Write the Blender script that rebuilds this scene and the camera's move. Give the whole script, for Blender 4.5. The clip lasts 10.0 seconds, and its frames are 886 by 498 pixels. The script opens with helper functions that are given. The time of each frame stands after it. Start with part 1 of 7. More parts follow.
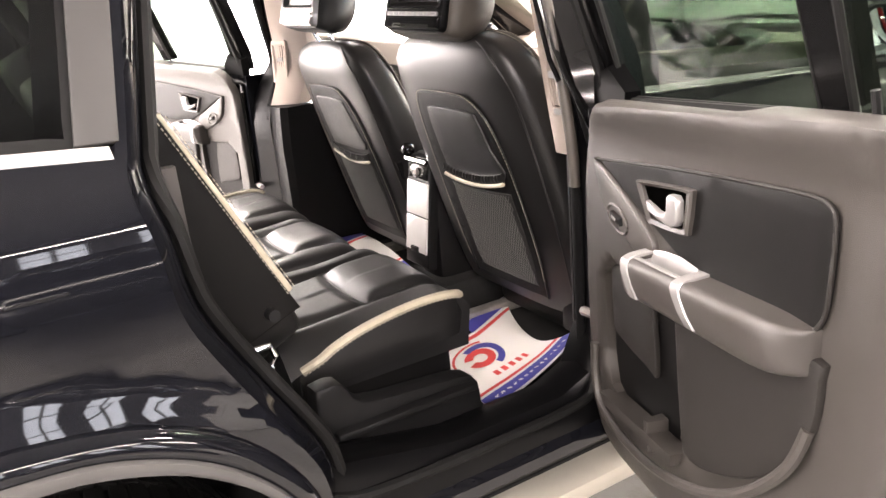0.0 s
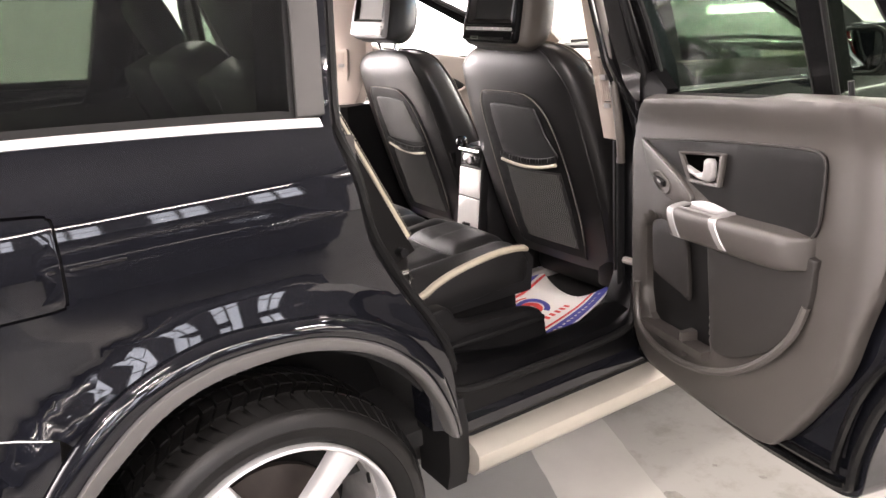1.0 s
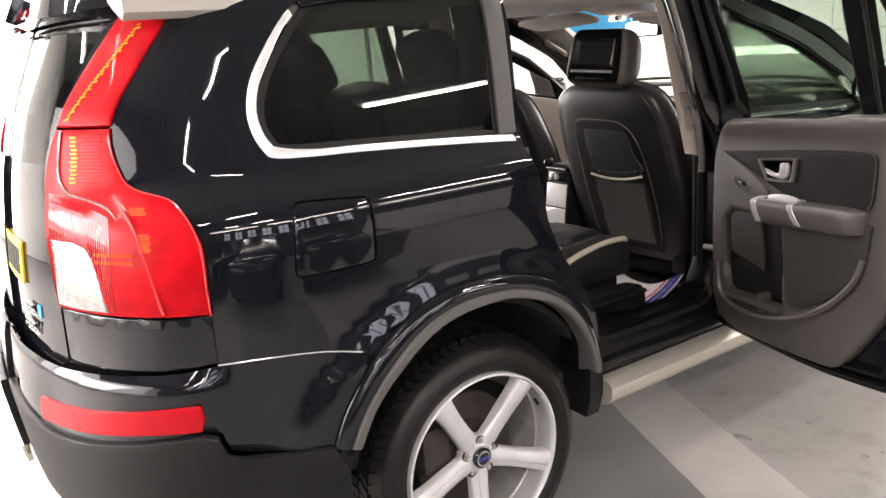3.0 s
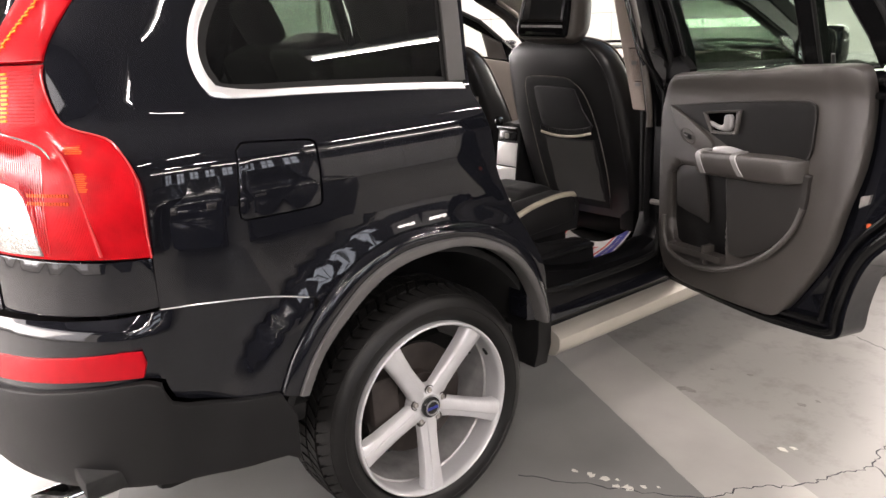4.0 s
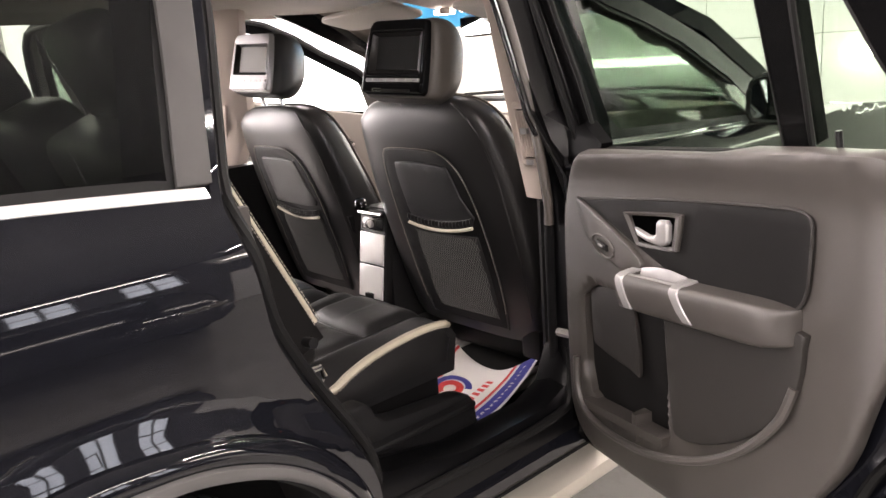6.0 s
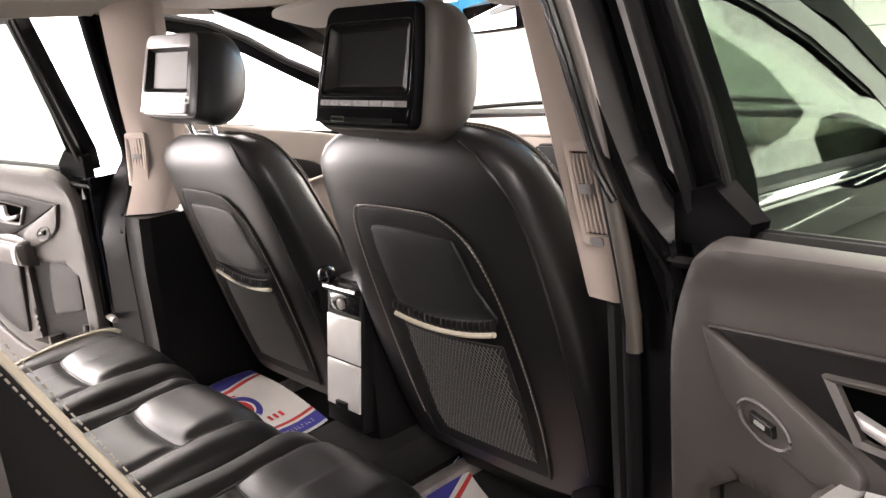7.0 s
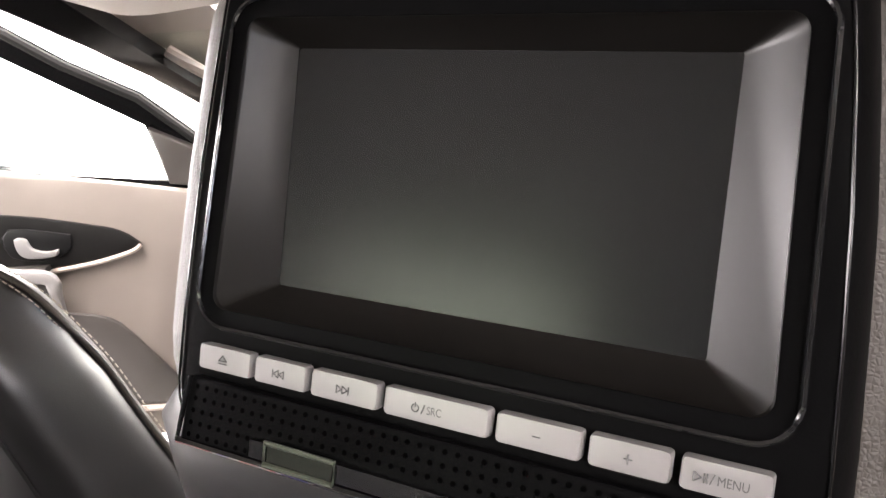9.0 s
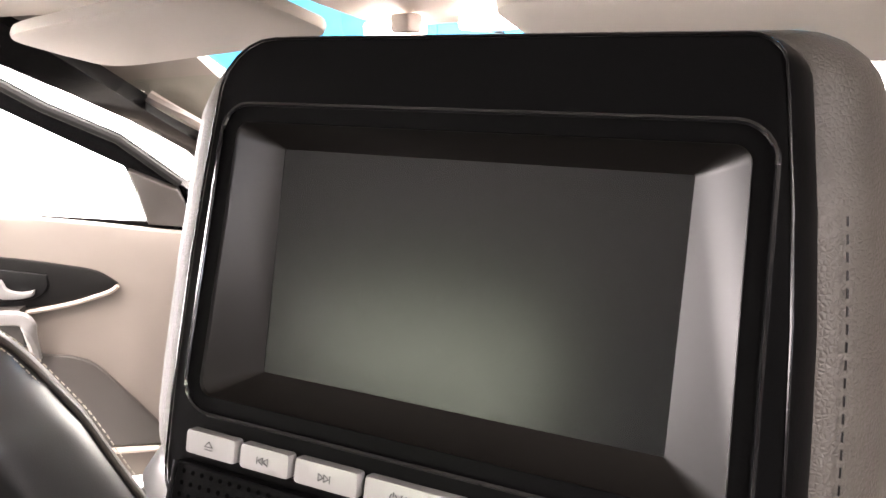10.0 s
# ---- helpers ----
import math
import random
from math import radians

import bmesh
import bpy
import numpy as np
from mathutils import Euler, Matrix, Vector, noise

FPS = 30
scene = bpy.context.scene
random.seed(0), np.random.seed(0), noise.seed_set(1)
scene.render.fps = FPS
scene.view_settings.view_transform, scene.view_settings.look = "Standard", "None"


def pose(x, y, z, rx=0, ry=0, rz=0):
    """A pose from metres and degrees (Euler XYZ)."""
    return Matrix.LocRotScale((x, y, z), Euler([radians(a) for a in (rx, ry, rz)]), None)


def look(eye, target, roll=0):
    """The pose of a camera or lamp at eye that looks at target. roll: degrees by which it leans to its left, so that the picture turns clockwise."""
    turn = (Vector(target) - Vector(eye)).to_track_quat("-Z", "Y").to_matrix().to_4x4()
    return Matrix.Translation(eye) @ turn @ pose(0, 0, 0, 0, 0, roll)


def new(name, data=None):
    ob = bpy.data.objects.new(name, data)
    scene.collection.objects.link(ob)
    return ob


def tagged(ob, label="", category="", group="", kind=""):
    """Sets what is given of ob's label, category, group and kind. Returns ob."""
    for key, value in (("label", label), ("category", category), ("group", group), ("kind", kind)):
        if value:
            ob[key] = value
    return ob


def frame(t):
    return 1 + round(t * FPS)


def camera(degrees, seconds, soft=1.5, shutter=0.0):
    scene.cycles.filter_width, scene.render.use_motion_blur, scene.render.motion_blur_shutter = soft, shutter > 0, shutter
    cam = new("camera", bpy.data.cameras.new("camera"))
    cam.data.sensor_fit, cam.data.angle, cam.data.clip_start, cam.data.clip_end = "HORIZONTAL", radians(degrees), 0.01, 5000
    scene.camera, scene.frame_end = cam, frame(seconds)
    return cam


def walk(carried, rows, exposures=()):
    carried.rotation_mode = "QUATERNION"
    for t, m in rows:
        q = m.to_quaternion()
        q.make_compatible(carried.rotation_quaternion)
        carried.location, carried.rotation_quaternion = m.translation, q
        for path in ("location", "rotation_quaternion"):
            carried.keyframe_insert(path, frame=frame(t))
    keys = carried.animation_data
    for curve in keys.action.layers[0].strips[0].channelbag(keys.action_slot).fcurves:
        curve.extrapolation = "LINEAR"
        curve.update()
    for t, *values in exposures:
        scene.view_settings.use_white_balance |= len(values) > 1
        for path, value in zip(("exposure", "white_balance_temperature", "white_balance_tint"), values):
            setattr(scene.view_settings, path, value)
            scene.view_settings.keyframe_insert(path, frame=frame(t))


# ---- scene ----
cam = camera(60.0, 10.0)
PATH = [
    (0, (2.001, 0.075, 1.391), (0.35, 1.01, 0.757), -5.5),
    (0.5, (2.169, -0.135, 1.404), (0.505, 0.79, 0.789), -5.4),
    (1, (2.263, -0.395, 1.423), (0.641, 0.607, 0.819), -4.3),
    (1.5, (2.335, -0.635, 1.438), (0.75, 0.434, 0.851), -3.3),
    (2, (2.427, -0.827, 1.443), (0.808, 0.202, 0.88), -3.6),
    (2.2, (2.451, -0.904, 1.457), (0.815, 0.107, 0.906), -3.9),
    (3.3, (2.523, -1.165, 1.481), (0.924, -0.074, 0.979), -4.8),
    (3.5, (2.526, -1.166, 1.452), (0.946, -0.055, 0.932), -4.8),
    (4, (2.524, -1.136, 1.405), (0.992, 0.012, 0.826), -3.4),
    (4.5, (2.495, -1.048, 1.392), (0.992, 0.149, 0.836), -1.5),
    (5, (2.437, -0.798, 1.4), (0.926, 0.416, 0.906), -2.1),
    (5.2, (2.378, -0.688, 1.407), (0.871, 0.531, 0.917), -2.5),
    (6.3, (1.826, -0.162, 1.406), (0.388, 1.139, 0.917), -4.7),
    (6.5, (1.712, -0.06, 1.395), (0.28, 1.251, 0.916), -4.6),
    (7, (1.405, 0.21, 1.413), (-0.039, 1.504, 0.923), -5.2),
    (7.5, (1.071, 0.406, 1.416), (-0.349, 1.724, 0.917), -6.3),
    (8, (0.801, 0.571, 1.436), (-0.506, 1.989, 0.905), -5.9),
    (8.5, (0.608, 0.73, 1.449), (-0.586, 2.236, 0.897), -5.0),
    (9, (0.55, 0.767, 1.459), (-0.522, 2.374, 0.94), -2.4),
    (9.5, (0.55, 0.756, 1.478), (-0.494, 2.399, 1.018), -1.6),
    (10, (0.557, 0.759, 1.484), (-0.476, 2.414, 1.044), -1.9),
]
walk(cam, [(t, look(eye, target, roll)) for t, eye, target, roll in PATH],
     [(0, 1.42, 7050, 20), (1, 1.16, 6900, 21), (2, 0.93, 6800, 20), (3.5, 0.1, 6850, 19), (4.2, 0.15, 6850, 19), (5, 0.72, 6750, 20), (6.5, 0.8, 7000, 21), (7.5, 0.76, 6800, 19), (8, 0.82, 6750, 19), (8.5, 1.38, 6700, 19), (9, 1.82, 6700, 19), (10, 2.05, 6900, 21)])

# ---------------------------------------------------------------- light
world = bpy.data.worlds.new("workshop_air")
scene.world = world
world.use_nodes = True
world.node_tree.nodes["Background"].inputs[0].default_value = (0.75, 0.8, 0.85, 1)
world.node_tree.nodes["Background"].inputs[1].default_value = 0.05


def area_lamp(name, place, target, sx, sy, watts, colour=(1, 0.97, 0.92), turn=0.0):
    data = bpy.data.lights.new(name, "AREA")
    data.shape, data.size, data.size_y, data.energy, data.color = "RECTANGLE", sx, sy, watts, colour
    ob = new(name, data)
    ob.matrix_world = look(place, target, turn)
    return tagged(ob, kind="structure")


LAMP_ROWS = [(-3.6, 150.0, .16), (-0.6, 110.0, .12)]      # x, watts and width of the ceiling lamp rows over the car
for lx, watts, wide in LAMP_ROWS:
    for ly in (-3.5, 0.5, 4.5):
        area_lamp("tube_light", (lx, ly, 4.06), (lx, ly + 0.001, 0), wide, 2.4, watts * (0.45 if ly > 4 else 1.0))
# two rows beside the car run at a slant to it
SLANT = 15.6
SLANT_ROWS = [(2.0, 3.28, 2.6, 54.0), (5.1, 3.28, 2.6, 148.0)]      # x and y of one lamp, the spacing, and watts
for lx, ly, gap, watts in SLANT_ROWS:
    for k in (-3, -2, 0):
        px, py = lx - .27 * gap * k, ly + .963 * gap * k
        area_lamp("tube_light", (px, py, 4.06), (px, py + 0.001, 0), .05, 1.4, watts, turn=SLANT)
for ly in (-5.0, -1.3, 2.4):
    area_lamp("strip_glow", (5.6, ly + 1.6, 2.69), (5.6, ly + 1.601, 0), .07, 3.2, 45)
# daylight from the open shutter on the near left of the hall and the bright bay ahead
area_lamp("shutter_light", (-4.7, 1.5, 2.0), (0, 1.5, 1.2), 6.5, 3.2, 520, (1, 0.98, 0.96))
# added fill from behind the car; it stands for no known source
area_lamp("rear_fill_light", (-1.2, -5.25, 1.7), (0.2, 0, 0.9), 4.6, 2.1, 360, (1, 0.97, 0.93))
area_lamp("bay_light", (0.6, 7.2, 2.6), (0.6, 2.0, 0.6), 5.0, 2.2, 420, (1, 0.97, 0.92))

# ---------------------------------------------------------------- materials


def principled(name, colour, rough=0.5, metal=0.0, coat=0.0, coat_rough=0.03, grain=0.0, grain_scale=300.0,
               mottle=0.0, mottle_scale=8.0, rough_var=0.0, spec=0.5, pattern="noise", stretch=(1, 1, 1), sheen=0.0):
    """A surface with fine relief (grain) and a broad unevenness of tone (mottle)."""
    m = bpy.data.materials.new(name)
    m.use_nodes = True
    nt = m.node_tree
    b = nt.nodes["Principled BSDF"]
    b.inputs["Roughness"].default_value = rough
    b.inputs["Metallic"].default_value = metal
    b.inputs["Coat Weight"].default_value = coat
    b.inputs["Coat Roughness"].default_value = coat_rough
    b.inputs["Specular IOR Level"].default_value = spec
    b.inputs["Sheen Weight"].default_value = sheen
    b.inputs["Base Color"].default_value = (*colour, 1)
    co = nt.nodes.new("ShaderNodeTexCoord")
    mp = nt.nodes.new("ShaderNodeMapping")
    mp.inputs["Scale"].default_value = stretch
    nt.links.new(co.outputs["Object"], mp.inputs["Vector"])
    if mottle:
        n = nt.nodes.new("ShaderNodeTexNoise")
        n.inputs["Scale"].default_value, n.inputs["Detail"].default_value = mottle_scale, 4
        nt.links.new(mp.outputs["Vector"], n.inputs["Vector"])
        r = nt.nodes.new("ShaderNodeMapRange")
        r.inputs["From Min"].default_value, r.inputs["From Max"].default_value = 0.2, 0.8
        r.inputs["To Min"].default_value, r.inputs["To Max"].default_value = 1 - mottle, 1 + mottle
        nt.links.new(n.outputs["Fac"], r.inputs["Value"])
        mix = nt.nodes.new("ShaderNodeVectorMath")
        mix.operation = "SCALE"
        mix.inputs[0].default_value = colour
        nt.links.new(r.outputs["Result"], mix.inputs["Scale"])
        nt.links.new(mix.outputs["Vector"], b.inputs["Base Color"])
        if rough_var:
            q = nt.nodes.new("ShaderNodeMapRange")
            q.inputs["From Min"].default_value, q.inputs["From Max"].default_value = 0.2, 0.8
            q.inputs["To Min"].default_value, q.inputs["To Max"].default_value = rough - rough_var, rough + rough_var
            nt.links.new(n.outputs["Fac"], q.inputs["Value"])
            nt.links.new(q.outputs["Result"], b.inputs["Roughness"])
    if grain:
        if pattern == "wave":
            g = nt.nodes.new("ShaderNodeTexWave")
            g.inputs["Scale"].default_value, g.inputs["Distortion"].default_value = grain_scale, 0.4
            out = g.outputs["Fac"]
        elif pattern == "voronoi":
            g = nt.nodes.new("ShaderNodeTexVoronoi")
            g.feature = "DISTANCE_TO_EDGE"
            g.inputs["Scale"].default_value = grain_scale
            out = g.outputs["Distance"]
        else:
            g = nt.nodes.new("ShaderNodeTexNoise")
            g.inputs["Scale"].default_value, g.inputs["Detail"].default_value = grain_scale, 3
            out = g.outputs["Fac"]
        nt.links.new(mp.outputs["Vector"], g.inputs["Vector"])
        bump = nt.nodes.new("ShaderNodeBump")
        bump.inputs["Strength"].default_value, bump.inputs["Distance"].default_value = grain, 0.001
        nt.links.new(out, bump.inputs["Height"])
        nt.links.new(bump.outputs["Normal"], b.inputs["Normal"])
    return m


def glass(name, tint, gloss=1.0, rough=0.0, least=0.025):
    m = bpy.data.materials.new(name)
    m.use_nodes = True
    nt = m.node_tree
    nt.nodes.clear()
    out = nt.nodes.new("ShaderNodeOutputMaterial")
    mix = nt.nodes.new("ShaderNodeMixShader")
    tr = nt.nodes.new("ShaderNodeBsdfTransparent")
    tr.inputs["Color"].default_value = (*tint, 1)
    gl = nt.nodes.new("ShaderNodeBsdfGlossy")
    gl.inputs["Roughness"].default_value = rough
    gl.inputs["Color"].default_value = (gloss, gloss, gloss, 1)
    lw = nt.nodes.new("ShaderNodeLayerWeight")
    up = nt.nodes.new("ShaderNodeMath")
    up.operation = "POWER"
    up.inputs[1].default_value = 5.0
    nt.links.new(lw.outputs["Facing"], up.inputs[0])
    ad = nt.nodes.new("ShaderNodeMath")
    ad.operation = "MULTIPLY_ADD"
    ad.inputs[1].default_value, ad.inputs[2].default_value = 0.5, least
    nt.links.new(up.outputs[0], ad.inputs[0])
    nt.links.new(ad.outputs[0], mix.inputs[0])
    nt.links.new(tr.outputs[0], mix.inputs[1])
    nt.links.new(gl.outputs[0], mix.inputs[2])
    nt.links.new(mix.outputs[0], out.inputs["Surface"])
    return m


def glow(name, colour, strength):
    m = bpy.data.materials.new(name)
    m.use_nodes = True
    b = m.node_tree.nodes["Principled BSDF"]
    b.inputs["Base Color"].default_value = (*colour, 1)
    b.inputs["Emission Color"].default_value = (*colour, 1)
    b.inputs["Emission Strength"].default_value = strength
    return m


PAINT = principled("black_paint", (0.0056, 0.006, 0.0082), 0.5, 0.0, 1.0, 0.03, mottle=0.15, mottle_scale=40, spec=0.0)
SATIN = principled("satin_black_trim", (0.0035, 0.0035, 0.0037), 0.2, grain=0.04, grain_scale=300, spec=0.22)
CLADDING = principled("grey_plastic_cladding", (0.009, 0.009, 0.0092), 0.5, grain=0.25, grain_scale=900, mottle=0.12, spec=0.22)
LIP = principled("grey_arch_lip", (0.095, 0.092, 0.09), 0.4, grain=0.2, grain_scale=900, mottle=0.1)
TRIM_GREY = principled("grey_pillar_trim", (0.042, 0.040, 0.038), 0.5, mottle=0.1)
PANEL_SILVER = principled("pale_silver_panel", (0.78, 0.77, 0.75), 0.3, 0.25, mottle=0.04, mottle_scale=30)
RUBBER = principled("black_rubber", (0.0065, 0.0065, 0.0065), 0.55, grain=0.2, grain_scale=500, spec=0.2)
SEAL_LIP = principled("grey_seal_lip", (0.08, 0.07, 0.061), 0.42, mottle=0.08)
TYRE = principled("tyre_rubber", (0.006, 0.0058, 0.0057), 0.46, spec=0.3, grain=0.35, grain_scale=260, mottle=0.3, mottle_scale=14, rough_var=0.12)
LEATHER = principled("black_leather", (0.0105, 0.0105, 0.011), 0.43, grain=0.3, grain_scale=330, pattern="voronoi", mottle=0.2, mottle_scale=9, rough_var=0.07)
LEATHER_FINE = principled("smooth_black_leather", (0.0125, 0.0122, 0.0125), 0.37, grain=0.1, grain_scale=700, mottle=0.2, mottle_scale=9, rough_var=0.07)
GRAINED = principled("grained_grey_leather", (0.052, 0.046, 0.04), 0.47, spec=0.32, grain=0.4, grain_scale=620, pattern="voronoi", mottle=0.15, mottle_scale=14)
PANEL_BLACK = principled("dull_black_leather", (0.008, 0.008, 0.0082), 0.5, grain=0.2, grain_scale=420, pattern="voronoi", mottle=0.15, spec=0.18)
PIPING = principled("cream_piping", (0.46, 0.415, 0.32), 0.5, grain=0.3, grain_scale=500, mottle=0.1, mottle_scale=40)
THREAD = principled("pale_thread", (0.33, 0.3, 0.25), 0.6)
CARD = principled("dark_grey_door_card", (0.043, 0.038, 0.0345), 0.43, spec=0.7, grain=0.35, grain_scale=520, pattern="voronoi", mottle=0.1, mottle_scale=7)
CARD_DARK = principled("dark_lower_card", (0.017, 0.0152, 0.014), 0.5, grain=0.3, grain_scale=520, pattern="voronoi", mottle=0.12, mottle_scale=9, spec=0.35)
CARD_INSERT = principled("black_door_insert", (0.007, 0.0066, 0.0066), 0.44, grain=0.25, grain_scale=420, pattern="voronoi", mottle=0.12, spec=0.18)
BEIGE = principled("beige_trim", (0.47, 0.4, 0.35), 0.55, grain=0.15, grain_scale=600, mottle=0.04, mottle_scale=5)
BEIGE_DARK = principled("taupe_door_card", (0.175, 0.151, 0.132), 0.55, grain=0.25, grain_scale=520, mottle=0.06)
HEADLINER = principled("headliner_cloth", (0.42, 0.39, 0.35), 0.9, grain=0.4, grain_scale=900, mottle=0.05)
CARPET = principled("black_carpet", (0.012, 0.012, 0.012), 0.95, grain=0.9, grain_scale=700, mottle=0.3, mottle_scale=60)
BLACK = principled("black_plastic", (0.007, 0.007, 0.0074), 0.42, grain=0.15, grain_scale=800, mottle=0.15, mottle_scale=12, spec=0.2)
MONITOR = principled("monitor_plastic", (0.0028, 0.0028, 0.003), 0.36, grain=0.06, grain_scale=900, spec=0.03)
BEZEL = principled("bezel_plastic", (0.004, 0.0034, 0.003), 0.38, spec=0.33)
PILLAR = principled("black_pillar_paint", (0.003, 0.003, 0.0034), 0.3, spec=0.14, mottle=0.1, mottle_scale=10)
SEAL = principled("dull_black_seal", (0.0055, 0.0055, 0.006), 0.7, spec=0.12, mottle=0.1, mottle_scale=20)
# near-black that stands in for shade inside the lever recess and speaker holes
HOLE = principled("hole_shade", (0.001, 0.001, 0.001), 0.9, spec=0.0)
GLOSS_BLACK = principled("piano_black_plastic", (0.006, 0.006, 0.0065), 0.18, coat=0.5)
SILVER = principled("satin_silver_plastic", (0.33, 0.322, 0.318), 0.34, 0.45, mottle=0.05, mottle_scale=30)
ALLOY = principled("silver_alloy", (0.62, 0.62, 0.63), 0.34, 0.4, coat=0.5, mottle=0.06, mottle_scale=20)
DARK_ALLOY = principled("dull_alloy", (0.36, 0.355, 0.35), 0.45, 0.5, mottle=0.25, mottle_scale=25)
BOARD = principled("champagne_silver_board", (0.55, 0.52, 0.455), 0.38, 0.6, mottle=0.06, mottle_scale=12)
CHROME = principled("chrome", (0.86, 0.86, 0.86), 0.09, 1.0)
BRIGHT = principled("bright_window_strip", (0.82, 0.82, 0.81), 0.22, 0.45)
STEEL = principled("dull_steel", (0.34, 0.32, 0.3), 0.45, 0.5, mottle=0.3, mottle_scale=30)
DARK_STEEL = principled("rusty_brake_and_recess_shade", (0.035, 0.028, 0.025), 0.5, 0.3, mottle=0.3, mottle_scale=30)
RED_LENS = principled("red_lamp_lens", (0.42, 0.003, 0.007), 0.4, coat=0.1, spec=0.05, grain=0.35, grain_scale=110, pattern="wave", mottle=0.32, mottle_scale=16)
RED_SMOOTH = principled("red_reflector", (0.4, 0.004, 0.01), 0.3, coat=0.12, spec=0.15, grain=0.5, grain_scale=260, pattern="voronoi", mottle=0.1, mottle_scale=40)
RED_DEEP = principled("dark_red_lens", (0.42, 0.008, 0.01), 0.14, coat=1.0, mottle=0.2, mottle_scale=16)
RED_PALE = principled("pale_red_lens", (0.62, 0.06, 0.06), 0.2, coat=0.5)
AMBER_RED = principled("orange_lens", (0.62, 0.085, 0.01), 0.4, coat=0.05, spec=0.1, grain=0.4, grain_scale=200, pattern="voronoi", mottle=0.3, mottle_scale=40)
AMBER = principled("amber_lamp_insert", (0.85, 0.30, 0.02), 0.45, coat=0.05, spec=0.1, grain=0.4, grain_scale=200, pattern="voronoi", mottle=0.35, mottle_scale=60)
CLEAR_LENS = principled("clear_lamp_lens", (0.30, 0.285, 0.27), 0.15, 0.5, coat=1.0, grain=0.9, grain_scale=90, pattern="voronoi", mottle=0.35, mottle_scale=45)
WHITE = principled("white_painted_board", (0.8, 0.79, 0.76), 0.6, mottle=0.03, mottle_scale=3)
GREY_BOARD = principled("grey_painted_board", (0.42, 0.42, 0.41), 0.6, mottle=0.06, mottle_scale=3)
JOINT = principled("grey_joint", (0.3, 0.3, 0.28), 0.8)
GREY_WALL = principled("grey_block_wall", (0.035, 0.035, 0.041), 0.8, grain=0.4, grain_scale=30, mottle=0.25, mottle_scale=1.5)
STEELWORK = principled("painted_steelwork", (0.12, 0.13, 0.14), 0.5)
PAPER = principled("white_paper_mat", (0.84, 0.82, 0.78), 0.6, grain=0.15, grain_scale=60, mottle=0.03)
PRINT_BLUE = principled("blue_print", (0.06, 0.06, 0.34), 0.55)
PRINT_RED = principled("red_print", (0.72, 0.06, 0.055), 0.55)
SCREEN = principled("dark_screen", (0.0035, 0.004, 0.0045), 0.25, spec=0.5, mottle=0.08, mottle_scale=25)
# the far screen's pale reflection is put into its base colour
SCREEN_PALE = principled("painted_reflection_screen", (0.085, 0.076, 0.063), 0.3, spec=0.3, mottle=0.1)
GLASS_CLEAR = glass("clear_car_glass", (0.95, 0.98, 0.96))
GLASS_GREEN = glass("green_tinted_glass", (0.50, 0.565, 0.51))
GLASS_DARK = glass("privacy_glass", (0.36, 0.39, 0.35), least=0.05)
GLASS_BLUE = glass("blue_shade_band", (0.25, 0.62, 0.85))
TUBE = glow("lit_tube", (1.0, 0.97, 0.92), 14.0)
WINDOW = glow("bright_window_pane", (0.78, 0.88, 1.0), 2.6)
DAY_AND_FILL = glow("daylight_and_fill_pane", (0.95, 0.97, 1.0), 2.6)
DIAL = glow("lit_blue_dial", (0.014, 0.02, 0.13), 0.3)
NEEDLE = glow("lit_red_needle", (0.9, 0.08, 0.05), 0.9)
CAP_BLUE = principled("blue_enamel_bar", (0.03, 0.04, 0.22), 0.3)
NET = principled("net_thread", (0.1, 0.1, 0.095), 0.6)
INK = principled("grey_ink", (0.1, 0.1, 0.1), 0.6)

# ---------------------------------------------------------------- building helpers


def thing(name, label, category, group="", kind=""):
    return tagged(new(name), label, category, group, kind)


def true_normals(me, smooth):
    """Shades a sheet by the exact normals of the surface that it was laid on."""
    at = me.attributes.get("surface_normal")
    if not at:
        return
    if smooth:
        own = [Vector(q.vector) for q in at.data]
        out = []
        for poly in me.polygons:
            for i in poly.vertices:
                k = own[i].dot(poly.normal)
                out.append(tuple(own[i] if k > 0.55 else -own[i] if k < -0.55 else (0, 0, 0)))
        me.normals_split_custom_set(out)
    me.attributes.remove(me.attributes["surface_normal"])


def part(name, bm, material, parent=None, label="", smooth=True, sharp=0.7):
    if smooth:
        for f in bm.faces:
            f.smooth = True
        for e in bm.edges:
            if len(e.link_faces) == 2 and e.calc_face_angle(0) > sharp:
                e.smooth = False
    me = bpy.data.meshes.new(name)
    bm.to_mesh(me)
    bm.free()
    true_normals(me, smooth)
    me.materials.append(material)
    ob = new(name, me)
    while parent and parent.parent and parent.parent.parent:      # three levels at most
        parent = parent.parent
    if parent:
        ob.parent = parent
    return tagged(ob, label)


def structure(name, bm, material, label, category, smooth=False):
    return tagged(part(name, bm, material, None, label, smooth), category=category, kind="structure")


def curve(pts, n=5, closed=False):
    """A smooth line through the points (Catmull-Rom)."""
    p = [Vector(q) for q in pts]
    m, out = len(p), []
    for i in range(m if closed else m - 1):
        a, b, c, d = (p[(i + k) % m] if closed else p[min(max(i + k, 0), m - 1)] for k in (-1, 0, 1, 2))
        for k in range(n):
            t = k / n
            out.append(0.5 * (2 * b + (c - a) * t + (2 * a - 5 * b + 4 * c - d) * t * t + (3 * b - a - 3 * c + d) * t ** 3))
    if not closed:
        out.append(p[-1])
    return out


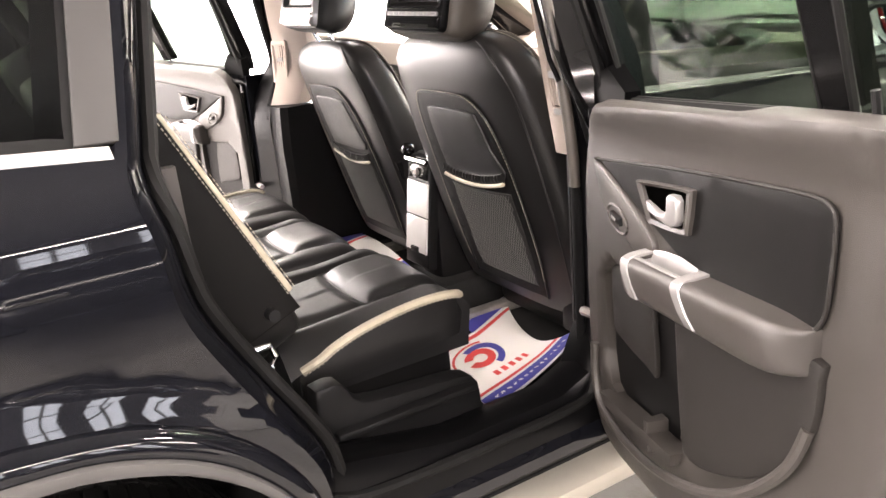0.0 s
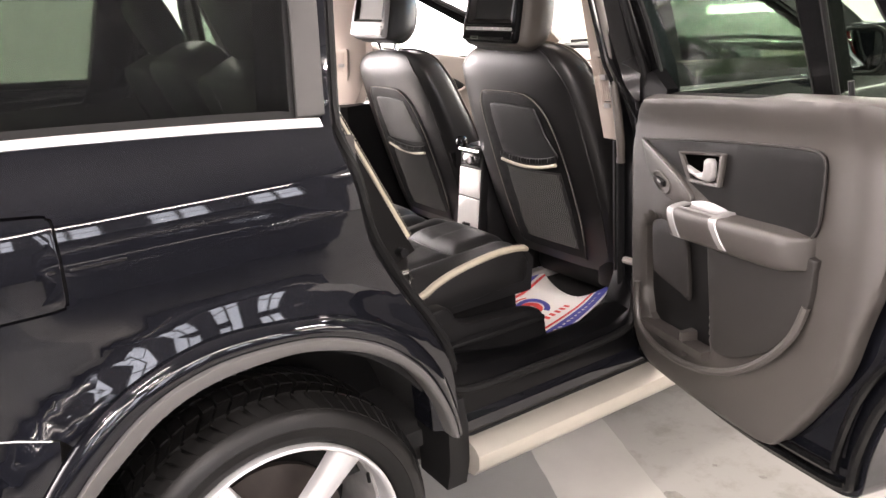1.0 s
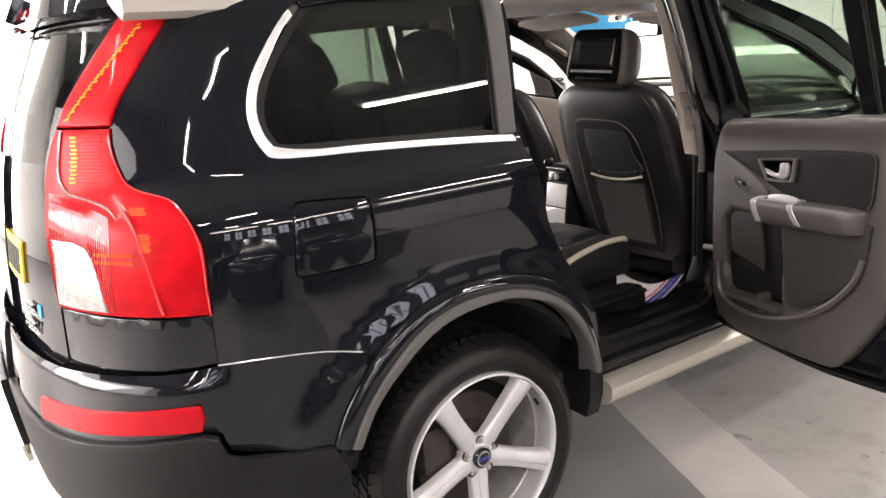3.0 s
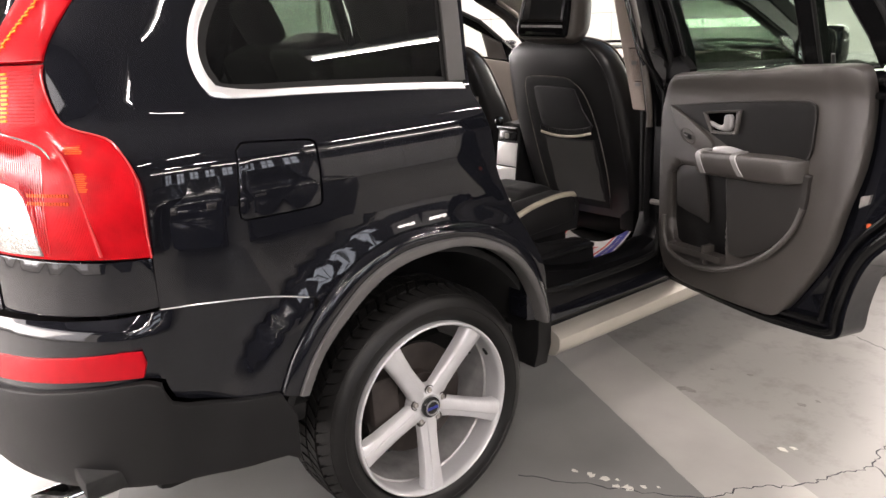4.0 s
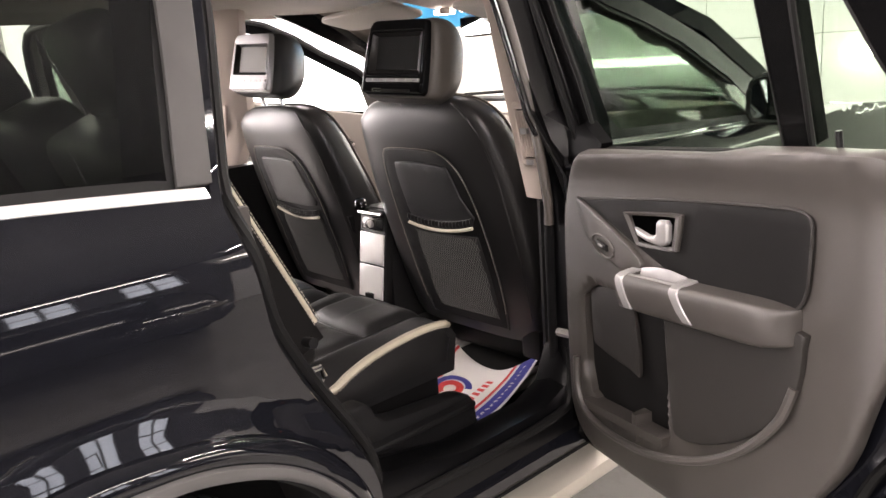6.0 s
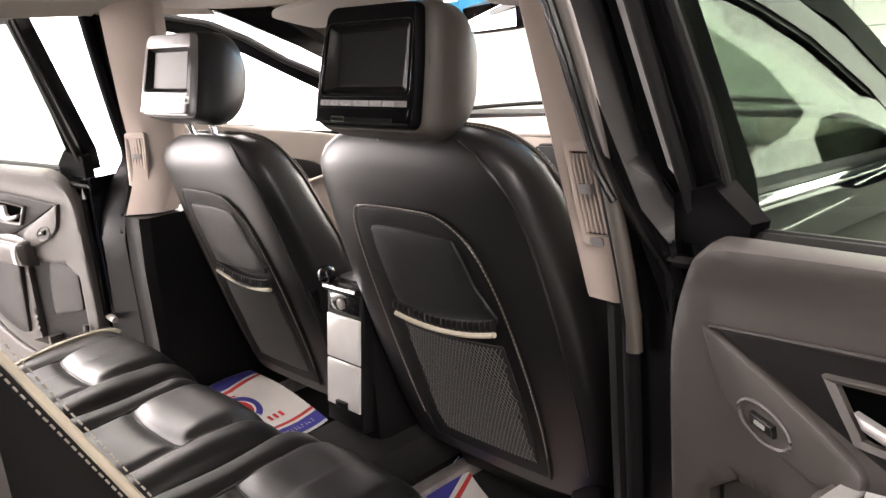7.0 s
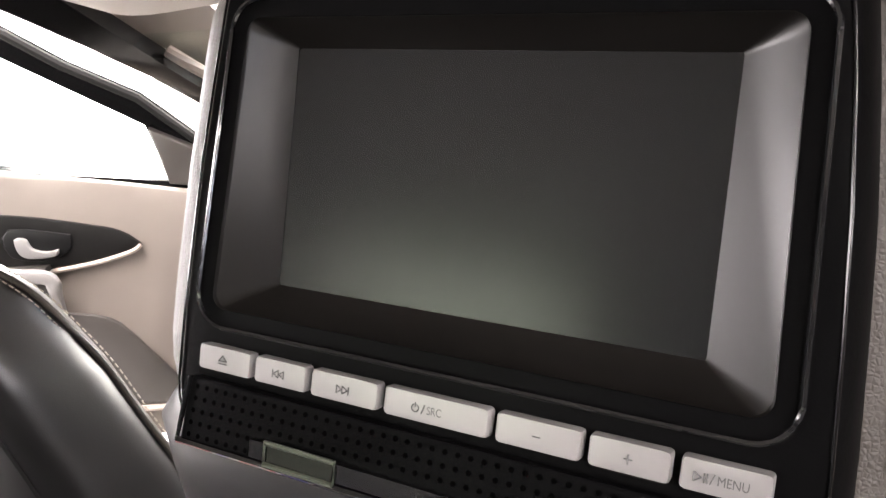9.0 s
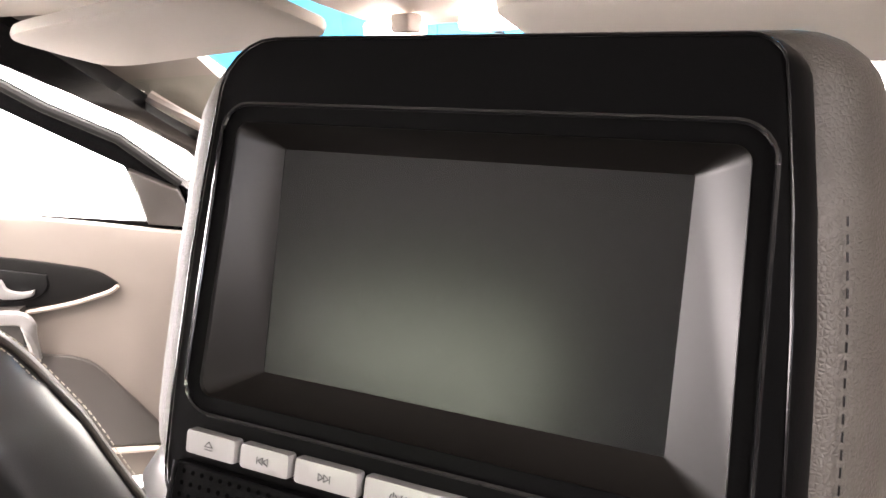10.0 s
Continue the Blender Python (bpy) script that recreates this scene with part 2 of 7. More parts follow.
def inside(pt, poly):
    x, y, odd = pt[0], pt[1], False
    for (ax, ay), (bx, by) in zip(poly, poly[1:] + poly[:1]):
        if (ay > y) != (by > y) and x < (bx - ax) * (y - ay) / (by - ay) + ax:
            odd = not odd
    return odd


def grown(loop, d):
    """An outline moved outwards by d about its middle."""
    cx, cy = sum(q[0] for q in loop) / len(loop), sum(q[1] for q in loop) / len(loop)
    out = []
    n = len(loop)
    area = sum(loop[i][0] * loop[(i + 1) % n][1] - loop[(i + 1) % n][0] * loop[i][1] for i in range(n))
    sg = 1 if area > 0 else -1
    for i in range(n):
        (ax, ay), (bx, by) = loop[i - 1], loop[(i + 1) % n]
        tx, ty = bx - ax, by - ay
        l = math.hypot(tx, ty) or 1
        out.append((loop[i][0] + sg * d * ty / l, loop[i][1] - sg * d * tx / l))
    return out


def triangles(outer, holes=(), step=0.04, inset=0.0):
    """Points and triangles that fill an outline in the plane, with points inside it for curvature."""
    from mathutils.geometry import delaunay_2d_cdt
    loops = [[(float(q[0]), float(q[1])) for q in loop] for loop in (outer, *holes)]
    pts, edges = [], []
    for loop in loops:
        dense = []
        for a, b in zip(loop, loop[1:] + loop[:1]):
            k = max(1, int(math.hypot(b[0] - a[0], b[1] - a[1]) / step))
            dense += [(a[0] + (b[0] - a[0]) * j / k, a[1] + (b[1] - a[1]) * j / k) for j in range(k)]
        base = len(pts)
        dense_first = dense if not base else dense_first
        pts += dense
        edges += [(base + i, base + (i + 1) % len(dense)) for i in range(len(dense))]
    for part_in in (0.3, 1.0) if inset else ():
        ring = grown(dense_first, -inset * part_in)
        base = len(pts)
        pts += ring
        edges += [(base + i, base + (i + 1) % len(ring)) for i in range(len(ring))]
    xs, ys = [q[0] for q in loops[0]], [q[1] for q in loops[0]]
    rim = np.array(pts)
    gx = np.arange(min(xs) + step / 2, max(xs), step)
    gy = np.arange(min(ys) + step / 2, max(ys), step)
    for x in gx:
        for y in gy:
            if ((rim[:, 0] - x) ** 2 + (rim[:, 1] - y) ** 2).min() > (0.45 * step) ** 2 and inside((x, y), loops[0]) \
                    and not any(inside((x, y), h) for h in loops[1:]):
                pts.append((float(x), float(y)))
    v, _, faces, *_ = delaunay_2d_cdt([Vector(q) for q in pts], edges, [], 0, 1e-6)
    keep = []
    for f in faces:
        c = sum((v[i] for i in f), Vector((0, 0))) / len(f)
        if inside(c, loops[0]) and not any(inside(c, h) for h in loops[1:]):
            keep.append(list(f))
    return v, keep


def skin(outer, place, thick=0.004, holes=(), step=0.04, bm=None, round_edge=0.0):
    """A sheet over an outline in the plane, laid on a surface by place(u, v), with thickness away from its outer side."""
    bm = bm or bmesh.new()
    layer = bm.verts.layers.float_vector.get("surface_normal") or bm.verts.layers.float_vector.new("surface_normal")
    v, tris = triangles(outer, holes, step, 1.3 * abs(round_edge))
    front, back = [], []
    edge_count = {}
    for f in tris:
        for a, b in zip(f, f[1:] + f[:1]):
            k = (min(a, b), max(a, b))
            edge_count[k] = edge_count.get(k, 0) + 1
    h = 3e-3
    inset = 1.3 * abs(round_edge)
    walls = [(np.array([q[0] for q in loop]), np.array([q[1] for q in loop])) for loop in (outer, *holes)] if inset else ()

    def fall(q):
        """How far the sheet falls away at q towards its edge."""
        best = 1e9
        for xs, ys in walls:
            dx, dy = np.roll(xs, -1) - xs, np.roll(ys, -1) - ys
            t = np.clip(((q[0] - xs) * dx + (q[1] - ys) * dy) / np.maximum(dx * dx + dy * dy, 1e-12), 0, 1)
            best = min(best, float(np.hypot(xs + t * dx - q[0], ys + t * dy - q[1]).min()))
        k = 1 - min(1.0, best / inset)
        return round_edge * (1 - math.sqrt(max(0.0, 1 - k * k)))
    for i, q in enumerate(v):
        p = Vector(place(q[0], q[1]))
        du = Vector(place(q[0] + h, q[1])) - Vector(place(q[0] - h, q[1]))
        dv = Vector(place(q[0], q[1] + h)) - Vector(place(q[0], q[1] - h))
        n = du.cross(dv)
        n = n.normalized() if n.length > 1e-12 else Vector((1, 0, 0))
        drop = fall(q) if inset else 0
        front.append(bm.verts.new(p - n * drop))
        back.append(bm.verts.new(p - n * thick))
        if not drop:
            front[-1][layer] = back[-1][layer] = n
    for f in tris:
        try:
            bm.faces.new([front[i] for i in f])
            bm.faces.new([back[i] for i in reversed(f)])
        except ValueError:
            pass
    for (a, b), c in edge_count.items():
        if c == 1:
            try:
                bm.faces.new((front[a], front[b], back[b], back[a]))
            except ValueError:
                pass
    loose = [q for q in bm.verts if not q.link_faces]
    bmesh.ops.delete(bm, geom=loose, context="VERTS")
    bmesh.ops.recalc_face_normals(bm, faces=bm.faces)
    return bm


def loft(rings, closed=True, caps=True, bm=None):
    """Faces between rings of points, each ring with as many points."""
    bm = bm or bmesh.new()
    vs = [[bm.verts.new(p) for p in r] for r in rings]
    n = len(rings[0])
    for a, b in zip(vs, vs[1:]):
        for i in range(n if closed else n - 1):
            j = (i + 1) % n
            bm.faces.new((a[i], a[j], b[j], b[i]))
    if caps and closed:
        bm.faces.new(list(reversed(vs[0])))
        bm.faces.new(vs[-1])
    bmesh.ops.recalc_face_normals(bm, faces=bm.faces)
    return bm


def tube(points, radius, sides=8, bm=None, closed=False, flat=1.0):
    """A round bar along points. radius: one number or one for each point."""
    p = [Vector(q) for q in points]
    rings, n = [], len(p)
    up = Vector((0.03, 0.05, 1)).normalized()
    for i, q in enumerate(p):
        d = (p[(i + 1) % n] - p[i - 1]) if closed else p[min(i + 1, n - 1)] - p[max(i - 1, 0)]
        d.normalize()
        a = d.cross(up)
        if a.length < 0.05:
            a = d.cross(Vector((1, 0, 0)))
        a.normalize()
        b = a.cross(d)
        r = radius[i] if isinstance(radius, (list, tuple)) else radius
        rings.append([q + a * (r * math.cos(t)) + b * (r * flat * math.sin(t)) for t in (2 * math.pi * k / sides for k in range(sides))])
    if closed:
        rings.append(rings[0])
    return loft(rings, True, not closed, bm)


def box(lo, hi, bevel=0.0, bm=None, m=None, segments=2):
    own = bmesh.new()
    bmesh.ops.create_cube(own, size=1)
    lo, hi = Vector(lo), Vector(hi)
    for v in own.verts:
        v.co = Vector(((lo[i] + hi[i]) / 2 + v.co[i] * (hi[i] - lo[i]) for i in range(3)))
    if bevel:
        bmesh.ops.bevel(own, geom=own.edges, offset=bevel, segments=segments, profile=0.5, affect="EDGES")
    if m:
        own.transform(m)
    if bm is None:
        return own
    me = bpy.data.meshes.new("tmp")
    own.to_mesh(me)
    own.free()
    bm.from_mesh(me)
    bpy.data.meshes.remove(me)
    return bm


def lathe(profile, sides=48, m=None, bm=None):
    """A profile of (radius, along) turned round the x axis."""
    rings = [[Vector((h, r * math.cos(t), r * math.sin(t))) for t in (2 * math.pi * k / sides for k in range(sides))] for r, h in profile]
    bm = loft(rings, True, profile[0][0] == 0, bm)
    if m:
        bm.transform(m)
    return bm


def rounded(w, h, r, n=6):
    """A rectangle w by h about 0 with round corners."""
    out = []
    for cx, cy, a0 in ((w / 2 - r, h / 2 - r, 0), (-w / 2 + r, h / 2 - r, 90), (-w / 2 + r, -h / 2 + r, 180), (w / 2 - r, -h / 2 + r, 270)):
        for k in range(n + 1):
            a = radians(a0 + 90 * k / n)
            out.append((cx + r * math.cos(a), cy + r * math.sin(a)))
    return out


def table(tab, z):
    return float(np.interp(z, [q[0] for q in tab], [q[1] for q in tab]))

# ---------------------------------------------------------------- the hall
X0, X1, Y0, Y1, HT = -6.5, 7.6, -5.6, 8.0, 4.3


def concrete():
    m = principled("painted_concrete_floor", (0.26, 0.253, 0.238), 0.42, grain=0.25, grain_scale=60, mottle=0.16, mottle_scale=1.1, rough_var=0.1)
    nt = m.node_tree
    b = nt.nodes["Principled BSDF"]
    scale = b.inputs["Base Color"].links[0].from_node
    co = nt.nodes.new("ShaderNodeTexCoord")
    # dirt in small blots
    n = nt.nodes.new("ShaderNodeTexNoise")
    n.inputs["Scale"].default_value, n.inputs["Detail"].default_value, n.inputs["Roughness"].default_value = 6.0, 10, 0.72
    nt.links.new(co.outputs["Object"], n.inputs["Vector"])
    r = nt.nodes.new("ShaderNodeValToRGB")
    r.color_ramp.elements[0].position, r.color_ramp.elements[0].color = 0.34, (0.5, 0.49, 0.46, 1)
    r.color_ramp.elements[1].position, r.color_ramp.elements[1].color = 0.5, (1, 1, 1, 1)
    nt.links.new(n.outputs["Fac"], r.inputs["Fac"])
    mul = nt.nodes.new("ShaderNodeMix")
    mul.data_type, mul.blend_type = "RGBA", "MULTIPLY"
    mul.inputs[0].default_value = 0.55
    nt.links.new(scale.outputs[0], mul.inputs[6])
    nt.links.new(r.outputs["Color"], mul.inputs[7])
    nt.links.new(mul.outputs[2], b.inputs["Base Color"])
    return m


FLOOR = concrete()
floor = structure("floor", box((X0 - 0.2, Y0 - 0.2, -0.2), (X1 + 0.2, Y1 + 0.2, 0)), FLOOR, "scuffed pale grey painted concrete workshop floor", "floor")
random.seed(4)
for way in ([(.95, .30), (1.18, .45), (1.40, .62), (1.46, .76), (1.56, .88), (1.60, 1.01), (1.65, 1.13), (1.63, 1.25), (1.70, 1.42), (1.9, 1.6), (2.4, 1.75)], [(1.02, 2.10), (1.13, 2.06), (1.31, 2.0), (1.5, 1.93), (1.70, 1.8)], [(1.65, 1.13), (1.9, 1.05), (2.3, 1.15), (3.0, 1.0)]):
    line = [Vector((q.x + random.uniform(-.009, .009), q.y + random.uniform(-.009, .009), .0004)) for q in curve([(a, b, 0) for a, b in way], 9)]
    part("crack", tube(line, [random.uniform(.0012, .0032) for q in line], 4, None, False, .3), GREY_WALL, floor)
CHIP = principled("bare_pale_concrete", (0.62, 0.6, 0.55), 0.8, grain=0.4, grain_scale=80)
for cx0, cy0, size in ((1.05, .44, .012), (1.10, .46, .018), (1.14, .475, .02), (1.19, .47, .014), (1.22, .49, .022), (1.25, .53, .012), (1.42, 1.02, .02), (1.44, 1.05, .012), (1.17, .50, .008), (1.28, .56, .007), (1.9, .6, .012)):
    ring = [(cx0 + size * random.uniform(.5, 1.3) * math.cos(a), cy0 + .7 * size * random.uniform(.4, 1.3) * math.sin(a)) for a in (2 * math.pi * k / 11 for k in range(11))]
    part("paint_chip", skin(ring, lambda x, y: Vector((x, y, .0008)), .0008, (), .1), CHIP, floor, smooth=False)
OIL = principled("dark_floor_stain", (0.17, 0.163, 0.15), 0.5, mottle=0.3, mottle_scale=40)
for cx0, cy0, size in ((.96, 1.15, .03), (1.06, 1.42, .012), (1.31, 1.34, .014), (.93, 1.36, .008), (1.34, 1.40, .008), (1.5, .7, .01)):
    ring = [(cx0 + size * random.uniform(.5, 1.5) * math.cos(a), cy0 + .8 * size * random.uniform(.4, 1.4) * math.sin(a)) for a in (2 * math.pi * k / 13 for k in range(13))]
    part("floor_stain", skin(ring, lambda x, y: Vector((x, y, .0006)), .0006, (), .1), OIL, floor, smooth=False)
# light and shadow bands across the floor, put into its colour
LIT_FLOOR = principled("lit_floor_colour", (0.33, 0.32, 0.30), 0.4, grain=0.25, grain_scale=60, mottle=0.18, mottle_scale=3.0, rough_var=0.1)
SHADED_FLOOR = principled("shaded_floor_colour", (0.165, 0.165, 0.158), 0.42, grain=0.25, grain_scale=60, mottle=0.2, mottle_scale=2.6, rough_var=0.1)
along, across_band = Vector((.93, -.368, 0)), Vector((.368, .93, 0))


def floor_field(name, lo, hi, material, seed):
    """A strip of light or shadow put into the floor's colour, between two distances from the line under the door, with
    ragged edges.
    """
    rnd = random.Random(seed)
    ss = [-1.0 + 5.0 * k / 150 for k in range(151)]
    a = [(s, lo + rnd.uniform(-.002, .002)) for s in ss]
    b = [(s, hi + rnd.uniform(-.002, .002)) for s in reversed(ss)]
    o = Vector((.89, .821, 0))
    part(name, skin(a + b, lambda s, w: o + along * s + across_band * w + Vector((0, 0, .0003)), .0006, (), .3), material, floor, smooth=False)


floor_field("lit_floor_strip", 0.0, .300, LIT_FLOOR, 1)
floor_field("shaded_floor_strip", -1.7, -.001, SHADED_FLOOR, 2)
structure("ceiling", box((X0 - 0.2, Y0 - 0.2, HT), (X1 + 0.2, Y1 + 0.2, HT + 0.15)),
          principled("ceiling_sheet", (0.14, 0.14, 0.145), 0.7, mottle=0.08, mottle_scale=1), "grey sheeted workshop ceiling", "ceiling")


def panel_wall(name, lo, hi, label, axis, upper=None):
    """A wall of tall white boards with narrow grey joints."""
    w = structure(name, box(lo, hi), JOINT, label, "wall")
    a0, a1 = lo[axis], hi[axis]
    n = int((a1 - a0) / 1.2)
    across = 1 - axis
    inner = hi[across] if hi[across] <= 0 else lo[across]
    sgn = 1 if inner < 0 else -1
    for i in range(n):
        for z0, z1 in ((0.02, 1.32), (1.33, 2.78), (2.79, HT - 0.02)):
            p, q = [0, 0, z0], [0, 0, z1]
            p[axis], q[axis] = a0 + (a1 - a0) * i / n + 0.005, a0 + (a1 - a0) * (i + 1) / n - 0.005
            p[across], q[across] = sorted((inner - sgn * 0.01, inner + sgn * 0.012))
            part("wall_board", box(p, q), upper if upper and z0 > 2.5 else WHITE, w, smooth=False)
    return w


panel_wall("wall_left", (X0 - 0.2, Y0, 0), (X0, Y1, HT), "white boarded workshop wall with grey joints", 1)
panel_wall("wall_front", (X0, Y1, 0), (X1, Y1 + 0.2, HT), "white boarded workshop wall with strip lights", 0)
# unseen dark wall end, added so that the tail corner mirrors dark
structure("added_dark_wall", box((2.0, Y0 - 0.2, 0), (X1, Y0 - 0.001, HT)), principled("dark_block_wall", (0.04, 0.04, 0.043), 0.8, grain=0.4, grain_scale=30, mottle=0.25, mottle_scale=1.5), "unseen dark wall end added to darken reflections in the bodywork", "wall")
# unseen wall; its upper boards are darkened so that the bodywork mirrors less white
panel_wall("wall_back", (X0, Y0 - 0.2, 0), (2.0, Y0, HT), "unseen white boarded wall behind the car, darkened above for its reflection", 0, GREY_WALL)

# the right wall, grey, with a row of tall windows in bays
WIN = [(-5.3 + 1.06 * k, 0.62) for k in range(8)]
bm = bmesh.new()
box((X1, Y0, 0), (X1 + 0.2, Y1, 1.5), 0, bm)
box((X1, Y0, 2.9), (X1 + 0.2, Y1, HT), 0, bm)
edges_y = [Y0] + [e for y, w in WIN for e in (y, y + w)] + [Y1]
for a, b in zip(edges_y[::2], edges_y[1::2]):
    box((X1, a, 1.5), (X1 + 0.2, b, 2.9), 0, bm)
right_wall = structure("wall_right", bm, GREY_WALL, "grey block workshop wall with a row of windows", "wall")
for k in range(4):
    for z0, z1 in ((0.02, 1.32), (1.33, 1.49), (2.91, HT - 0.02)):
        part("wall_board", box((X1 - 0.012, 3.2 + 1.2 * k + 0.005, z0), (X1 + 0.01, 3.2 + 1.2 * (k + 1) - 0.005, z1)), GREY_BOARD, right_wall, smooth=False)
# glowing panel added on the unseen back wall, to light rear-facing surfaces
rs = structure("window_back", box((-6.2, Y0 + 0.012, 0.5), (1.4, Y0 + 0.03, 3.5)), DAY_AND_FILL, "unseen glowing panel added behind the car as fill light", "window")
for k in range(6):
    part("panel_bar", box((-6.2 + 7.6 * k / 5 - 0.03, Y0 + 0.03, 0.5), (-6.2 + 7.6 * k / 5 + 0.03, Y0 + 0.06, 3.5)), WHITE, rs, smooth=False)
for i, (y, w) in enumerate(WIN):
    wi = structure("window_%d" % (i + 1), box((X1 + 0.09, y, 1.5), (X1 + 0.13, y + w, 2.9)), WINDOW, "bright workshop window with a steel frame", "window")
    for k in range(3):
        part("glazing_bar", box((X1 + 0.06, y + w * k / 2 - 0.025, 1.5), (X1 + 0.09, y + w * k / 2 + 0.025, 2.9)), STEELWORK, wi, smooth=False)
    for k in range(3):
        part("glazing_bar", box((X1 + 0.05, y, 1.5 + 1.4 * k / 2 - 0.025), (X1 + 0.087, y + w, 1.5 + 1.4 * k / 2 + 0.025)), STEELWORK, wi, smooth=False)
# the wide shutter opening on the left, white with daylight
sh = structure("window_left", box((X0 + 0.015, -2.6, 0.4), (X0 + 0.03, 6.0, 3.6)), DAY_AND_FILL, "wide white roller shutter panel lit by daylight", "window")
for k in range(5):
    part("panel_bar", box((X0 + 0.03, -2.6 + 8.6 * k / 4 - 0.03, 0.4), (X0 + 0.06, -2.6 + 8.6 * k / 4 + 0.03, 3.6)), WHITE, sh, smooth=False)


def strip_light(a, b, r=0.022, watts=0.0):
    a, b = Vector(a), Vector(b)
    t = thing("strip_light", "lit white fluorescent strip light on the workshop wall", "lamp", "strip lights")
    part("tube", tube([a, b], r, 10), TUBE, t, "glowing white tube")
    part("batten", box(Vector((min(a.x, b.x) - 0.05, a.y + 0.03, a.z - 0.04)), Vector((max(a.x, b.x) + 0.05, Y1 - 0.012, a.z + 0.04)), 0.004), WHITE, t)
    return t


for x0, x1 in ((-4.4, -2.85), (-1.15, 0.5), (1.2, 2.7), (3.6, 5.1)):
    strip_light((x0, Y1 - 0.09, 1.13), (x1, Y1 - 0.09, 1.13), 0.055)
for lx, watts, wide in LAMP_ROWS:
    for ly in (-3.5, 0.5, 4.5):
        t = thing("ceiling_light", "lit white ceiling strip light in a steel tray", "lamp", "ceiling lights")
        part("tray", box((lx - 0.12, ly - 1.3, 4.16), (lx + 0.12, ly + 1.3, HT), 0.01), WHITE, t)
        for dx in (-0.05, 0.05):
            part("tube", tube([(lx + dx, ly - 1.2, 4.11), (lx + dx, ly + 1.2, 4.11)], 0.02, 8), TUBE, t)
        part("louvre_frame", tube([(lx - 0.11, ly - 1.27, 4.14), (lx + 0.11, ly - 1.27, 4.14), (lx + 0.11, ly + 1.27, 4.14), (lx - 0.11, ly + 1.27, 4.14)], 0.012, 6, None, True), STEELWORK, t)
for lx, ly, gap, watts in SLANT_ROWS:
    for k in (-3, -2, 0):
        m = Matrix.Translation((lx - .27 * gap * k, ly + .963 * gap * k, 0)) @ Matrix.Rotation(radians(SLANT), 4, "Z")
        t = thing("ceiling_light", "lit single-tube ceiling light on a slim grey batten", "lamp", "slanting ceiling lights")
        part("tray", box((-.03, -.78, 4.15), (.03, .78, HT), .008, None, m), STEELWORK, t)
        part("tube", tube([m @ Vector((0, -.7, 4.11)), m @ Vector((0, .7, 4.11))], .022, 8), TUBE, t)
        for dy in (-.72, .72):
            part("tube_holder", box((-.02, dy - .02, 4.08), (.02, dy + .02, 4.16), .004, None, m), WHITE, t)
# hanging strip lights along the right bay
for ly in (-5.0, -1.3, 2.4):
    t = thing("hanging_strip_light", "lit white strip light hung low on wire hangers", "lamp", "hanging strip lights")
    part("tube", tube([(5.6, ly, 2.75), (5.6, ly + 3.2, 2.75)], 0.035, 8), TUBE, t)
    part("tray", box((5.54, ly - 0.05, 2.8), (5.66, ly + 3.25, 2.86), 0.008), WHITE, t)
    for dy in (0.3, 2.9):
        part("hanger", tube([(5.6, ly + dy, 2.85), (5.6, ly + dy, HT + 0.01)], 0.006, 6), STEELWORK, t)

# dark cars parked across the bay, mirrored in the flank of the main one


def parked_car(y0, x0, high, paint, label):
    """A car with its nose to the aisle: cross-sections from nose to tail, each with tumblehome."""
    c = thing("parked_car", label, "car", "parked cars")
    sections = [(0.0, .52, .70, .72), (.06, .62, .82, .80), (.5, .80, .88, .86), (1.05, .92, .90, .88), (1.25, .98, .90, .86), (3.3, 1.0, .90, .86), (3.62, .94, .86, .82), (3.75, .70, .76, .74)]
    rings = []
    for s, zt, wl, wt in sections:
        rings.append([Vector((x0 + s, y0 + sg * w, z)) for sg, w, z in ((-1, wl * .92, .22), (-1, wl, .45), (-1, wl, zt - .16), (-1, wt, zt - .03), (-1, wt * .9, zt), (1, wt * .9, zt), (1, wt, zt - .03), (1, wl, zt - .16), (1, wl, .45), (1, wl * .92, .22))])
    part("body", loft(rings), paint, c)
    cabin = [(1.0, .93, .80, .78), (1.75, high - .05, .62, .60), (2.3, high, .62, .60), (3.1, high - .04, .60, .58), (3.66, .96, .74, .72)]
    rings = [[Vector((x0 + s, y0 + sg * w, z)) for sg, w, z in ((-1, .80, .90), (-1, wl, zt - .02), (-1, wt, zt), (1, wt, zt), (1, wl, zt - .02), (1, .80, .90))] for s, zt, wl, wt in cabin]
    part("cabin", loft(rings), GLOSS_BLACK, c, "dark glazed cabin")
    part("roof", loft([[Vector((x0 + s, y0 + sg * .57, z + dz)) for sg, dz in ((-1, -.015), (-1, .012), (1, .012), (1, -.015))] for s, z in ((1.78, high - .045), (2.3, high + .004), (3.08, high - .036))]), paint, c)
    for s in (.72, 3.05):
        for sg in (-1, 1):
            ring = lathe([(.0, -.10), (.31, -.10), (.32, -.08), (.32, .08), (.31, .10), (.0, .10)], 28, Matrix.Translation((x0 + s, y0 + sg * .80, .32)) @ Matrix.Rotation(radians(90), 4, "Z"))
            part("wheel", ring, TYRE, c)
    for sg in (-1, 1):
        part("headlamp", box((x0 + .015, y0 + sg * .62 - .14, .60), (x0 + .09, y0 + sg * .62 + .14, .70), .02), CLEAR_LENS, c, "clear headlamp")
    return c


BLUE_PAINT = principled("dark_blue_paint", (0.006, 0.008, 0.018), 0.5, 0.0, 1.0, 0.03, spec=0.0, mottle=0.1)
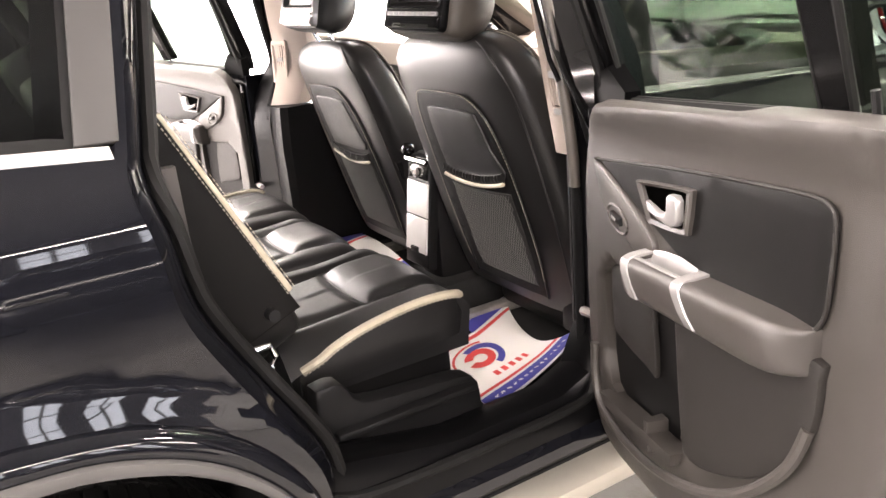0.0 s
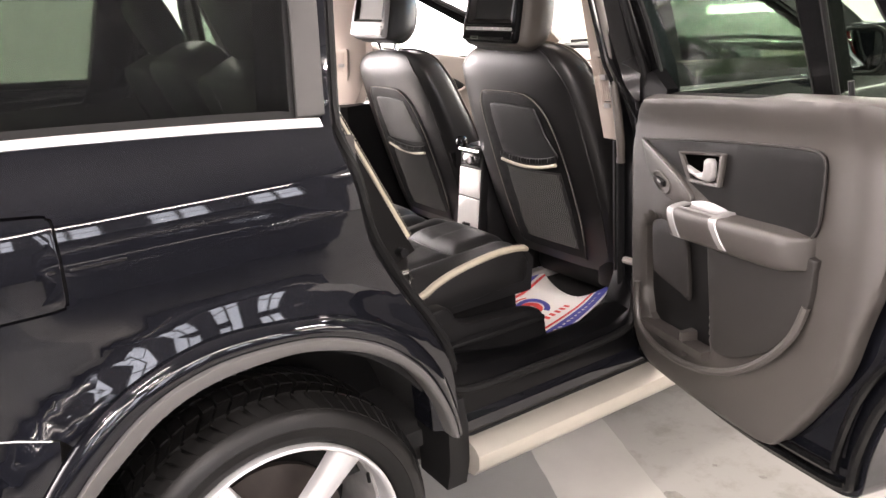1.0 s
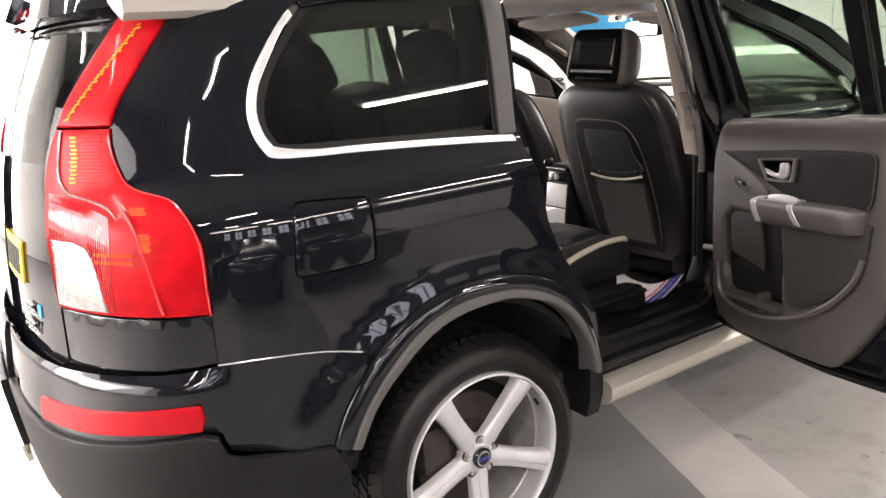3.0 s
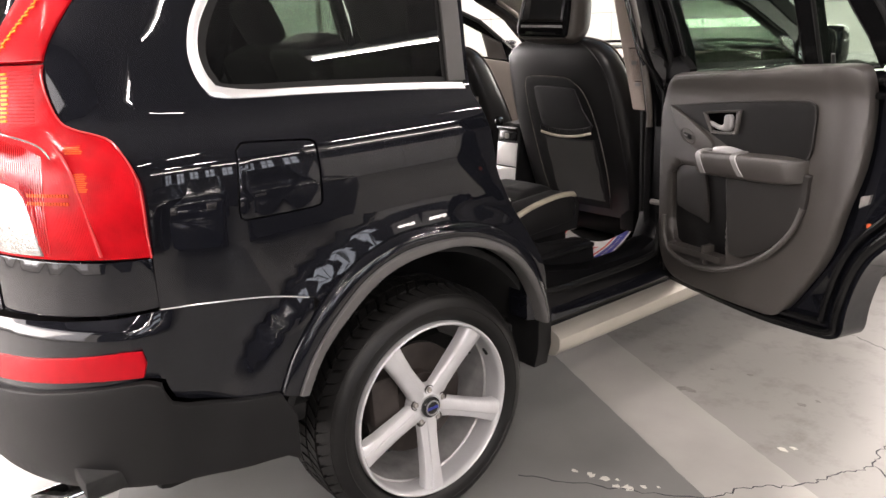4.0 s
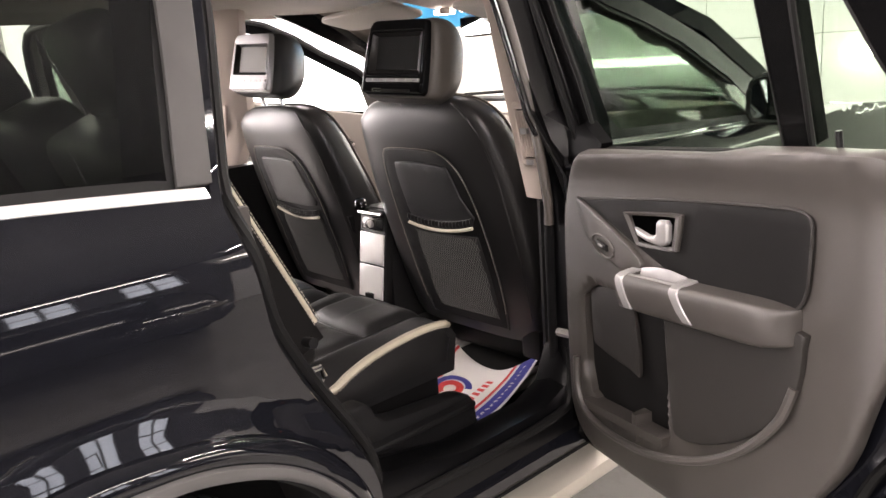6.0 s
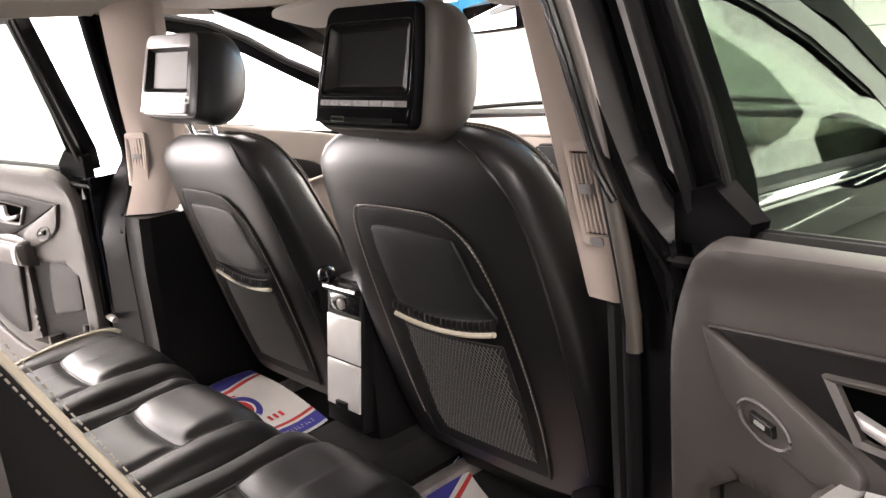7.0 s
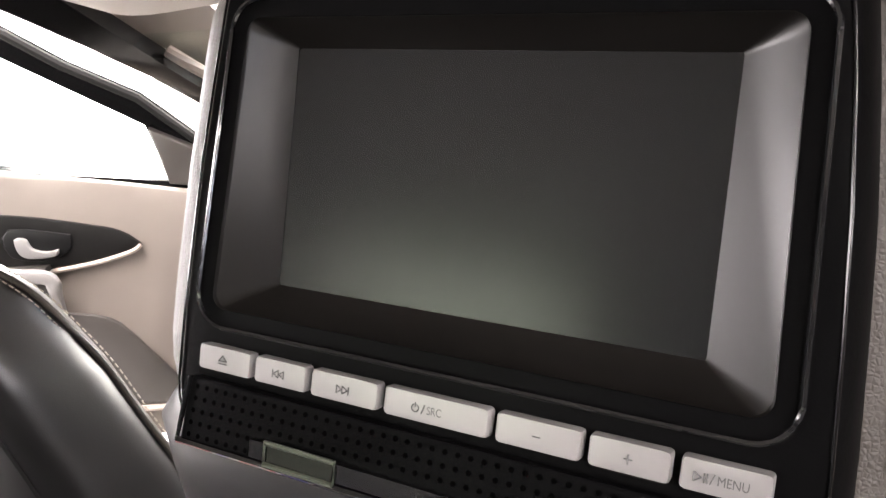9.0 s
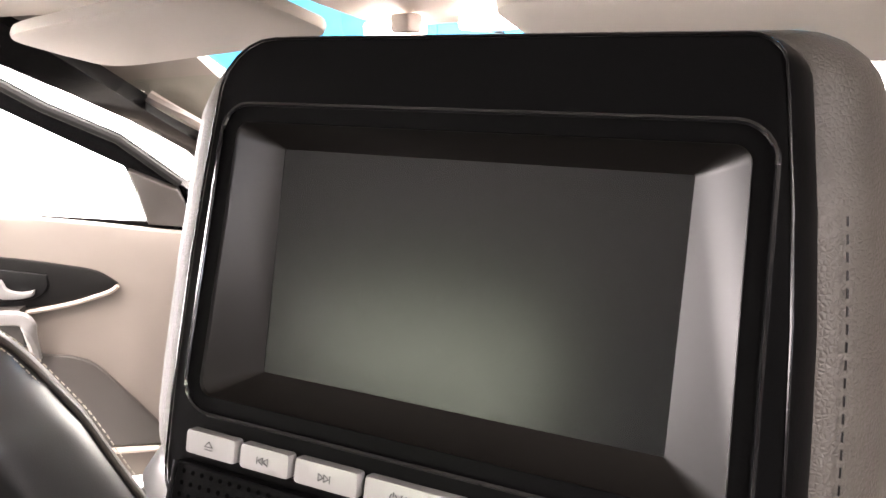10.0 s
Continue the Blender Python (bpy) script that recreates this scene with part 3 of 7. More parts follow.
GREY_PAINT = principled("dark_grey_paint", (0.014, 0.014, 0.015), 0.4, 0.3, 1.0, 0.03, mottle=0.1)
for py, px, ph, pm, pl in ((-4.2, 3.75, 1.45, GREY_PAINT, "dark grey car parked nose out in the next bay"), (-1.75, 3.70, 1.50, BLUE_PAINT, "dark blue car parked nose out in the next bay"),
                           (0.7, 3.80, 1.42, PAINT, "black car parked nose out in the next bay")):
    parked_car(py, px, ph, pm, pl)

# ---------------------------------------------------------------- the car's outer surface
# half width by height, and how far the tail reaches behind the rear flank
AZ = [(.20, .84), (.30, .895), (.42, .922), (.60, .938), (.80, .949), (.95, .953), (1.06, .951), (1.12, .945), (1.155, .934), (1.180, .912),
      (1.205, .878), (1.225, .858), (1.25, .848), (1.40, .800), (1.52, .757), (1.60, .722), (1.66, .682), (1.70, .635)]
LZ = [(.20, .66), (.42, .70), (.62, .72), (.80, .70), (1.0, .685), (1.2, .655), (1.4, .60), (1.6, .51), (1.72, .45)]
ZS = np.arange(0.1, 1.9, 0.002)


def softened(tab, sigma):
    raw = np.interp(ZS, [q[0] for q in tab], [q[1] for q in tab])
    k = np.exp(-0.5 * (np.arange(-40, 41) * 0.002 / sigma) ** 2)
    return np.convolve(np.pad(raw, 40, mode="edge"), k / k.sum(), mode="valid")


A_TAB, L_TAB = softened(AZ, 0.010), softened(LZ, 0.03)
POWER = 2.7
TH = np.linspace(0, math.pi / 2, 400)
ARC_L = np.r_[0, np.cumsum(np.hypot(np.diff(.95 * np.cos(TH) ** (2 / POWER)), np.diff(.70 * np.sin(TH) ** (2 / POWER))))]
ARC = float(ARC_L[-1])
MID = -.3 - ARC            # the tail's middle line
NOSE = 2.95                # where the nose begins to turn in


def swell(s, z):
    """The flank swells gently towards the rear wheel arch."""
    r = math.hypot(s + .02, 1.05 * (z - .337))
    t = min(1.0, max(0.0, (.655 - r) / .105))
    return 0.026 * t * t * (3 - 2 * t)


def body(s, z, off=0.0):
    """A place on the right flank: s runs along the car (y) and on round the tail and nose; z is the height."""
    a, l = float(np.interp(z, ZS, A_TAB)) + off, float(np.interp(z, ZS, L_TAB)) + off
    if s >= NOSE:
        th = float(np.interp(s - NOSE, ARC_L, TH))
        ln = 0.72 - 0.25 * max(0.0, z - 0.75)
        return Vector((0.985 * a * max(math.cos(th), 0) ** (2 / POWER), NOSE + ln * math.sin(th) ** (2 / POWER), z))
    if s >= -.3:
        k = max(0.0, s - 2.2)
        return Vector((a * (1 - 0.0267 * k * k) + swell(s, z), s, z))
    th = float(np.interp(-.3 - s, ARC_L, TH))
    return Vector((a * max(math.cos(th), 0) ** (2 / POWER) + swell(s, z), -.3 - l * math.sin(th) ** (2 / POWER), z))


def flank(off=0.0, side=1):
    def place(s, z):
        p = body(s, z, off)
        return Vector((side * p.x, p.y, p.z))
    return place


LAMP_EDGE = [(-.69, 1.665), (-.725, 1.621), (-.813, 1.513), (-.884, 1.418), (-.911, 1.358), (-.907, 1.308), (-.873, 1.245), (-.836, 1.22), (-.763, 1.199), (-.736, 1.169), (-.715, 1.12), (-.707, 1.08), (-.702, .945)]
LAMP_REAR = [(-.85, 1.665), (-.881, 1.632), (-.959, 1.56), (-1.067, 1.451), (-1.132, 1.363), (-1.175, 1.284), (-1.186, 1.218), (-1.18, 1.128), (-1.16, 1.06), (-1.145, .945)]
ARCH_OUT = [(-.466, .569), (-.425, .663), (-.343, .772), (-.242, .848), (-.105, .891), (.04, .888), (.177, .858), (.292, .788), (.373, .682), (.413, .561), (.424, .50)]
ARCH_IN = [(-.399, .549), (-.353, .64), (-.286, .71), (-.198, .778), (-.11, .812), (-.001, .822), (.085, .815), (.195, .776), (.293, .701), (.363, .593), (.392, .50)]
DOOR_CUT = [(.421, .50), (.418, .552), (.404, .669), (.368, .75), (.323, .831), (.272, .927), (.244, .998), (.232, 1.095), (.22, 1.156), (.222, 1.195), (.236, 1.235), (.272, 1.40), (.30, 1.53), (.312, 1.665)]
QUARTER_CHROME = [(.213, 1.216), (0.0, 1.232), (-.25, 1.247), (-.475, 1.258), (-.518, 1.280), (-.541, 1.329), (-.543, 1.385), (-.518, 1.452), (-.45, 1.532), (-.385, 1.583), (-.31, 1.617), (-.2, 1.632), (.05, 1.64), (.288, 1.64), (.262, 1.45), (.23, 1.27)]
QUARTER_GLASS = [(.165, 1.242), (-.0, 1.254), (-.25, 1.268), (-.455, 1.278), (-.492, 1.302), (-.507, 1.344), (-.498, 1.394), (-.46, 1.46), (-.41, 1.512), (-.345, 1.566), (-.29, 1.595), (-.2, 1.608), (.05, 1.612), (.23, 1.612), (.2, 1.42)]
FLAP = [(-.494, 1.15), (-.482, 1.16), (-.46, 1.163), (-.32, 1.152), (-.304, 1.146), (-.298, 1.132), (-.301, 1.02), (-.306, 1.007), (-.322, 1.001), (-.48, 1.0), (-.497, 1.004), (-.505, 1.02)]

car = thing("car", "glossy black five-door estate car with open rear doors", "car")


def shaped(loop, n=4):
    return [(q[0], q[1]) for q in curve([(a, b, 0) for a, b in loop], n)]


def closed_front_door(f, side):
    dy0, dy1 = 1.115, 2.16
    door_out = [(dy0, .47), (dy1 - .05, .47), (dy1, .55), (dy1 + .01, .9), (dy1 - .02, 1.17), (2.04, 1.262), (1.90, 1.355), (1.70, 1.450), (1.55, 1.508), (1.42, 1.552), (1.2, 1.63), (dy0 + .02, 1.665), (dy0 + .01, 1.4)]
    win = [(dy0 + .15, 1.186), (dy1 - .14, 1.150), (1.90, 1.270), (1.70, 1.385), (1.55, 1.447), (1.40, 1.495), (1.27, 1.553)]
    lower = door_out[:5] + [(dy1 - .1, 1.142), (dy0 + .01, 1.182)]
    upper = [(dy0 + .012, 1.185), (dy1 - .098, 1.145)] + door_out[4:]
    fd = part("front_door", skin(lower, f, 0.014, (), 0.045), PAINT, car, "glossy black front door, closed")
    part("window_frame", skin(upper, flank(-.002, side), 0.014, [win], 0.045), PILLAR, fd, "satin black window frame")
    g = part("door_window", skin(grown(win, .01), flank(-0.014, side), 0.004, (), 0.08), GLASS_GREEN, fd, "green tinted window")
    g.visible_shadow = False
    part("window_rubber", skin(grown(win, .012), flank(-0.006, side), 0.012, [grown(win, -.012)], 0.04), RUBBER, fd)
    part("frame_return", skin(door_out, flank(-0.03, side), 0.03, [grown(win, .004)], 0.06), RUBBER, fd, "black inner window frame")
    part("belt_chrome", skin([(dy0 + .01, 1.174), (dy1 - .1, 1.134), (dy1 - .1, 1.146), (dy0 + .01, 1.186)], flank(0.004, side), 0.01, (), 0.05, None, 0.002), CHROME, fd, "chrome belt strip")
    part("door_pull", tube([f(1.22, 1.03) + Vector((side * .01, 0, 0)), f(1.25, 1.035) + Vector((side * .045, 0, 0)), f(1.40, 1.035) + Vector((side * .045, 0, 0)), f(1.43, 1.03) + Vector((side * .01, 0, 0))], 0.013, 8), PAINT, fd)


def even_pane(side):
    """The side glass follows one even curve from its lower to its upper edge."""
    g, z0, z1, z2 = flank(-0.012, side), 1.30, 1.44, 1.60

    def place(s, z):
        return (g(s, z0) * ((z - z1) * (z - z2) / ((z0 - z1) * (z0 - z2))) + g(s, z1) * ((z - z0) * (z - z2) / ((z1 - z0) * (z1 - z2)))
                + g(s, z2) * ((z - z0) * (z - z1) / ((z2 - z0) * (z2 - z1))))
    return place


def flank_panels(side):
    """All that is fixed to one flank of the car, mirrored for the other."""
    f = flank(0, side)
    lamp, arch, cut = shaped(LAMP_EDGE), shaped(ARCH_OUT), shaped(DOOR_CUT)
    seam = shaped([(-.70, .825), (-.60, .826), (-.48, .815), (-.36, .79)])
    outer = lamp + seam + [q for q in arch if q[0] > -.355] + cut[2:]
    quarter = part("quarter_panel", skin(outer, f, 0.012, [shaped(QUARTER_CHROME + QUARTER_CHROME[:1])[:-1], grown(shaped(FLAP + FLAP[:1], 2)[:-1], 0.004)], 0.028), PAINT, car, "glossy black rear quarter panel")
    part("fuel_flap", skin(shaped(FLAP + FLAP[:1], 2)[:-1], flank(-0.001, side), 0.006, (), 0.03, None, 0.0015), PAINT, quarter)
    part("flap_recess", skin(grown(shaped(FLAP + FLAP[:1], 2)[:-1], 0.012), flank(-0.014, side), 0.004, (), 0.05), RUBBER, quarter)
    # side window behind the rear door
    chrome, pane = shaped(QUARTER_CHROME + QUARTER_CHROME[:1])[:-1], shaped(QUARTER_GLASS + QUARTER_GLASS[:1])[:-1]
    w = part("quarter_window", skin(grown(pane, 0.012), even_pane(side), 0.004, (), 0.05), GLASS_DARK, car, "dark privacy glass")
    w.visible_shadow = False
    part("black_border", skin(grown(pane, 0.014), flank(-0.010, side), 0.002, [grown(pane, -0.008)], 0.03), RUBBER, w)
    # chrome on the lower and rear edge, satin pillar trim at the front edge
    low = [q for q in chrome if q[1] < 1.6 and (q[0] <= .205 or q[1] < 1.222)]
    low_in = [grown(chrome, -0.017 - 0.010 * min(1, max(0, (-q[0] - .40) / .10)))[i] for i, q in enumerate(chrome)]
    ring = low + [low_in[chrome.index(q)] for q in reversed(low)]
    part("chrome_strip", skin(ring, flank(0.004, side), 0.014, (), 0.02, None, 0.003), BRIGHT, w, "bright chrome window strip")
    part("pillar_trim", skin([(.168, 1.238), (.226, 1.236), (.264, 1.43), (.302, 1.62), (.238, 1.62), (.205, 1.43)], flank(0.002, side), 0.01, (), 0.04, None, 0.002), TRIM_GREY, w, "satin grey pillar trim")
    part("top_trim", skin([(.30, 1.612), (.30, 1.645), (.05, 1.645), (-.2, 1.637), (-.33, 1.615), (-.32, 1.598), (-.2, 1.61), (.05, 1.614)], flank(0.002, side), 0.012, (), 0.04, None, 0.002), SATIN, w)
    # wheel arch flare
    rings, lips = [], []
    for a, b in zip(shaped(ARCH_OUT), shaped(ARCH_IN)):
        po, pi = f(*a), f(*b)
        out = lambda t, w: po.lerp(pi, t) + Vector((side * w, 0, 0))
        rings.append([out(0, -.002), out(.03, .008), out(.12, .015), out(.30, .021), out(.48, .023), out(.56, .020), out(.58, .0), out(.1, -.02)])
        lips.append([out(.565, .004), out(.57, .022), out(.62, .027), out(.80, .026), out(.95, .020), out(1.0, .010), out(1.0, -.035), out(.6, -.03)])
    part("arch_flare", loft(rings), PAINT, car, "glossy black wheel arch flare")
    part("arch_lip", loft(lips), LIP, car, "grey plastic wheel arch lip")
    # liner of the arch
    rings = []
    for k in range(25):
        a = radians(6 + 168 * k / 24)
        r = 0.455
        p = [(side * .90, r * 0.97 * math.cos(a), .337 + r * math.sin(a)), (side * .55, r * .97 * math.cos(a), .337 + r * math.sin(a))]
        rings.append([Vector(p[0]), Vector(p[1]), Vector(p[1]) * 1.0 + Vector((0, .02 * math.cos(a), .02 * math.sin(a))), Vector(p[0]) + Vector((0, .02 * math.cos(a), .02 * math.sin(a)))])
    part("arch_liner", loft(rings), CARPET, car)
    part("arch_back", skin([(.46 * math.cos(radians(a)), .337 + .46 * math.sin(radians(a))) for a in range(6, 175, 12)], lambda u, v: Vector((side * .56, u, v)), 0.01, (), 0.2), RUBBER, car)
    # corner block below the lamp, bumper skin and lower cladding
    part("corner_panel", skin([(-1.15, .938), (-.80, .936), (-.704, .942), (-.70, .828), (-.79, .815), (-1.14, .80)], f, 0.012, (), 0.03, None, 0.002), PAINT, car)

    def bumper(s, z):
        out = 0.034 * min(1, max(0, (-.66 - s) / .12)) * min(1, max(0, (.83 - z) / .05))
        return flank(out, side)(s, z)
    seam2 = [(MID, .79), (-1.5, .79), (-1.3, .795), (-1.14, .797), (-.79, .812), (-.70, .821), (-.60, .822), (-.48, .811), (-.36, .786)]
    low_arch = [q for q in arch if q[0] < -.345]
    clad_top = [(-.47, .574), (-.56, .583), (-.655, .598), (-.683, .612), (-.694, .64), (-.70, .662), (-.73, .672), (-.809, .664), (-1.004, .640), (-1.2, .625), (-1.4, .62), (MID, .62)]
    part("bumper", skin(seam2 + list(reversed(low_arch)) + clad_top, bumper, 0.01, (), 0.03), PAINT, car, "glossy black bumper")

    def cladding(s, z):
        return flank(0.040 * min(1, max(0.1, (-.5 - s) / .2)) + 0.008, side)(s, z)
    low = [(-.43, .37), (-.464, .394), (-.60, .405), (-.75, .40), (-1.0, .385), (-1.3, .375), (MID, .37)]
    part("bumper_cladding", skin(list(reversed(clad_top)) + [(-.462, .568), (-.43, .50)] + low, cladding, 0.02, (), 0.035, None, 0.004), CLADDING, car, "grey plastic lower bumper")
    refl = [(-.736, .682), (-.736, .74), (-.85, .735), (-1.0, .722), (-1.2, .708), (-1.25, .70), (-1.25, .643), (-1.2, .648), (-1.0, .662), (-.85, .676)]
    part("bumper_reflector", skin(shaped(refl + refl[:1], 2)[:-1], lambda s, z: flank(.040, side)(s, z), 0.014, (), 0.03, None, 0.002), RED_SMOOTH, car, "red bumper reflector")
    part("bumper_trim", skin([(MID, .40), (-1.44, .402), (-1.47, .385), (-1.52, .36), (MID, .345)], lambda s, z: flank(.056, side)(s, z), 0.02, (), 0.04, None, 0.004), BOARD, car, "silver skid plate edge")
    # tail lamp: upper column, main lens, clear reversing window, amber prisms
    rear = shaped(LAMP_REAR)
    lens_edge = shaped(LAMP_EDGE)
    upper = [q for q in lens_edge if q[1] > 1.364] + [(-.909, 1.362), (-1.13, 1.362)] + [q for q in reversed(rear) if q[1] > 1.366]
    lower = [(-.909, 1.356), *[q for q in lens_edge if q[1] < 1.352], *[q for q in reversed(rear) if q[1] < 1.358], (-1.136, 1.356)]
    clear = [(-1.165, 1.108), (-1.06, 1.108), (-1.015, 1.098), (-.993, 1.076), (-.978, 1.04), (-.955, .952), (-1.14, .952)]
    lampo = part("tail_lamp", skin(upper, flank(0.006, side), 0.02, (), 0.03, None, 0.004), RED_LENS, car, "tall red tail lamp lens")
    part("lower_lens", skin(lower, lambda s, z: flank(0.006 + 0.012 * max(0, 1 - abs(z - 1.06) / .13) ** 0.5, side)(s, z), 0.02, [clear], 0.025, None, 0.004), RED_LENS, lampo, "red lower lamp lens")
    part("reversing_lens", skin(clear, flank(0.012, side), 0.02, (), 0.03, None, 0.003), CLEAR_LENS, lampo, "clear reversing lamp lens")
    bm = bmesh.new()
    for k in range(26):
        t = k / 25
        s0, z0, ww = -.84 - .24 * t, 1.58 - .20 * t, .013 + .008 * (k % 2)
        skin([(s0, z0), (s0 + ww, z0 + .003), (s0 + ww - .002, z0 - .001), (s0 - .002, z0 - .004)], flank(0.0085, side), 0.004, (), 0.1, bm)
    part("prism_strip", bm, AMBER, lampo, "amber bulb reflections in the upper lens")
    bm = bmesh.new()
    for k in range(12):
        t = k / 11
        wob = .006 * math.sin(3.0 * t) + .004 * (k % 2)
        skin([(-1.058 + wob, 1.34 - .1 * t), (-1.030 + wob, 1.34 - .1 * t), (-1.031 + wob, 1.336 - .1 * t), (-1.056 + wob, 1.335 - .1 * t)], flank(0.0085, side), 0.004, (), 0.1, bm)
    part("prism_strip", bm, AMBER, lampo)
    line = curve([(-1.10, 1.352, 0), (-1.105, 1.31, 0), (-1.10, 1.25, 0), (-1.06, 1.215, 0), (-.98, 1.20, 0), (-.93, 1.185, 0), (-.90, 1.155, 0)], 5)
    part("lens_line", tube([flank(0.0085, side)(q[0], q[1]) for q in line], 0.0028, 6), CLEAR_LENS, lampo, "pale moulded line in the lens")
    part("lens_fold", tube([flank(0.0155, side)(q[0], q[1]) for q in curve([(-.805, .955, 0), (-.822, 1.02, 0), (-.842, 1.09, 0), (-.862, 1.15, 0), (-.885, 1.19, 0)], 5)], [.0035] * 21, 6), RED_PALE, lampo, "pale fold in the red lens")
    lens = lambda s, z, up=.0007: flank(0.006 + up + 0.012 * max(0, 1 - abs(z - 1.06) / .13) ** 0.5, side)(s, z)
    # bulb glints in the lens, painted on as orange bars
    for name, s0, s1, z0, z1, n in (("amber_glint", -.865, -.825, 1.172, 1.198, 7), ("amber_glint", -.850, -.822, 1.095, 1.135, 9)):
        bm = bmesh.new()
        for k in range(n):
            z, wob = z0 + (z1 - z0) * k / n, .004 * math.sin(2.1 * k)
            skin([(s0 + wob, z), (s1 + wob * .5, z), (s1 + wob, z + .6 * (z1 - z0) / n), (s0 - wob, z + .6 * (z1 - z0) / n)], lens, .002, (), .05, bm)
        part(name, bm, AMBER_RED, lampo, "amber bulb glint painted on as bars between the ribs")
    # upright ribs moulded into the rearward half of the lens, faint ribs beside the fold
    bm = bmesh.new()
    for k in range(34):
        s = -1.155 + .0068 * k
        top = float(np.interp(s, (-1.155, -1.06, -.98, -.92), (1.21, 1.20, 1.185, 1.165)))
        low = 1.113 if s < -1.0 else float(np.interp(s, (-1.0, -.975, -.955, -.92), (1.10, 1.05, .965, .955)))
        tube([lens(s, low + (top - low) * j / 6, .0003) for j in range(7)], .0014, 4, bm)
    part("lens_ribs", bm, RED_DEEP, lampo, "dark red ribs in the lens")
    bm = bmesh.new()
    for k in range(16):
        z = 1.23 + .0075 * k
        tube([lens(s, z, .0003) for s in (-1.02, -.99, -.96, -.935)], .0012, 4, bm)
    part("lens_ribs", bm, RED_DEEP, lampo)
    part("lens_edge", tube([lens(s, z, -.001) for s, z in lens_edge if z < 1.35], .0022, 5), RED_PALE, lampo, "pale bevelled lens edge")
    bm = bmesh.new()
    for k in range(15):
        for z0 in (1.085, 1.068):
            s0 = -.975 + .0075 * k
            skin([(s0, z0), (s0 + .004, z0), (s0 + .004, z0 + .007), (s0, z0 + .007)], flank(0.0195, side), 0.003, (), 0.1, bm)
    part("prism_row", bm, AMBER_RED, lampo)
    part("bumper_joint", tube([flank(.0015, side)(s, z) for s, z in shaped([(-.70, .8235), (-.60, .8245), (-.48, .8135), (-.37, .790)])], .0016, 5), BRIGHT, car, "thin bright bumper edge")
    # front door, closed on this flank; the other stands open
    if side > 0:
        closed_front_door(f, side)
    # B pillar outside
    part("pillar_cover", skin([(1.035, .52), (1.112, .52), (1.118, 1.2), (1.128, 1.665), (1.05, 1.665), (1.04, 1.2)], flank(-0.022, side), 0.02, (), 0.05), SATIN, car, "black door pillar")
    # front wing with its arch
    wing_arch = [(2.857 + .455 * math.cos(radians(a)), .337 + .47 * math.sin(radians(a))) for a in range(165, 14, -10)]
    wing = [(2.17, .55), (2.18, .9), (2.15, 1.17), (2.4, 1.15), (2.9, 1.11), (3.3, 1.05), (3.55, .98), (3.62, .80), (3.6, .46), (3.33, .455)] + list(reversed(wing_arch)) + [(2.38, .455), (2.2, .47)]
    part("front_wing", skin(wing, f, 0.012, (), 0.05, None, 0.003), PAINT, car, "glossy black front wing")
    rings = []
    for k in range(21):
        a = radians(10 + 160 * k / 20)
        c, sn = math.cos(a), math.sin(a)
        b0 = f(2.857 + .475 * c, .337 + .49 * sn)
        b1 = f(2.857 + .415 * c, .337 + .43 * sn)
        rings.append([b0, b0 + Vector((side * .012, 0, 0)), b1 + Vector((side * .016, 0, 0)), b1 + Vector((side * -.03, 0, 0)), b0 + Vector((side * -.02, 0, 0))])
    part("arch_flare", loft(rings), CLADDING, car)
    rings = [[Vector((side * x, 2.857 + .45 * math.cos(a), .337 + .45 * math.sin(a))) for x in (.88, .5)] + [Vector((side * x, 2.857 + .47 * math.cos(a), .337 + .47 * math.sin(a))) for x in (.5, .88)] for a in (radians(-10 + 200 * k / 20) for k in range(21))]
    part("arch_liner", loft(rings), CARPET, car)
    # nose, half
    nose = [(3.56, .97), (NOSE + ARC, .97), (NOSE + ARC, .28), (3.6, .30), (3.335, .44), (3.6, .46)]
    part("front_bumper", skin(nose, f, 0.012, (), 0.06), PAINT, car, "glossy black nose")
    lampf = [(3.62, .80), (3.85, .80), (3.98, .84), (3.98, .94), (3.7, .95)]
    part("headlamp", skin(lampf, flank(0.006, side), 0.012, (), 0.05, None, 0.003), CLEAR_LENS, car, "clear headlamp")
    # sill: painted rocker, dark step, silver running board
    rocker = []
    prof = [(.905, .50), (.925, .49), (.93, .47), (.915, .44), (.86, .43), (.80, .42), (.80, .52), (.87, .53), (.89, .52)]
    for y in (.40, .9, 1.5, 2.0, 2.38):
        rocker.append([Vector((side * x, y, z)) for x, z in prof])
    part("rocker", loft(rocker), PAINT, car, "glossy black sill")
    bprof = [(.93, .452), (.965, .440), (.978, .425), (.975, .39), (.95, .362), (.90, .352), (.87, .37), (.88, .44)]
    rings = []
    for y in (.455, .46, 1.0, 1.6, 2.33, 2.335):
        k = .985 if y in (.455, 2.335) else 1.0
        rings.append([Vector((side * (.92 + (x - .92) * k), y, .40 + (z - .40) * k)) for x, z in bprof])
    part("running_board", loft(rings), BOARD, car, "champagne silver running board")
    part("board_tread", box((min(side * .875, side * .925), .47, .445), (max(side * .875, side * .925), 2.32, .4565), .003), RUBBER, car)
    rings = [[Vector((side * x, y, z)) for x, z in ((.93, .56), (.945, .50), (.94, .40), (.92, .33), (.80, .33), (.80, .56))] for y in (.398, .43, .452)]
    part("mud_flap", loft(rings), CLADDING, car, "grey plastic stone guard")


flank_panels(1)
flank_panels(-1)

# tail door, both halves in one sheet
bm = bmesh.new()
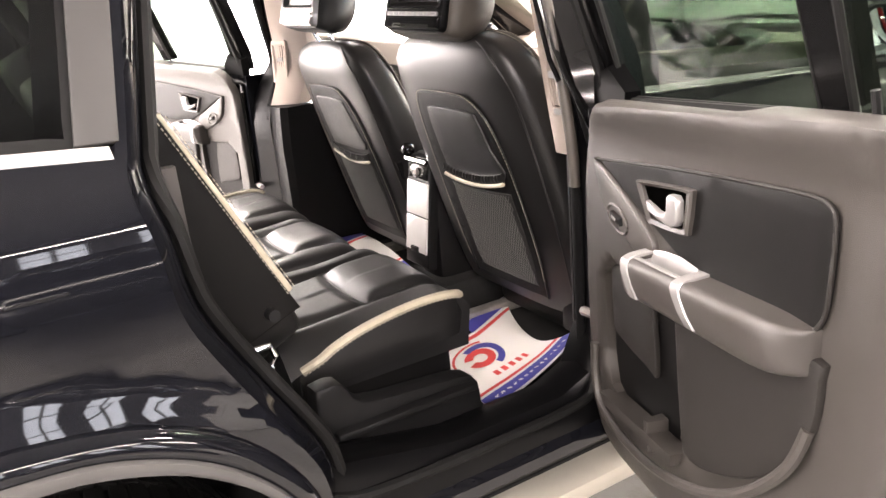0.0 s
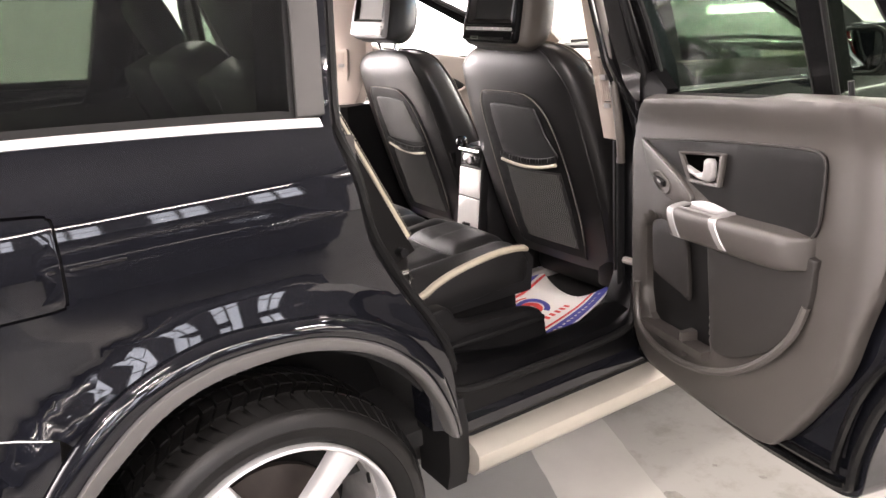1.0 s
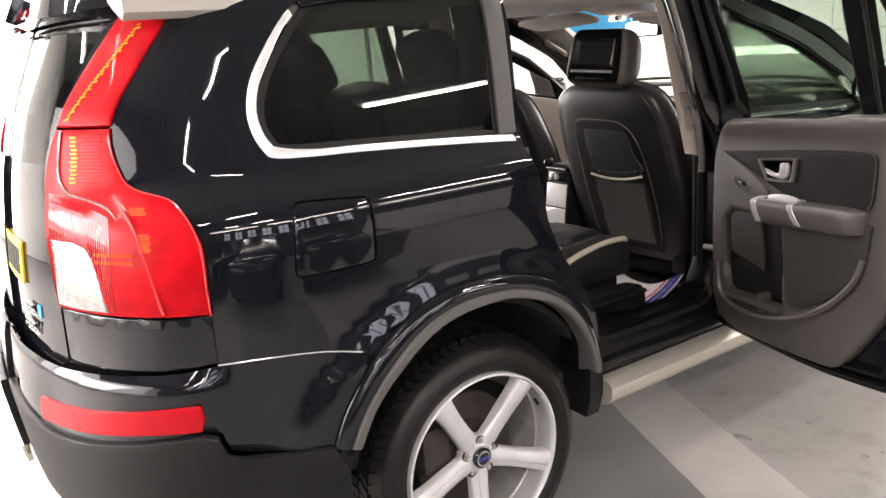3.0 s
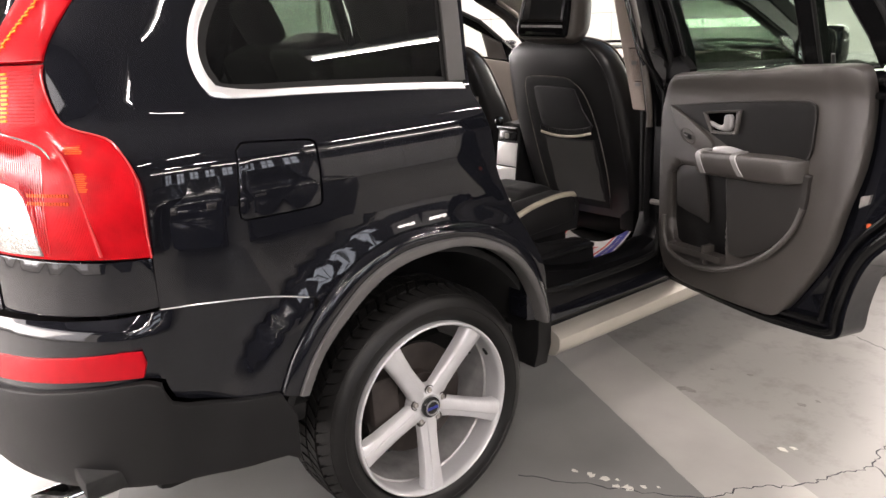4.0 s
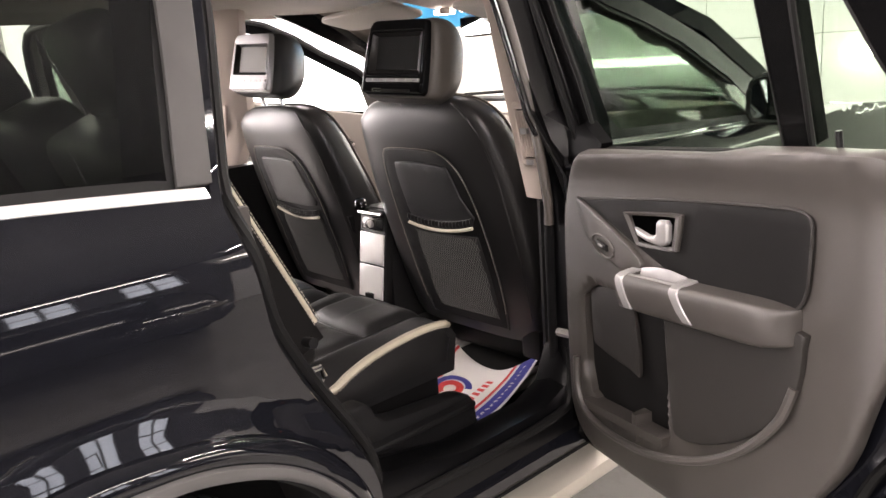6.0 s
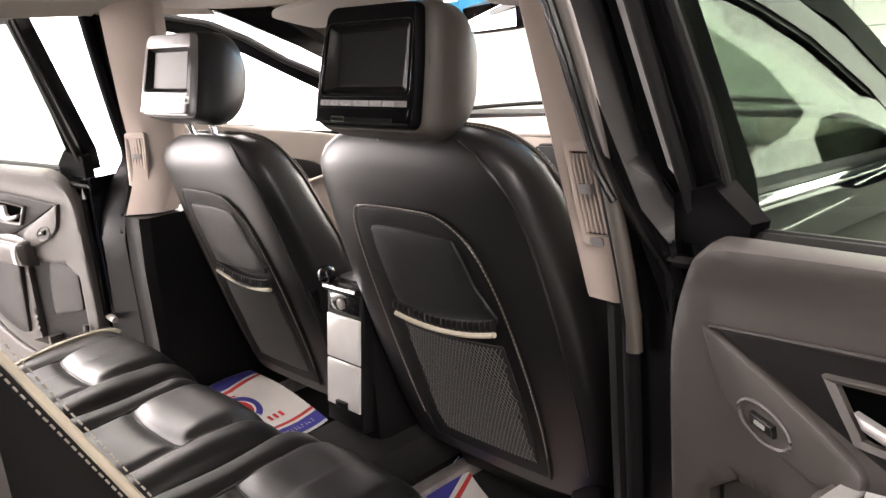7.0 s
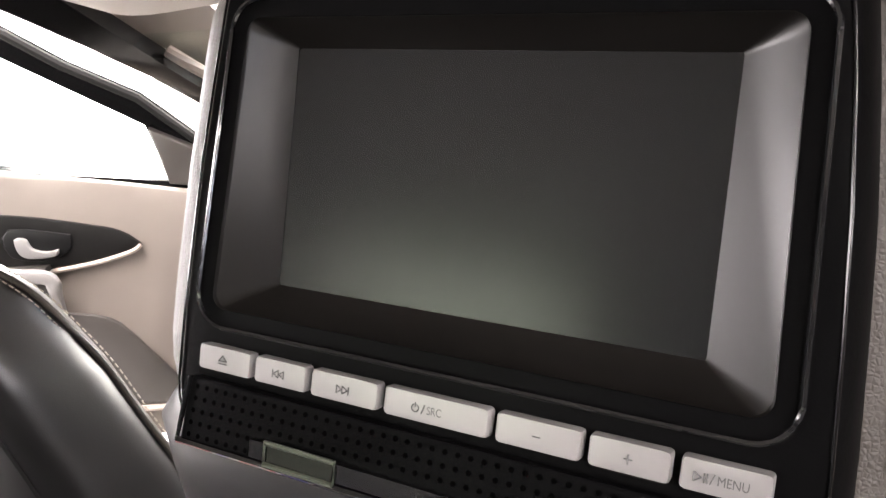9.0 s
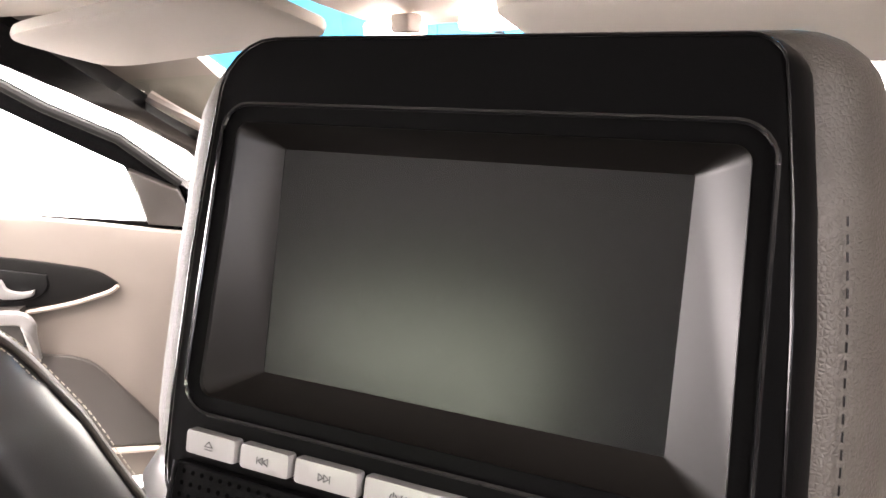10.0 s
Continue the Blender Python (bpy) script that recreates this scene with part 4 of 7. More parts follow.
for side in (1, -1):
    rear = [q for q in shaped(LAMP_REAR) if q[1] < 1.64]
    glass_edge = [(-.955, 1.60), (-1.03, 1.52), (-1.11, 1.42), (-1.17, 1.33), (-1.215, 1.27), (MID, 1.27), (MID, 1.60)]
    outline = [(q[0] - .005, q[1]) for q in rear] + [(-1.16, .93), (-1.15, .80), (-1.30, .74), (MID, .72), (MID, 1.27)] + list(reversed(glass_edge[:-2])) + [(MID, 1.60), (MID, 1.64)]
    skin(outline, flank(0, side), 0.012, (), 0.045, bm)
tailgate = part("tailgate", bm, PAINT, car, "glossy black tailgate")
bm = bmesh.new()
for side in (1, -1):
    skin(grown(glass_edge, .008), flank(-0.004, side), 0.005, (), 0.06, bm)
rg = part("rear_window", bm, GLASS_DARK, tailgate, "dark rear window")
rg.visible_shadow = False
bm = bmesh.new()
for k in range(2):
    for j in range(3 if k else 2):
        p = body(-1.33 - .035 * j, .885 - .05 * k, .004)
        q = body(-1.355 - .035 * j, .885 - .05 * k, .004)
        tube([p, q, q + Vector((0, -.002, .028)), p + Vector((0, -.002, .028))], .004, 6, bm, True)
part("badge", bm, CHROME, tailgate, "chrome badge bars")
part("badge_tile", skin([(-1.29, .885), (-1.315, .885), (-1.315, .918), (-1.29, .918)], flank(0.003), 0.004, (), 0.1), principled("blue_badge", (0.03, 0.3, 0.6), 0.3), tailgate, "small blue badge tile")
plate = part("number_plate", skin([(MID + .26, .955), (MID, .955), (MID, 1.065), (MID + .26, 1.065)], flank(0.008), 0.006, (), 0.1), principled("yellow_plate", (0.75, 0.55, 0.05), 0.35), tailgate, "yellow rear plate")
for k in range(6):
    part("plate_bar", skin([(MID + .23 - .036 * k, .975), (MID + .205 - .036 * k, .975), (MID + .205 - .036 * k, 1.045), (MID + .23 - .036 * k, 1.045)], flank(0.0095), 0.003, (), 0.1), BLACK, plate, smooth=False)
bm = bmesh.new()
for side in (1, -1):
    skin([(-.87, 1.645), (-.93, 1.625), (-1.1, 1.62), (MID, 1.62), (MID, 1.69), (-1.05, 1.69), (-.9, 1.67)], lambda s, z: flank(.05 * min(1, max(0, (-.85 - s) / .2)), side)(s, z), 0.03, (), 0.05, bm)
part("roof_spoiler", bm, PAINT, tailgate, "black roof spoiler")
part("high_stop_lamp", skin([(MID + .2, 1.635), (MID, 1.635), (MID, 1.655), (MID + .2, 1.655)], flank(.056), 0.01, (), 0.1), RED_DEEP, tailgate, "dark red high stop lamp")


def roof_z(x, y, lift=0.0):
    edge = 1.668 - 0.055 * (max(0.0, y - 1.0) / .45) ** 1.3
    crown = 0.075 * (1 - (x / .70) ** 2) * (1 - 0.25 * ((y - .3) / 1.2) ** 2)
    return edge + crown + lift


part("roof", skin([(-.66, -.66), (-.60, -.74), (.60, -.74), (.66, -.66), (.675, .3), (.668, 1.36), (.60, 1.47), (.35, 1.555), (0, 1.585), (-.35, 1.555), (-.60, 1.47), (-.668, 1.36), (-.675, .3)],
                  lambda x, y: Vector((x, y, roof_z(x, y))), 0.012, (), 0.09), PAINT, car, "glossy black roof")
for side in (1, -1):
    rings = [[Vector((side * x, y, z)) for x, z in ((.665, 1.655), (.69, 1.668), (.676, 1.69), (.655, 1.685))] for y in (-.7, -.3, .3, .9, 1.10)]
    part("roof_gutter", loft(rings), SATIN, car)
    part("roof_rail", tube(curve([(side * .625, -.62, 1.69), (side * .63, -.55, 1.735), (side * .64, .3, 1.75), (side * .63, .98, 1.735), (side * .625, 1.06, 1.68)], 5), .014, 8), SILVER, car, "silver roof rail")
lining = part("headliner", skin([(-.62, -.70), (.62, -.70), (.63, .3), (.62, 1.42), (.4, 1.52), (0, 1.57), (-.4, 1.52), (-.62, 1.42), (-.63, .3)], lambda x, y: Vector((x, y, roof_z(x, y, -.062) + (1.60 - roof_z(x, y, -.062)) * min(1, max(0, (y - .9) / .45)))), 0.01, (), 0.12), HEADLINER, car, "pale cloth headliner")
for side in (1, -1):
    rings = []
    for y in (-.72, -.3, .3, .9, 1.30, 1.44):
        drop = .012 * (max(0, y - 1.0) / .45) ** 1.3
        rings.append([Vector((side * x, y, z - drop)) for x, z in ((.66, 1.66), (.70, 1.635), (.70, 1.60), (.675, 1.585), (.60, 1.615), (.56, 1.635), (.60, 1.655))])
    part("roof_side_trim", loft(rings), HEADLINER, car)

# windscreen, bonnet, pillars in front


def wider(side, y):
    """The far pillar lining spreads into the roof corner."""
    return 1 + .25 * min(1, max(0, (1.78 - y) / .2)) if side < 0 else 1


def screen(u, v):
    """u across (-1..1), v from the scuttle (0) to the roof (1)."""
    w = .76 - .13 * v
    y0, y1 = 2.36, 1.585
    return Vector((w * u, y0 + (y1 - y0) * v - .14 * u * u, 1.195 + .425 * v - .015 * u * u * v))


ws = part("windscreen", skin([(-1, 0), (1, 0), (1, .72), (-1, .72)], screen, 0.005, (), 0.12), GLASS_CLEAR, car, "clear windscreen")
ws.visible_shadow = False
band = part("shade_band", skin([(-.70, .72), (1, .72), (1, 1), (-.70, 1)], screen, 0.005, (), 0.12), GLASS_BLUE, ws, "blue windscreen shade band")
band.visible_shadow = False
for side in (1, -1):
    part("wiper", tube(curve([(side * -.05, 2.36, 1.205), (side * .3, 2.29, 1.222), (side * .62, 2.20, 1.215)], 6), .008, 6), RUBBER, car)
    edge = [(.655, 1.44, 1.595), (.675, 1.51, 1.57), (.695, 1.57, 1.55), (.72, 1.70, 1.49), (.75, 1.82, 1.427), (.772, 1.90, 1.36), (.80, 2.04, 1.25), (.83, 2.16, 1.16)]
    if side > 0:
        edge = [(x, y, z - .055 * min(1, max(0, (2.04 - y) / .45))) for x, y, z in edge]
    part("pillar_lining", loft([[Vector((side * (x + dx), y + dy, z + dz)) for dx, dy, dz in ((.012, -.006, .0), (-.012, -.012, -.008), (-.06, .0, .012), (-.13 * wider(side, y), .035, .055), (-.12 * wider(side, y), .06, .06), (.01, .02, .02))] for x, y, z in edge]), BEIGE_DARK, car, "taupe windscreen pillar lining")
    part("grab_handle", tube(curve([(side * .655, 1.70, 1.465), (side * .625, 1.73, 1.435), (side * .63, 1.80, 1.40), (side * .67, 1.85, 1.385)], 5), .012, 8), BEIGE_DARK, car, "taupe grab handle")
    part("screen_pillar", loft([[Vector((side * (x + dx), y + dy, z + dz)) for dx, dy, dz in ((.016, .0, .004), (.045, .0, .01), (.04, .05, .05), (-.06, .075, .085), (-.085, .066, .066), (.014, .026, .026))] for x, y, z in edge]), PAINT, car, "black windscreen pillar")
    part("pillar_seal", tube([(side * (x + .02), y - .008, z - .006) for x, y, z in edge], .010, 8), RUBBER, car)
for side in (1, -1):
    rings = []
    for y, z in ((2.10, 1.20), (2.04, 1.262), (1.97, 1.31), (1.90, 1.355), (1.80, 1.405), (1.70, 1.450), (1.55, 1.508), (1.42, 1.552), (1.30, 1.592), (1.2, 1.625)):
        a, b = body(y, z + .004, -.012), screen(1, min(1, max(0, (z + .015 - 1.195) / .425)))
        ring = [a, a.lerp(b, .5) + Vector((.012, 0, .014)), b + Vector((0, 0, .004)), b + Vector((-.02, -.03, -.02)), a.lerp(b, .4) + Vector((-.03, -.02, -.035)), a + Vector((-.02, -.012, -.014))]
        rings.append([Vector((side * q.x, q.y, q.z)) for q in ring])
    part("pillar_skin", loft(rings), SATIN, car, "black windscreen pillar cover")
part("bonnet", skin([(-.78, 2.2), (.78, 2.2), (.80, 2.9), (.76, 3.35), (.62, 3.58), (-.62, 3.58), (-.76, 3.35), (-.80, 2.9)],
                    lambda x, y: Vector((x, y, 1.175 - .03 * (y - 2.2) - .10 * max(0, (y - 2.7) / .9) ** 2 - .05 * (x / .8) ** 2 + .012 * math.exp(-((abs(x) - .42) / .08) ** 2))), 0.012, (), 0.09), PAINT, car, "glossy black bonnet")
part("scuttle", box((-.76, 2.20, 1.05), (.76, 2.34, 1.198), .01), BLACK, car)
part("front_grille", box((-.36, 3.645, .66), (.36, 3.675, .90), .02), CHROME, car, "chrome grille")

part("underbody", box((-.70, -.72, .27), (.70, 2.35, .40), .03), RUBBER, car, "dark underbody")
part("exhaust_tip", tube([(.60, -.80, .315), (.60, -.90, .312), (.60, -.985, .308)], [.036, .038, .040], 20), CHROME, car, "bright exhaust tip")
# floor pan, inner sides, sills, bulkhead
part("floor_pan", box((-.82, -.9, .40), (.82, 2.25, .45), .01), CARPET, car, "black carpet")
part("tunnel", box((-.13, .2, .44), (.13, 2.2, .56), .04), CARPET, car)
part("bulkhead", box((-.80, 2.2, .40), (.80, 2.26, 1.10), .01), CARPET, car)
part("tail_floor", box((-.72, -.92, .58), (.72, .12, .64), .01), CARPET, car)
for side in (1, -1):
    rings = []
    for y in (.42, .46, .7, .95, 1.03, 1.075):
        up = {.42: .10, .46: .05, .7: 0, .95: .0, 1.03: .03, 1.075: .12}[y]
        rings.append([Vector((side * x, y, z + (up if i > 1 and i < 6 else 0))) for i, (x, z) in enumerate(((.80, .44), (.905, .50), (.90, .545), (.885, .575), (.84, .585), (.79, .565), (.775, .50), (.775, .44)))])
    part("sill_trim", loft(rings), PILLAR, car, "black plastic sill trim")
    part("sill_seal", tube(curve([body(.40, .62).lerp(Vector((.85, .40, .62)), .5) * 1.0, (.90, .44, .575), (.905, .55, .555), (.905, .95, .555), (.90, 1.03, .59), (.89, 1.05, .70)], 6) if side > 0 else curve([(-.90, .40, .62), (-.90, .44, .575), (-.905, .55, .555), (-.905, .95, .555), (-.90, 1.03, .59), (-.89, 1.05, .70)], 6), .011, 8), RUBBER, car, "black door seal")
    # inner side wall behind the door opening and luggage side
    rings = []
    for y, x in ((.30, .80), (.10, .80), (-.2, .78), (-.55, .74), (-.80, .66)):
        rings.append([Vector((side * x, y, z)) for z in (.815, .9, 1.18)] + [Vector((side * (x + .02), y, z)) for z in (1.18, .9, .815)])
    part("luggage_side", loft(rings), CARD, car)

# ---------------------------------------------------------------- wheels


def wheel(cy, side, turn):
    m = Matrix.Translation((side * .0, cy, .337)) @ Matrix.Diagonal((side, 1, 1, 1))
    W0, W1 = .672, .925
    prof = [(.245, W0 + .02), (.262, W0 + .004), (.30, W0 - .008), (.335, W0), (.350, W0 + .02)]
    prof += [(.345, W0 + .03), (.346, (W0 + W1) / 2), (.345, W1 - .03)]
    prof += [(.341, W1 - .018), (.334, W1 - .004), (.322, W1 + .006), (.31, W1 + .010), (.303, W1 + .0125), (.301, W1 + .0105), (.283, W1 + .009), (.281, W1 + .0075), (.272, W1 + .004), (.262, W1 - .006), (.258, W1 - .03)]
    bm = lathe(prof, 96)
    bm.transform(m)
    for v in bm.verts:
        v.co.z = max(v.co.z, .002)
    tyre = part("wheel", bm, TYRE, car, "black road tyre on a silver five-spoke alloy wheel")
    # tread: blocks in five rows, cut by slanting grooves
    bm = bmesh.new()
    rows = [(W0 + .004, W0 + .045, .338, .356, .010), (W0 + .053, W0 + .094, .357, .358, -.012), (W0 + .102, W0 + .150, .358, .358, .0), (W0 + .158, W0 + .199, .358, .357, .012), (W0 + .207, W1 - .006, .356, .337, -.010)]
    count = 66
    for i, (xa, xb, ra, rb, lean) in enumerate(rows):
        for k in range(count):
            a0 = 2 * math.pi * (k + .37 * i) / count
            a1 = a0 + 2 * math.pi / count * (.80 if k % 3 else .70)
            quad = []
            for x, r, d in ((xa, ra, -lean), (xb, rb, lean)):
                for a in (a0, a1):
                    for dr in (-.018, 0):
                        aa = a + d / .357
                        quad.append(bm.verts.new((x, (r + dr) * math.cos(aa), (r + dr) * math.sin(aa))))
            for f in ((1, 3, 7, 5), (0, 1, 5, 4), (2, 6, 7, 3), (0, 2, 3, 1), (4, 5, 7, 6)):
                bm.faces.new([quad[q] for q in f])
    bmesh.ops.recalc_face_normals(bm, faces=bm.faces)
    bm.transform(m)
    for v in bm.verts:
        v.co.z = max(v.co.z, .001)
    part("tread", bm, TYRE, tyre, "worn tread blocks", False)
    rim = [(.259, .90), (.261, .925), (.259, .934), (.254, .936), (.2495, .931), (.2475, .915), (.2465, .885), (.2462, .86), (.252, .86)]
    barrel = [(.2466, .862), (.241, .858), (.232, .80), (.226, .70), (.255, .69), (.258, .70), (.24, .72), (.25, .85)]
    bm = lathe(barrel + barrel[:1], 64)
    bm.transform(m)
    part("barrel", bm, DARK_ALLOY, tyre, "dull grey wheel barrel")
    bm = lathe(rim + rim[:1], 80)
    bm.transform(m)
    part("rim", bm, ALLOY, tyre, "silver alloy rim")
    for k in range(5):
        a = radians(turn + 72 * k)
        c, s = math.cos(a), math.sin(a)
        rings = []
        for r, hw, x0, x1 in ((.022, .030, .872, .897), (.045, .033, .872, .900), (.085, .029, .874, .905), (.14, .0275, .878, .914), (.19, .029, .885, .923), (.225, .032, .890, .928), (.2485, .036, .892, .930)):
            ring = []
            for t, x in ((-hw, x0), (-hw, x1 - .013), (-hw * .88, x1 - .008), (-hw * .30, x1 - .004), (-hw * .22, x1 + .0005), (hw * .10, x1 + .002), (hw * .62, x1), (hw * .85, x1 - .004), (hw, x1 - .012), (hw, x0)):
                ring.append(Vector((x, r * c - t * s, r * s + t * c)))
            rings.append(ring)
        bm = loft(rings)
        bm.transform(m)
        part("spoke", bm, ALLOY, tyre)
    hub_p = [(.0, .86), (.060, .86), (.066, .878), (.062, .890), (.050, .897), (.036, .902), (.033, .900), (.0, .900)]
    bm = lathe(hub_p, 40)
    bm.transform(m)
    part("hub", bm, ALLOY, tyre)
    bm = lathe([(.0, .90), (.030, .90), (.031, .909), (.027, .913), (.0, .914)], 32)
    bm.transform(m)
    part("centre_cap", bm, GLOSS_BLACK, tyre, "dark centre cap with a silver ring and blue bar")
    bm = tube([(.9145, .021 * math.cos(q), .021 * math.sin(q)) for q in (2 * math.pi * k / 28 for k in range(28))], .0022, 6, None, True)
    bm.transform(m)
    part("cap_ring", bm, SILVER, tyre)
    bm = box((.9135, -.019, -.0045), (.9160, .019, .0045), .001)
    bm.transform(m)
    part("cap_bar", bm, CAP_BLUE, tyre)
    for k in range(5):
        a = radians(turn + 36 + 72 * k)
        bm = lathe([(.0, .885), (.0085, .885), (.0085, .901), (.006, .904), (.0, .901)], 8)
        bm.transform(m @ Matrix.Translation((0, .050 * math.cos(a), .050 * math.sin(a))))
        part("wheel_bolt", bm, STEEL, tyre)
        # shallow dish round the bolt; the shade of its recess is put into its colour
        bm = lathe([(.0145, .8945), (.015, .8985), (.0128, .8995), (.0125, .892), (.0, .8915)], 20)
        bm.transform(m @ Matrix.Translation((0, .050 * math.cos(a), .050 * math.sin(a))))
        part("bolt_hole", bm, DARK_STEEL, tyre, "bolt recess with its shade painted dark")
    bm = lathe([(.0, .80), (.165, .80), (.168, .806), (.168, .822), (.09, .825), (.085, .85), (.0, .85)], 48)
    bm.transform(m)
    part("brake_disc", bm, DARK_STEEL, tyre, "grey steel brake disc")
    bm = lathe([(.0, .70), (.225, .70), (.225, .705), (.0, .71)], 40)
    bm.transform(m)
    part("wheel_well_disc", bm, RUBBER, tyre)
    bm = box((.80, -.17, -.02), (.87, -.08, .12), .01)
    bm.transform(m)
    part("caliper", bm, DARK_STEEL, tyre)
    bm = tube([(.905, .205, .115), (.930, .196, .110)], .004, 8)
    bm.transform(m)
    part("valve", bm, RUBBER, tyre)


wheel(0, 1, -22)
wheel(0, -1, 20)
wheel(2.857, 1, 12)
wheel(2.857, -1, 40)

# ---------------------------------------------------------------- door pillars and openings


for side in (1, -1):
    back = 0.0 if side > 0 else -.09        # the far pillar stands a little further back
    S = lambda x, y, z, back=back: Vector((side * x, y + back, z))
    # flange of the rear door opening
    cut = shaped(DOOR_CUT, 3)
    rings = []
    for s, z in cut:
        p = body(s, z)
        p = Vector((p.x - .004, p.y, p.z))
        k = 1 if z > .6 else .5
        rings.append([S(p.x, p.y - .004, z), S(p.x - .035, p.y + .022 * k, z - .004), S(p.x - .075, p.y + .034 * k, z - .006), S(p.x - .10, p.y + .03 * k, z), S(p.x - .11, p.y - .05, z), S(p.x - .03, p.y - .05, z)])
    part("door_opening_flange", loft(rings), PAINT, car, "glossy black door opening edge")
    part("opening_seal", tube([S(body(s, z).x - .082, s + .046, z - .004) for s, z in cut], .012, 8), RUBBER, car, "black rubber door seal")
    rings = []
    for s, z in [q for q in cut if q[1] > .70]:
        x = body(s, z).x - .10
        rings.append([S(x, s + .035, z), S(x - .01, s + .02, z), S(x - .03, s - .10, z), S(x - .01, s - .11, z)])
    part("rear_pillar_lining", loft(rings), SATIN, car)
    if side < 0:
        part("quarter_lining", skin([(.16, 1.12), (.30, 1.12), (.34, 1.62), (.20, 1.62)], flank(-.06, side), .012, (), .05), SATIN, car, "black quarter lining")
    bm = tube([S(.845, .335, .865), S(.845, .385, .865), S(.845, .392, .845), S(.845, .385, .828), S(.845, .345, .828)], .006, 8)
    part("door_striker", bm, CHROME, car, "bright steel door striker")
    # B pillar: lining, painted outside, seals; the far one leans back and is turned to the cabin
    turn = 0.0 if side > 0 else .6
    if side < 0:
        S = lambda x, y, z: Vector((-x, y + back + .035 - .24 * (max(z, 1.17) - 1.2) - .05 * min(1, max(0, (1.17 - z) / .15)), z))
    def bulge(z):
        return .022 * math.sin(math.pi * min(1, max(0, (z - 1.06) / .6)))

    def xo(z):
        return .809 - .285 * (z - 1.06) + bulge(z) if z > 1.06 else .809

    def yr(z):
        return 1.084 + .08 * max(0, z - 1.1)
    rings = []
    for z in (1.05, 1.12, 1.2, 1.35, 1.5, 1.60, 1.64):
        w = bulge(z) + (.086 + .02 * (z - 1.1) if z < 1.57 else .095 + .5 * (z - 1.57))
        rings.append([S(xo(z), yr(z), z), S(xo(z) - .015, yr(z) - .008, z), S(xo(z) - w + .02, yr(z) - .002 + turn * (w - .02), z), S(xo(z) - w, yr(z) + .02 + turn * w, z), S(xo(z) - w + .01, yr(z) + .12, z), S(xo(z), yr(z) + .12, z)])
    part("pillar_lining", loft(rings), BEIGE, car, "beige door pillar lining")
    deep = .05 if side > 0 else .115
    fl = lambda z: .10 + .40 * (max(0, 1.05 - z) / .6) ** 1.2
    rings = []
    for z in (.46, .55, .7, .8, .9, 1.046):
        rings.append([S(xo(z) + .004, yr(z) - .004, z), S(xo(z) - .015, yr(z) - .012, z), S(xo(z) - deep + .02, yr(z) - .004, z), S(xo(z) - deep, yr(z) + .02, z), S(xo(z) - deep + .02, yr(z) + .13 + fl(z), z), S(xo(z), yr(z) + .13 + fl(z), z)])
    part("lower_pillar_lining", loft(rings), BLACK, car, "black lower pillar lining")
    # air vent in the lining
    vo, vz = xo(1.205) - .030, 1.205
    tilt = -.275

    def vent(u, v, w):
        return S(vo + u + tilt * v, yr(vz + v) - .010 - w + turn * (.030 - u), vz + v)
    rings = [[vent(a, b, w) for a, b in rounded(.056, .150, .008, 3)] for w in (-.004, .004)] + [[vent(a, b, .006) for a, b in rounded(.050, .143, .006, 3)], [vent(a, b, .004) for a, b in rounded(.040, .118, .004, 3)], [vent(a, b, -.006) for a, b in rounded(.040, .118, .004, 3)]]
    vf = part("air_vent", loft(rings), BEIGE, car, "beige pillar air vent")
    part("vent_hole", loft([[vent(a, b, w) for a, b in rounded(.040, .116, .004, 3)] for w in (-.008, -.002)]), BLACK, vf)
    for k in range(5):
        u = -.016 + .008 * k
        part("vent_slat", loft([[vent(u - .0016, b, w), vent(u + .0016, b, w), vent(u + .0016, b, w + .006), vent(u - .0016, b, w + .006)] for b, w in ((-.055, -.003), (.055, -.003))]), BEIGE, vf, smooth=False)
    part("vent_tab", loft([[vent(-.01, b, w), vent(.01, b, w), vent(.01, b, w + .012), vent(-.01, b, w + .012)] for b, w in ((.0, -.001), (.014, -.001))]), SILVER, vf)
    part("vent_knob", loft([[vent(a, b - .066, w) for a, b in rounded(.022, .012, .004, 2)] for w in (.002, .009)]), SILVER, vf)
    rings = []
    # the far seals lie close behind the lining
    for z in (.46, .6, .7, .8, .9, .98, 1.05, 1.12, 1.2, 1.27, 1.34, 1.4, 1.47, 1.54, 1.6, 1.66):
        fwd = 0.0 if side > 0 else .06 * min(1, max(0, (z - 1.02) / .2))
        a = body(1.08, z).x
        rings.append([S(a - .03, 1.028 + fwd, z), S(a - .065, 1.05 + fwd, z), S(xo(z) + .0, 1.075 + fwd / 2, z), S(xo(z) + .01, 1.20, z), S(a - .04, 1.20, z), S(a - .024, 1.115, z)])
    part("door_pillar", loft(rings), PILLAR, car, "glossy black door pillar")
    part("pillar_seal", tube([S(xo(z) + .018, 1.066 + fwd / 3, z) for z in (.56, .7, .8, .9, 1.0, 1.05, 1.1, 1.16, 1.22, 1.28, 1.34, 1.4, 1.46, 1.53, 1.6, 1.64)], .014, 10), SEAL, car, "black rubber door seal")
    part("seal_lip", tube([S(xo(z) + .036, 1.044 + fwd, z) for z in (1.0, 1.05, 1.1, 1.15, 1.2, 1.25, 1.3, 1.35, 1.4, 1.45, 1.5, 1.55, 1.6)], .0115, 10), SEAL_LIP, car, "grey-brown seal lip")
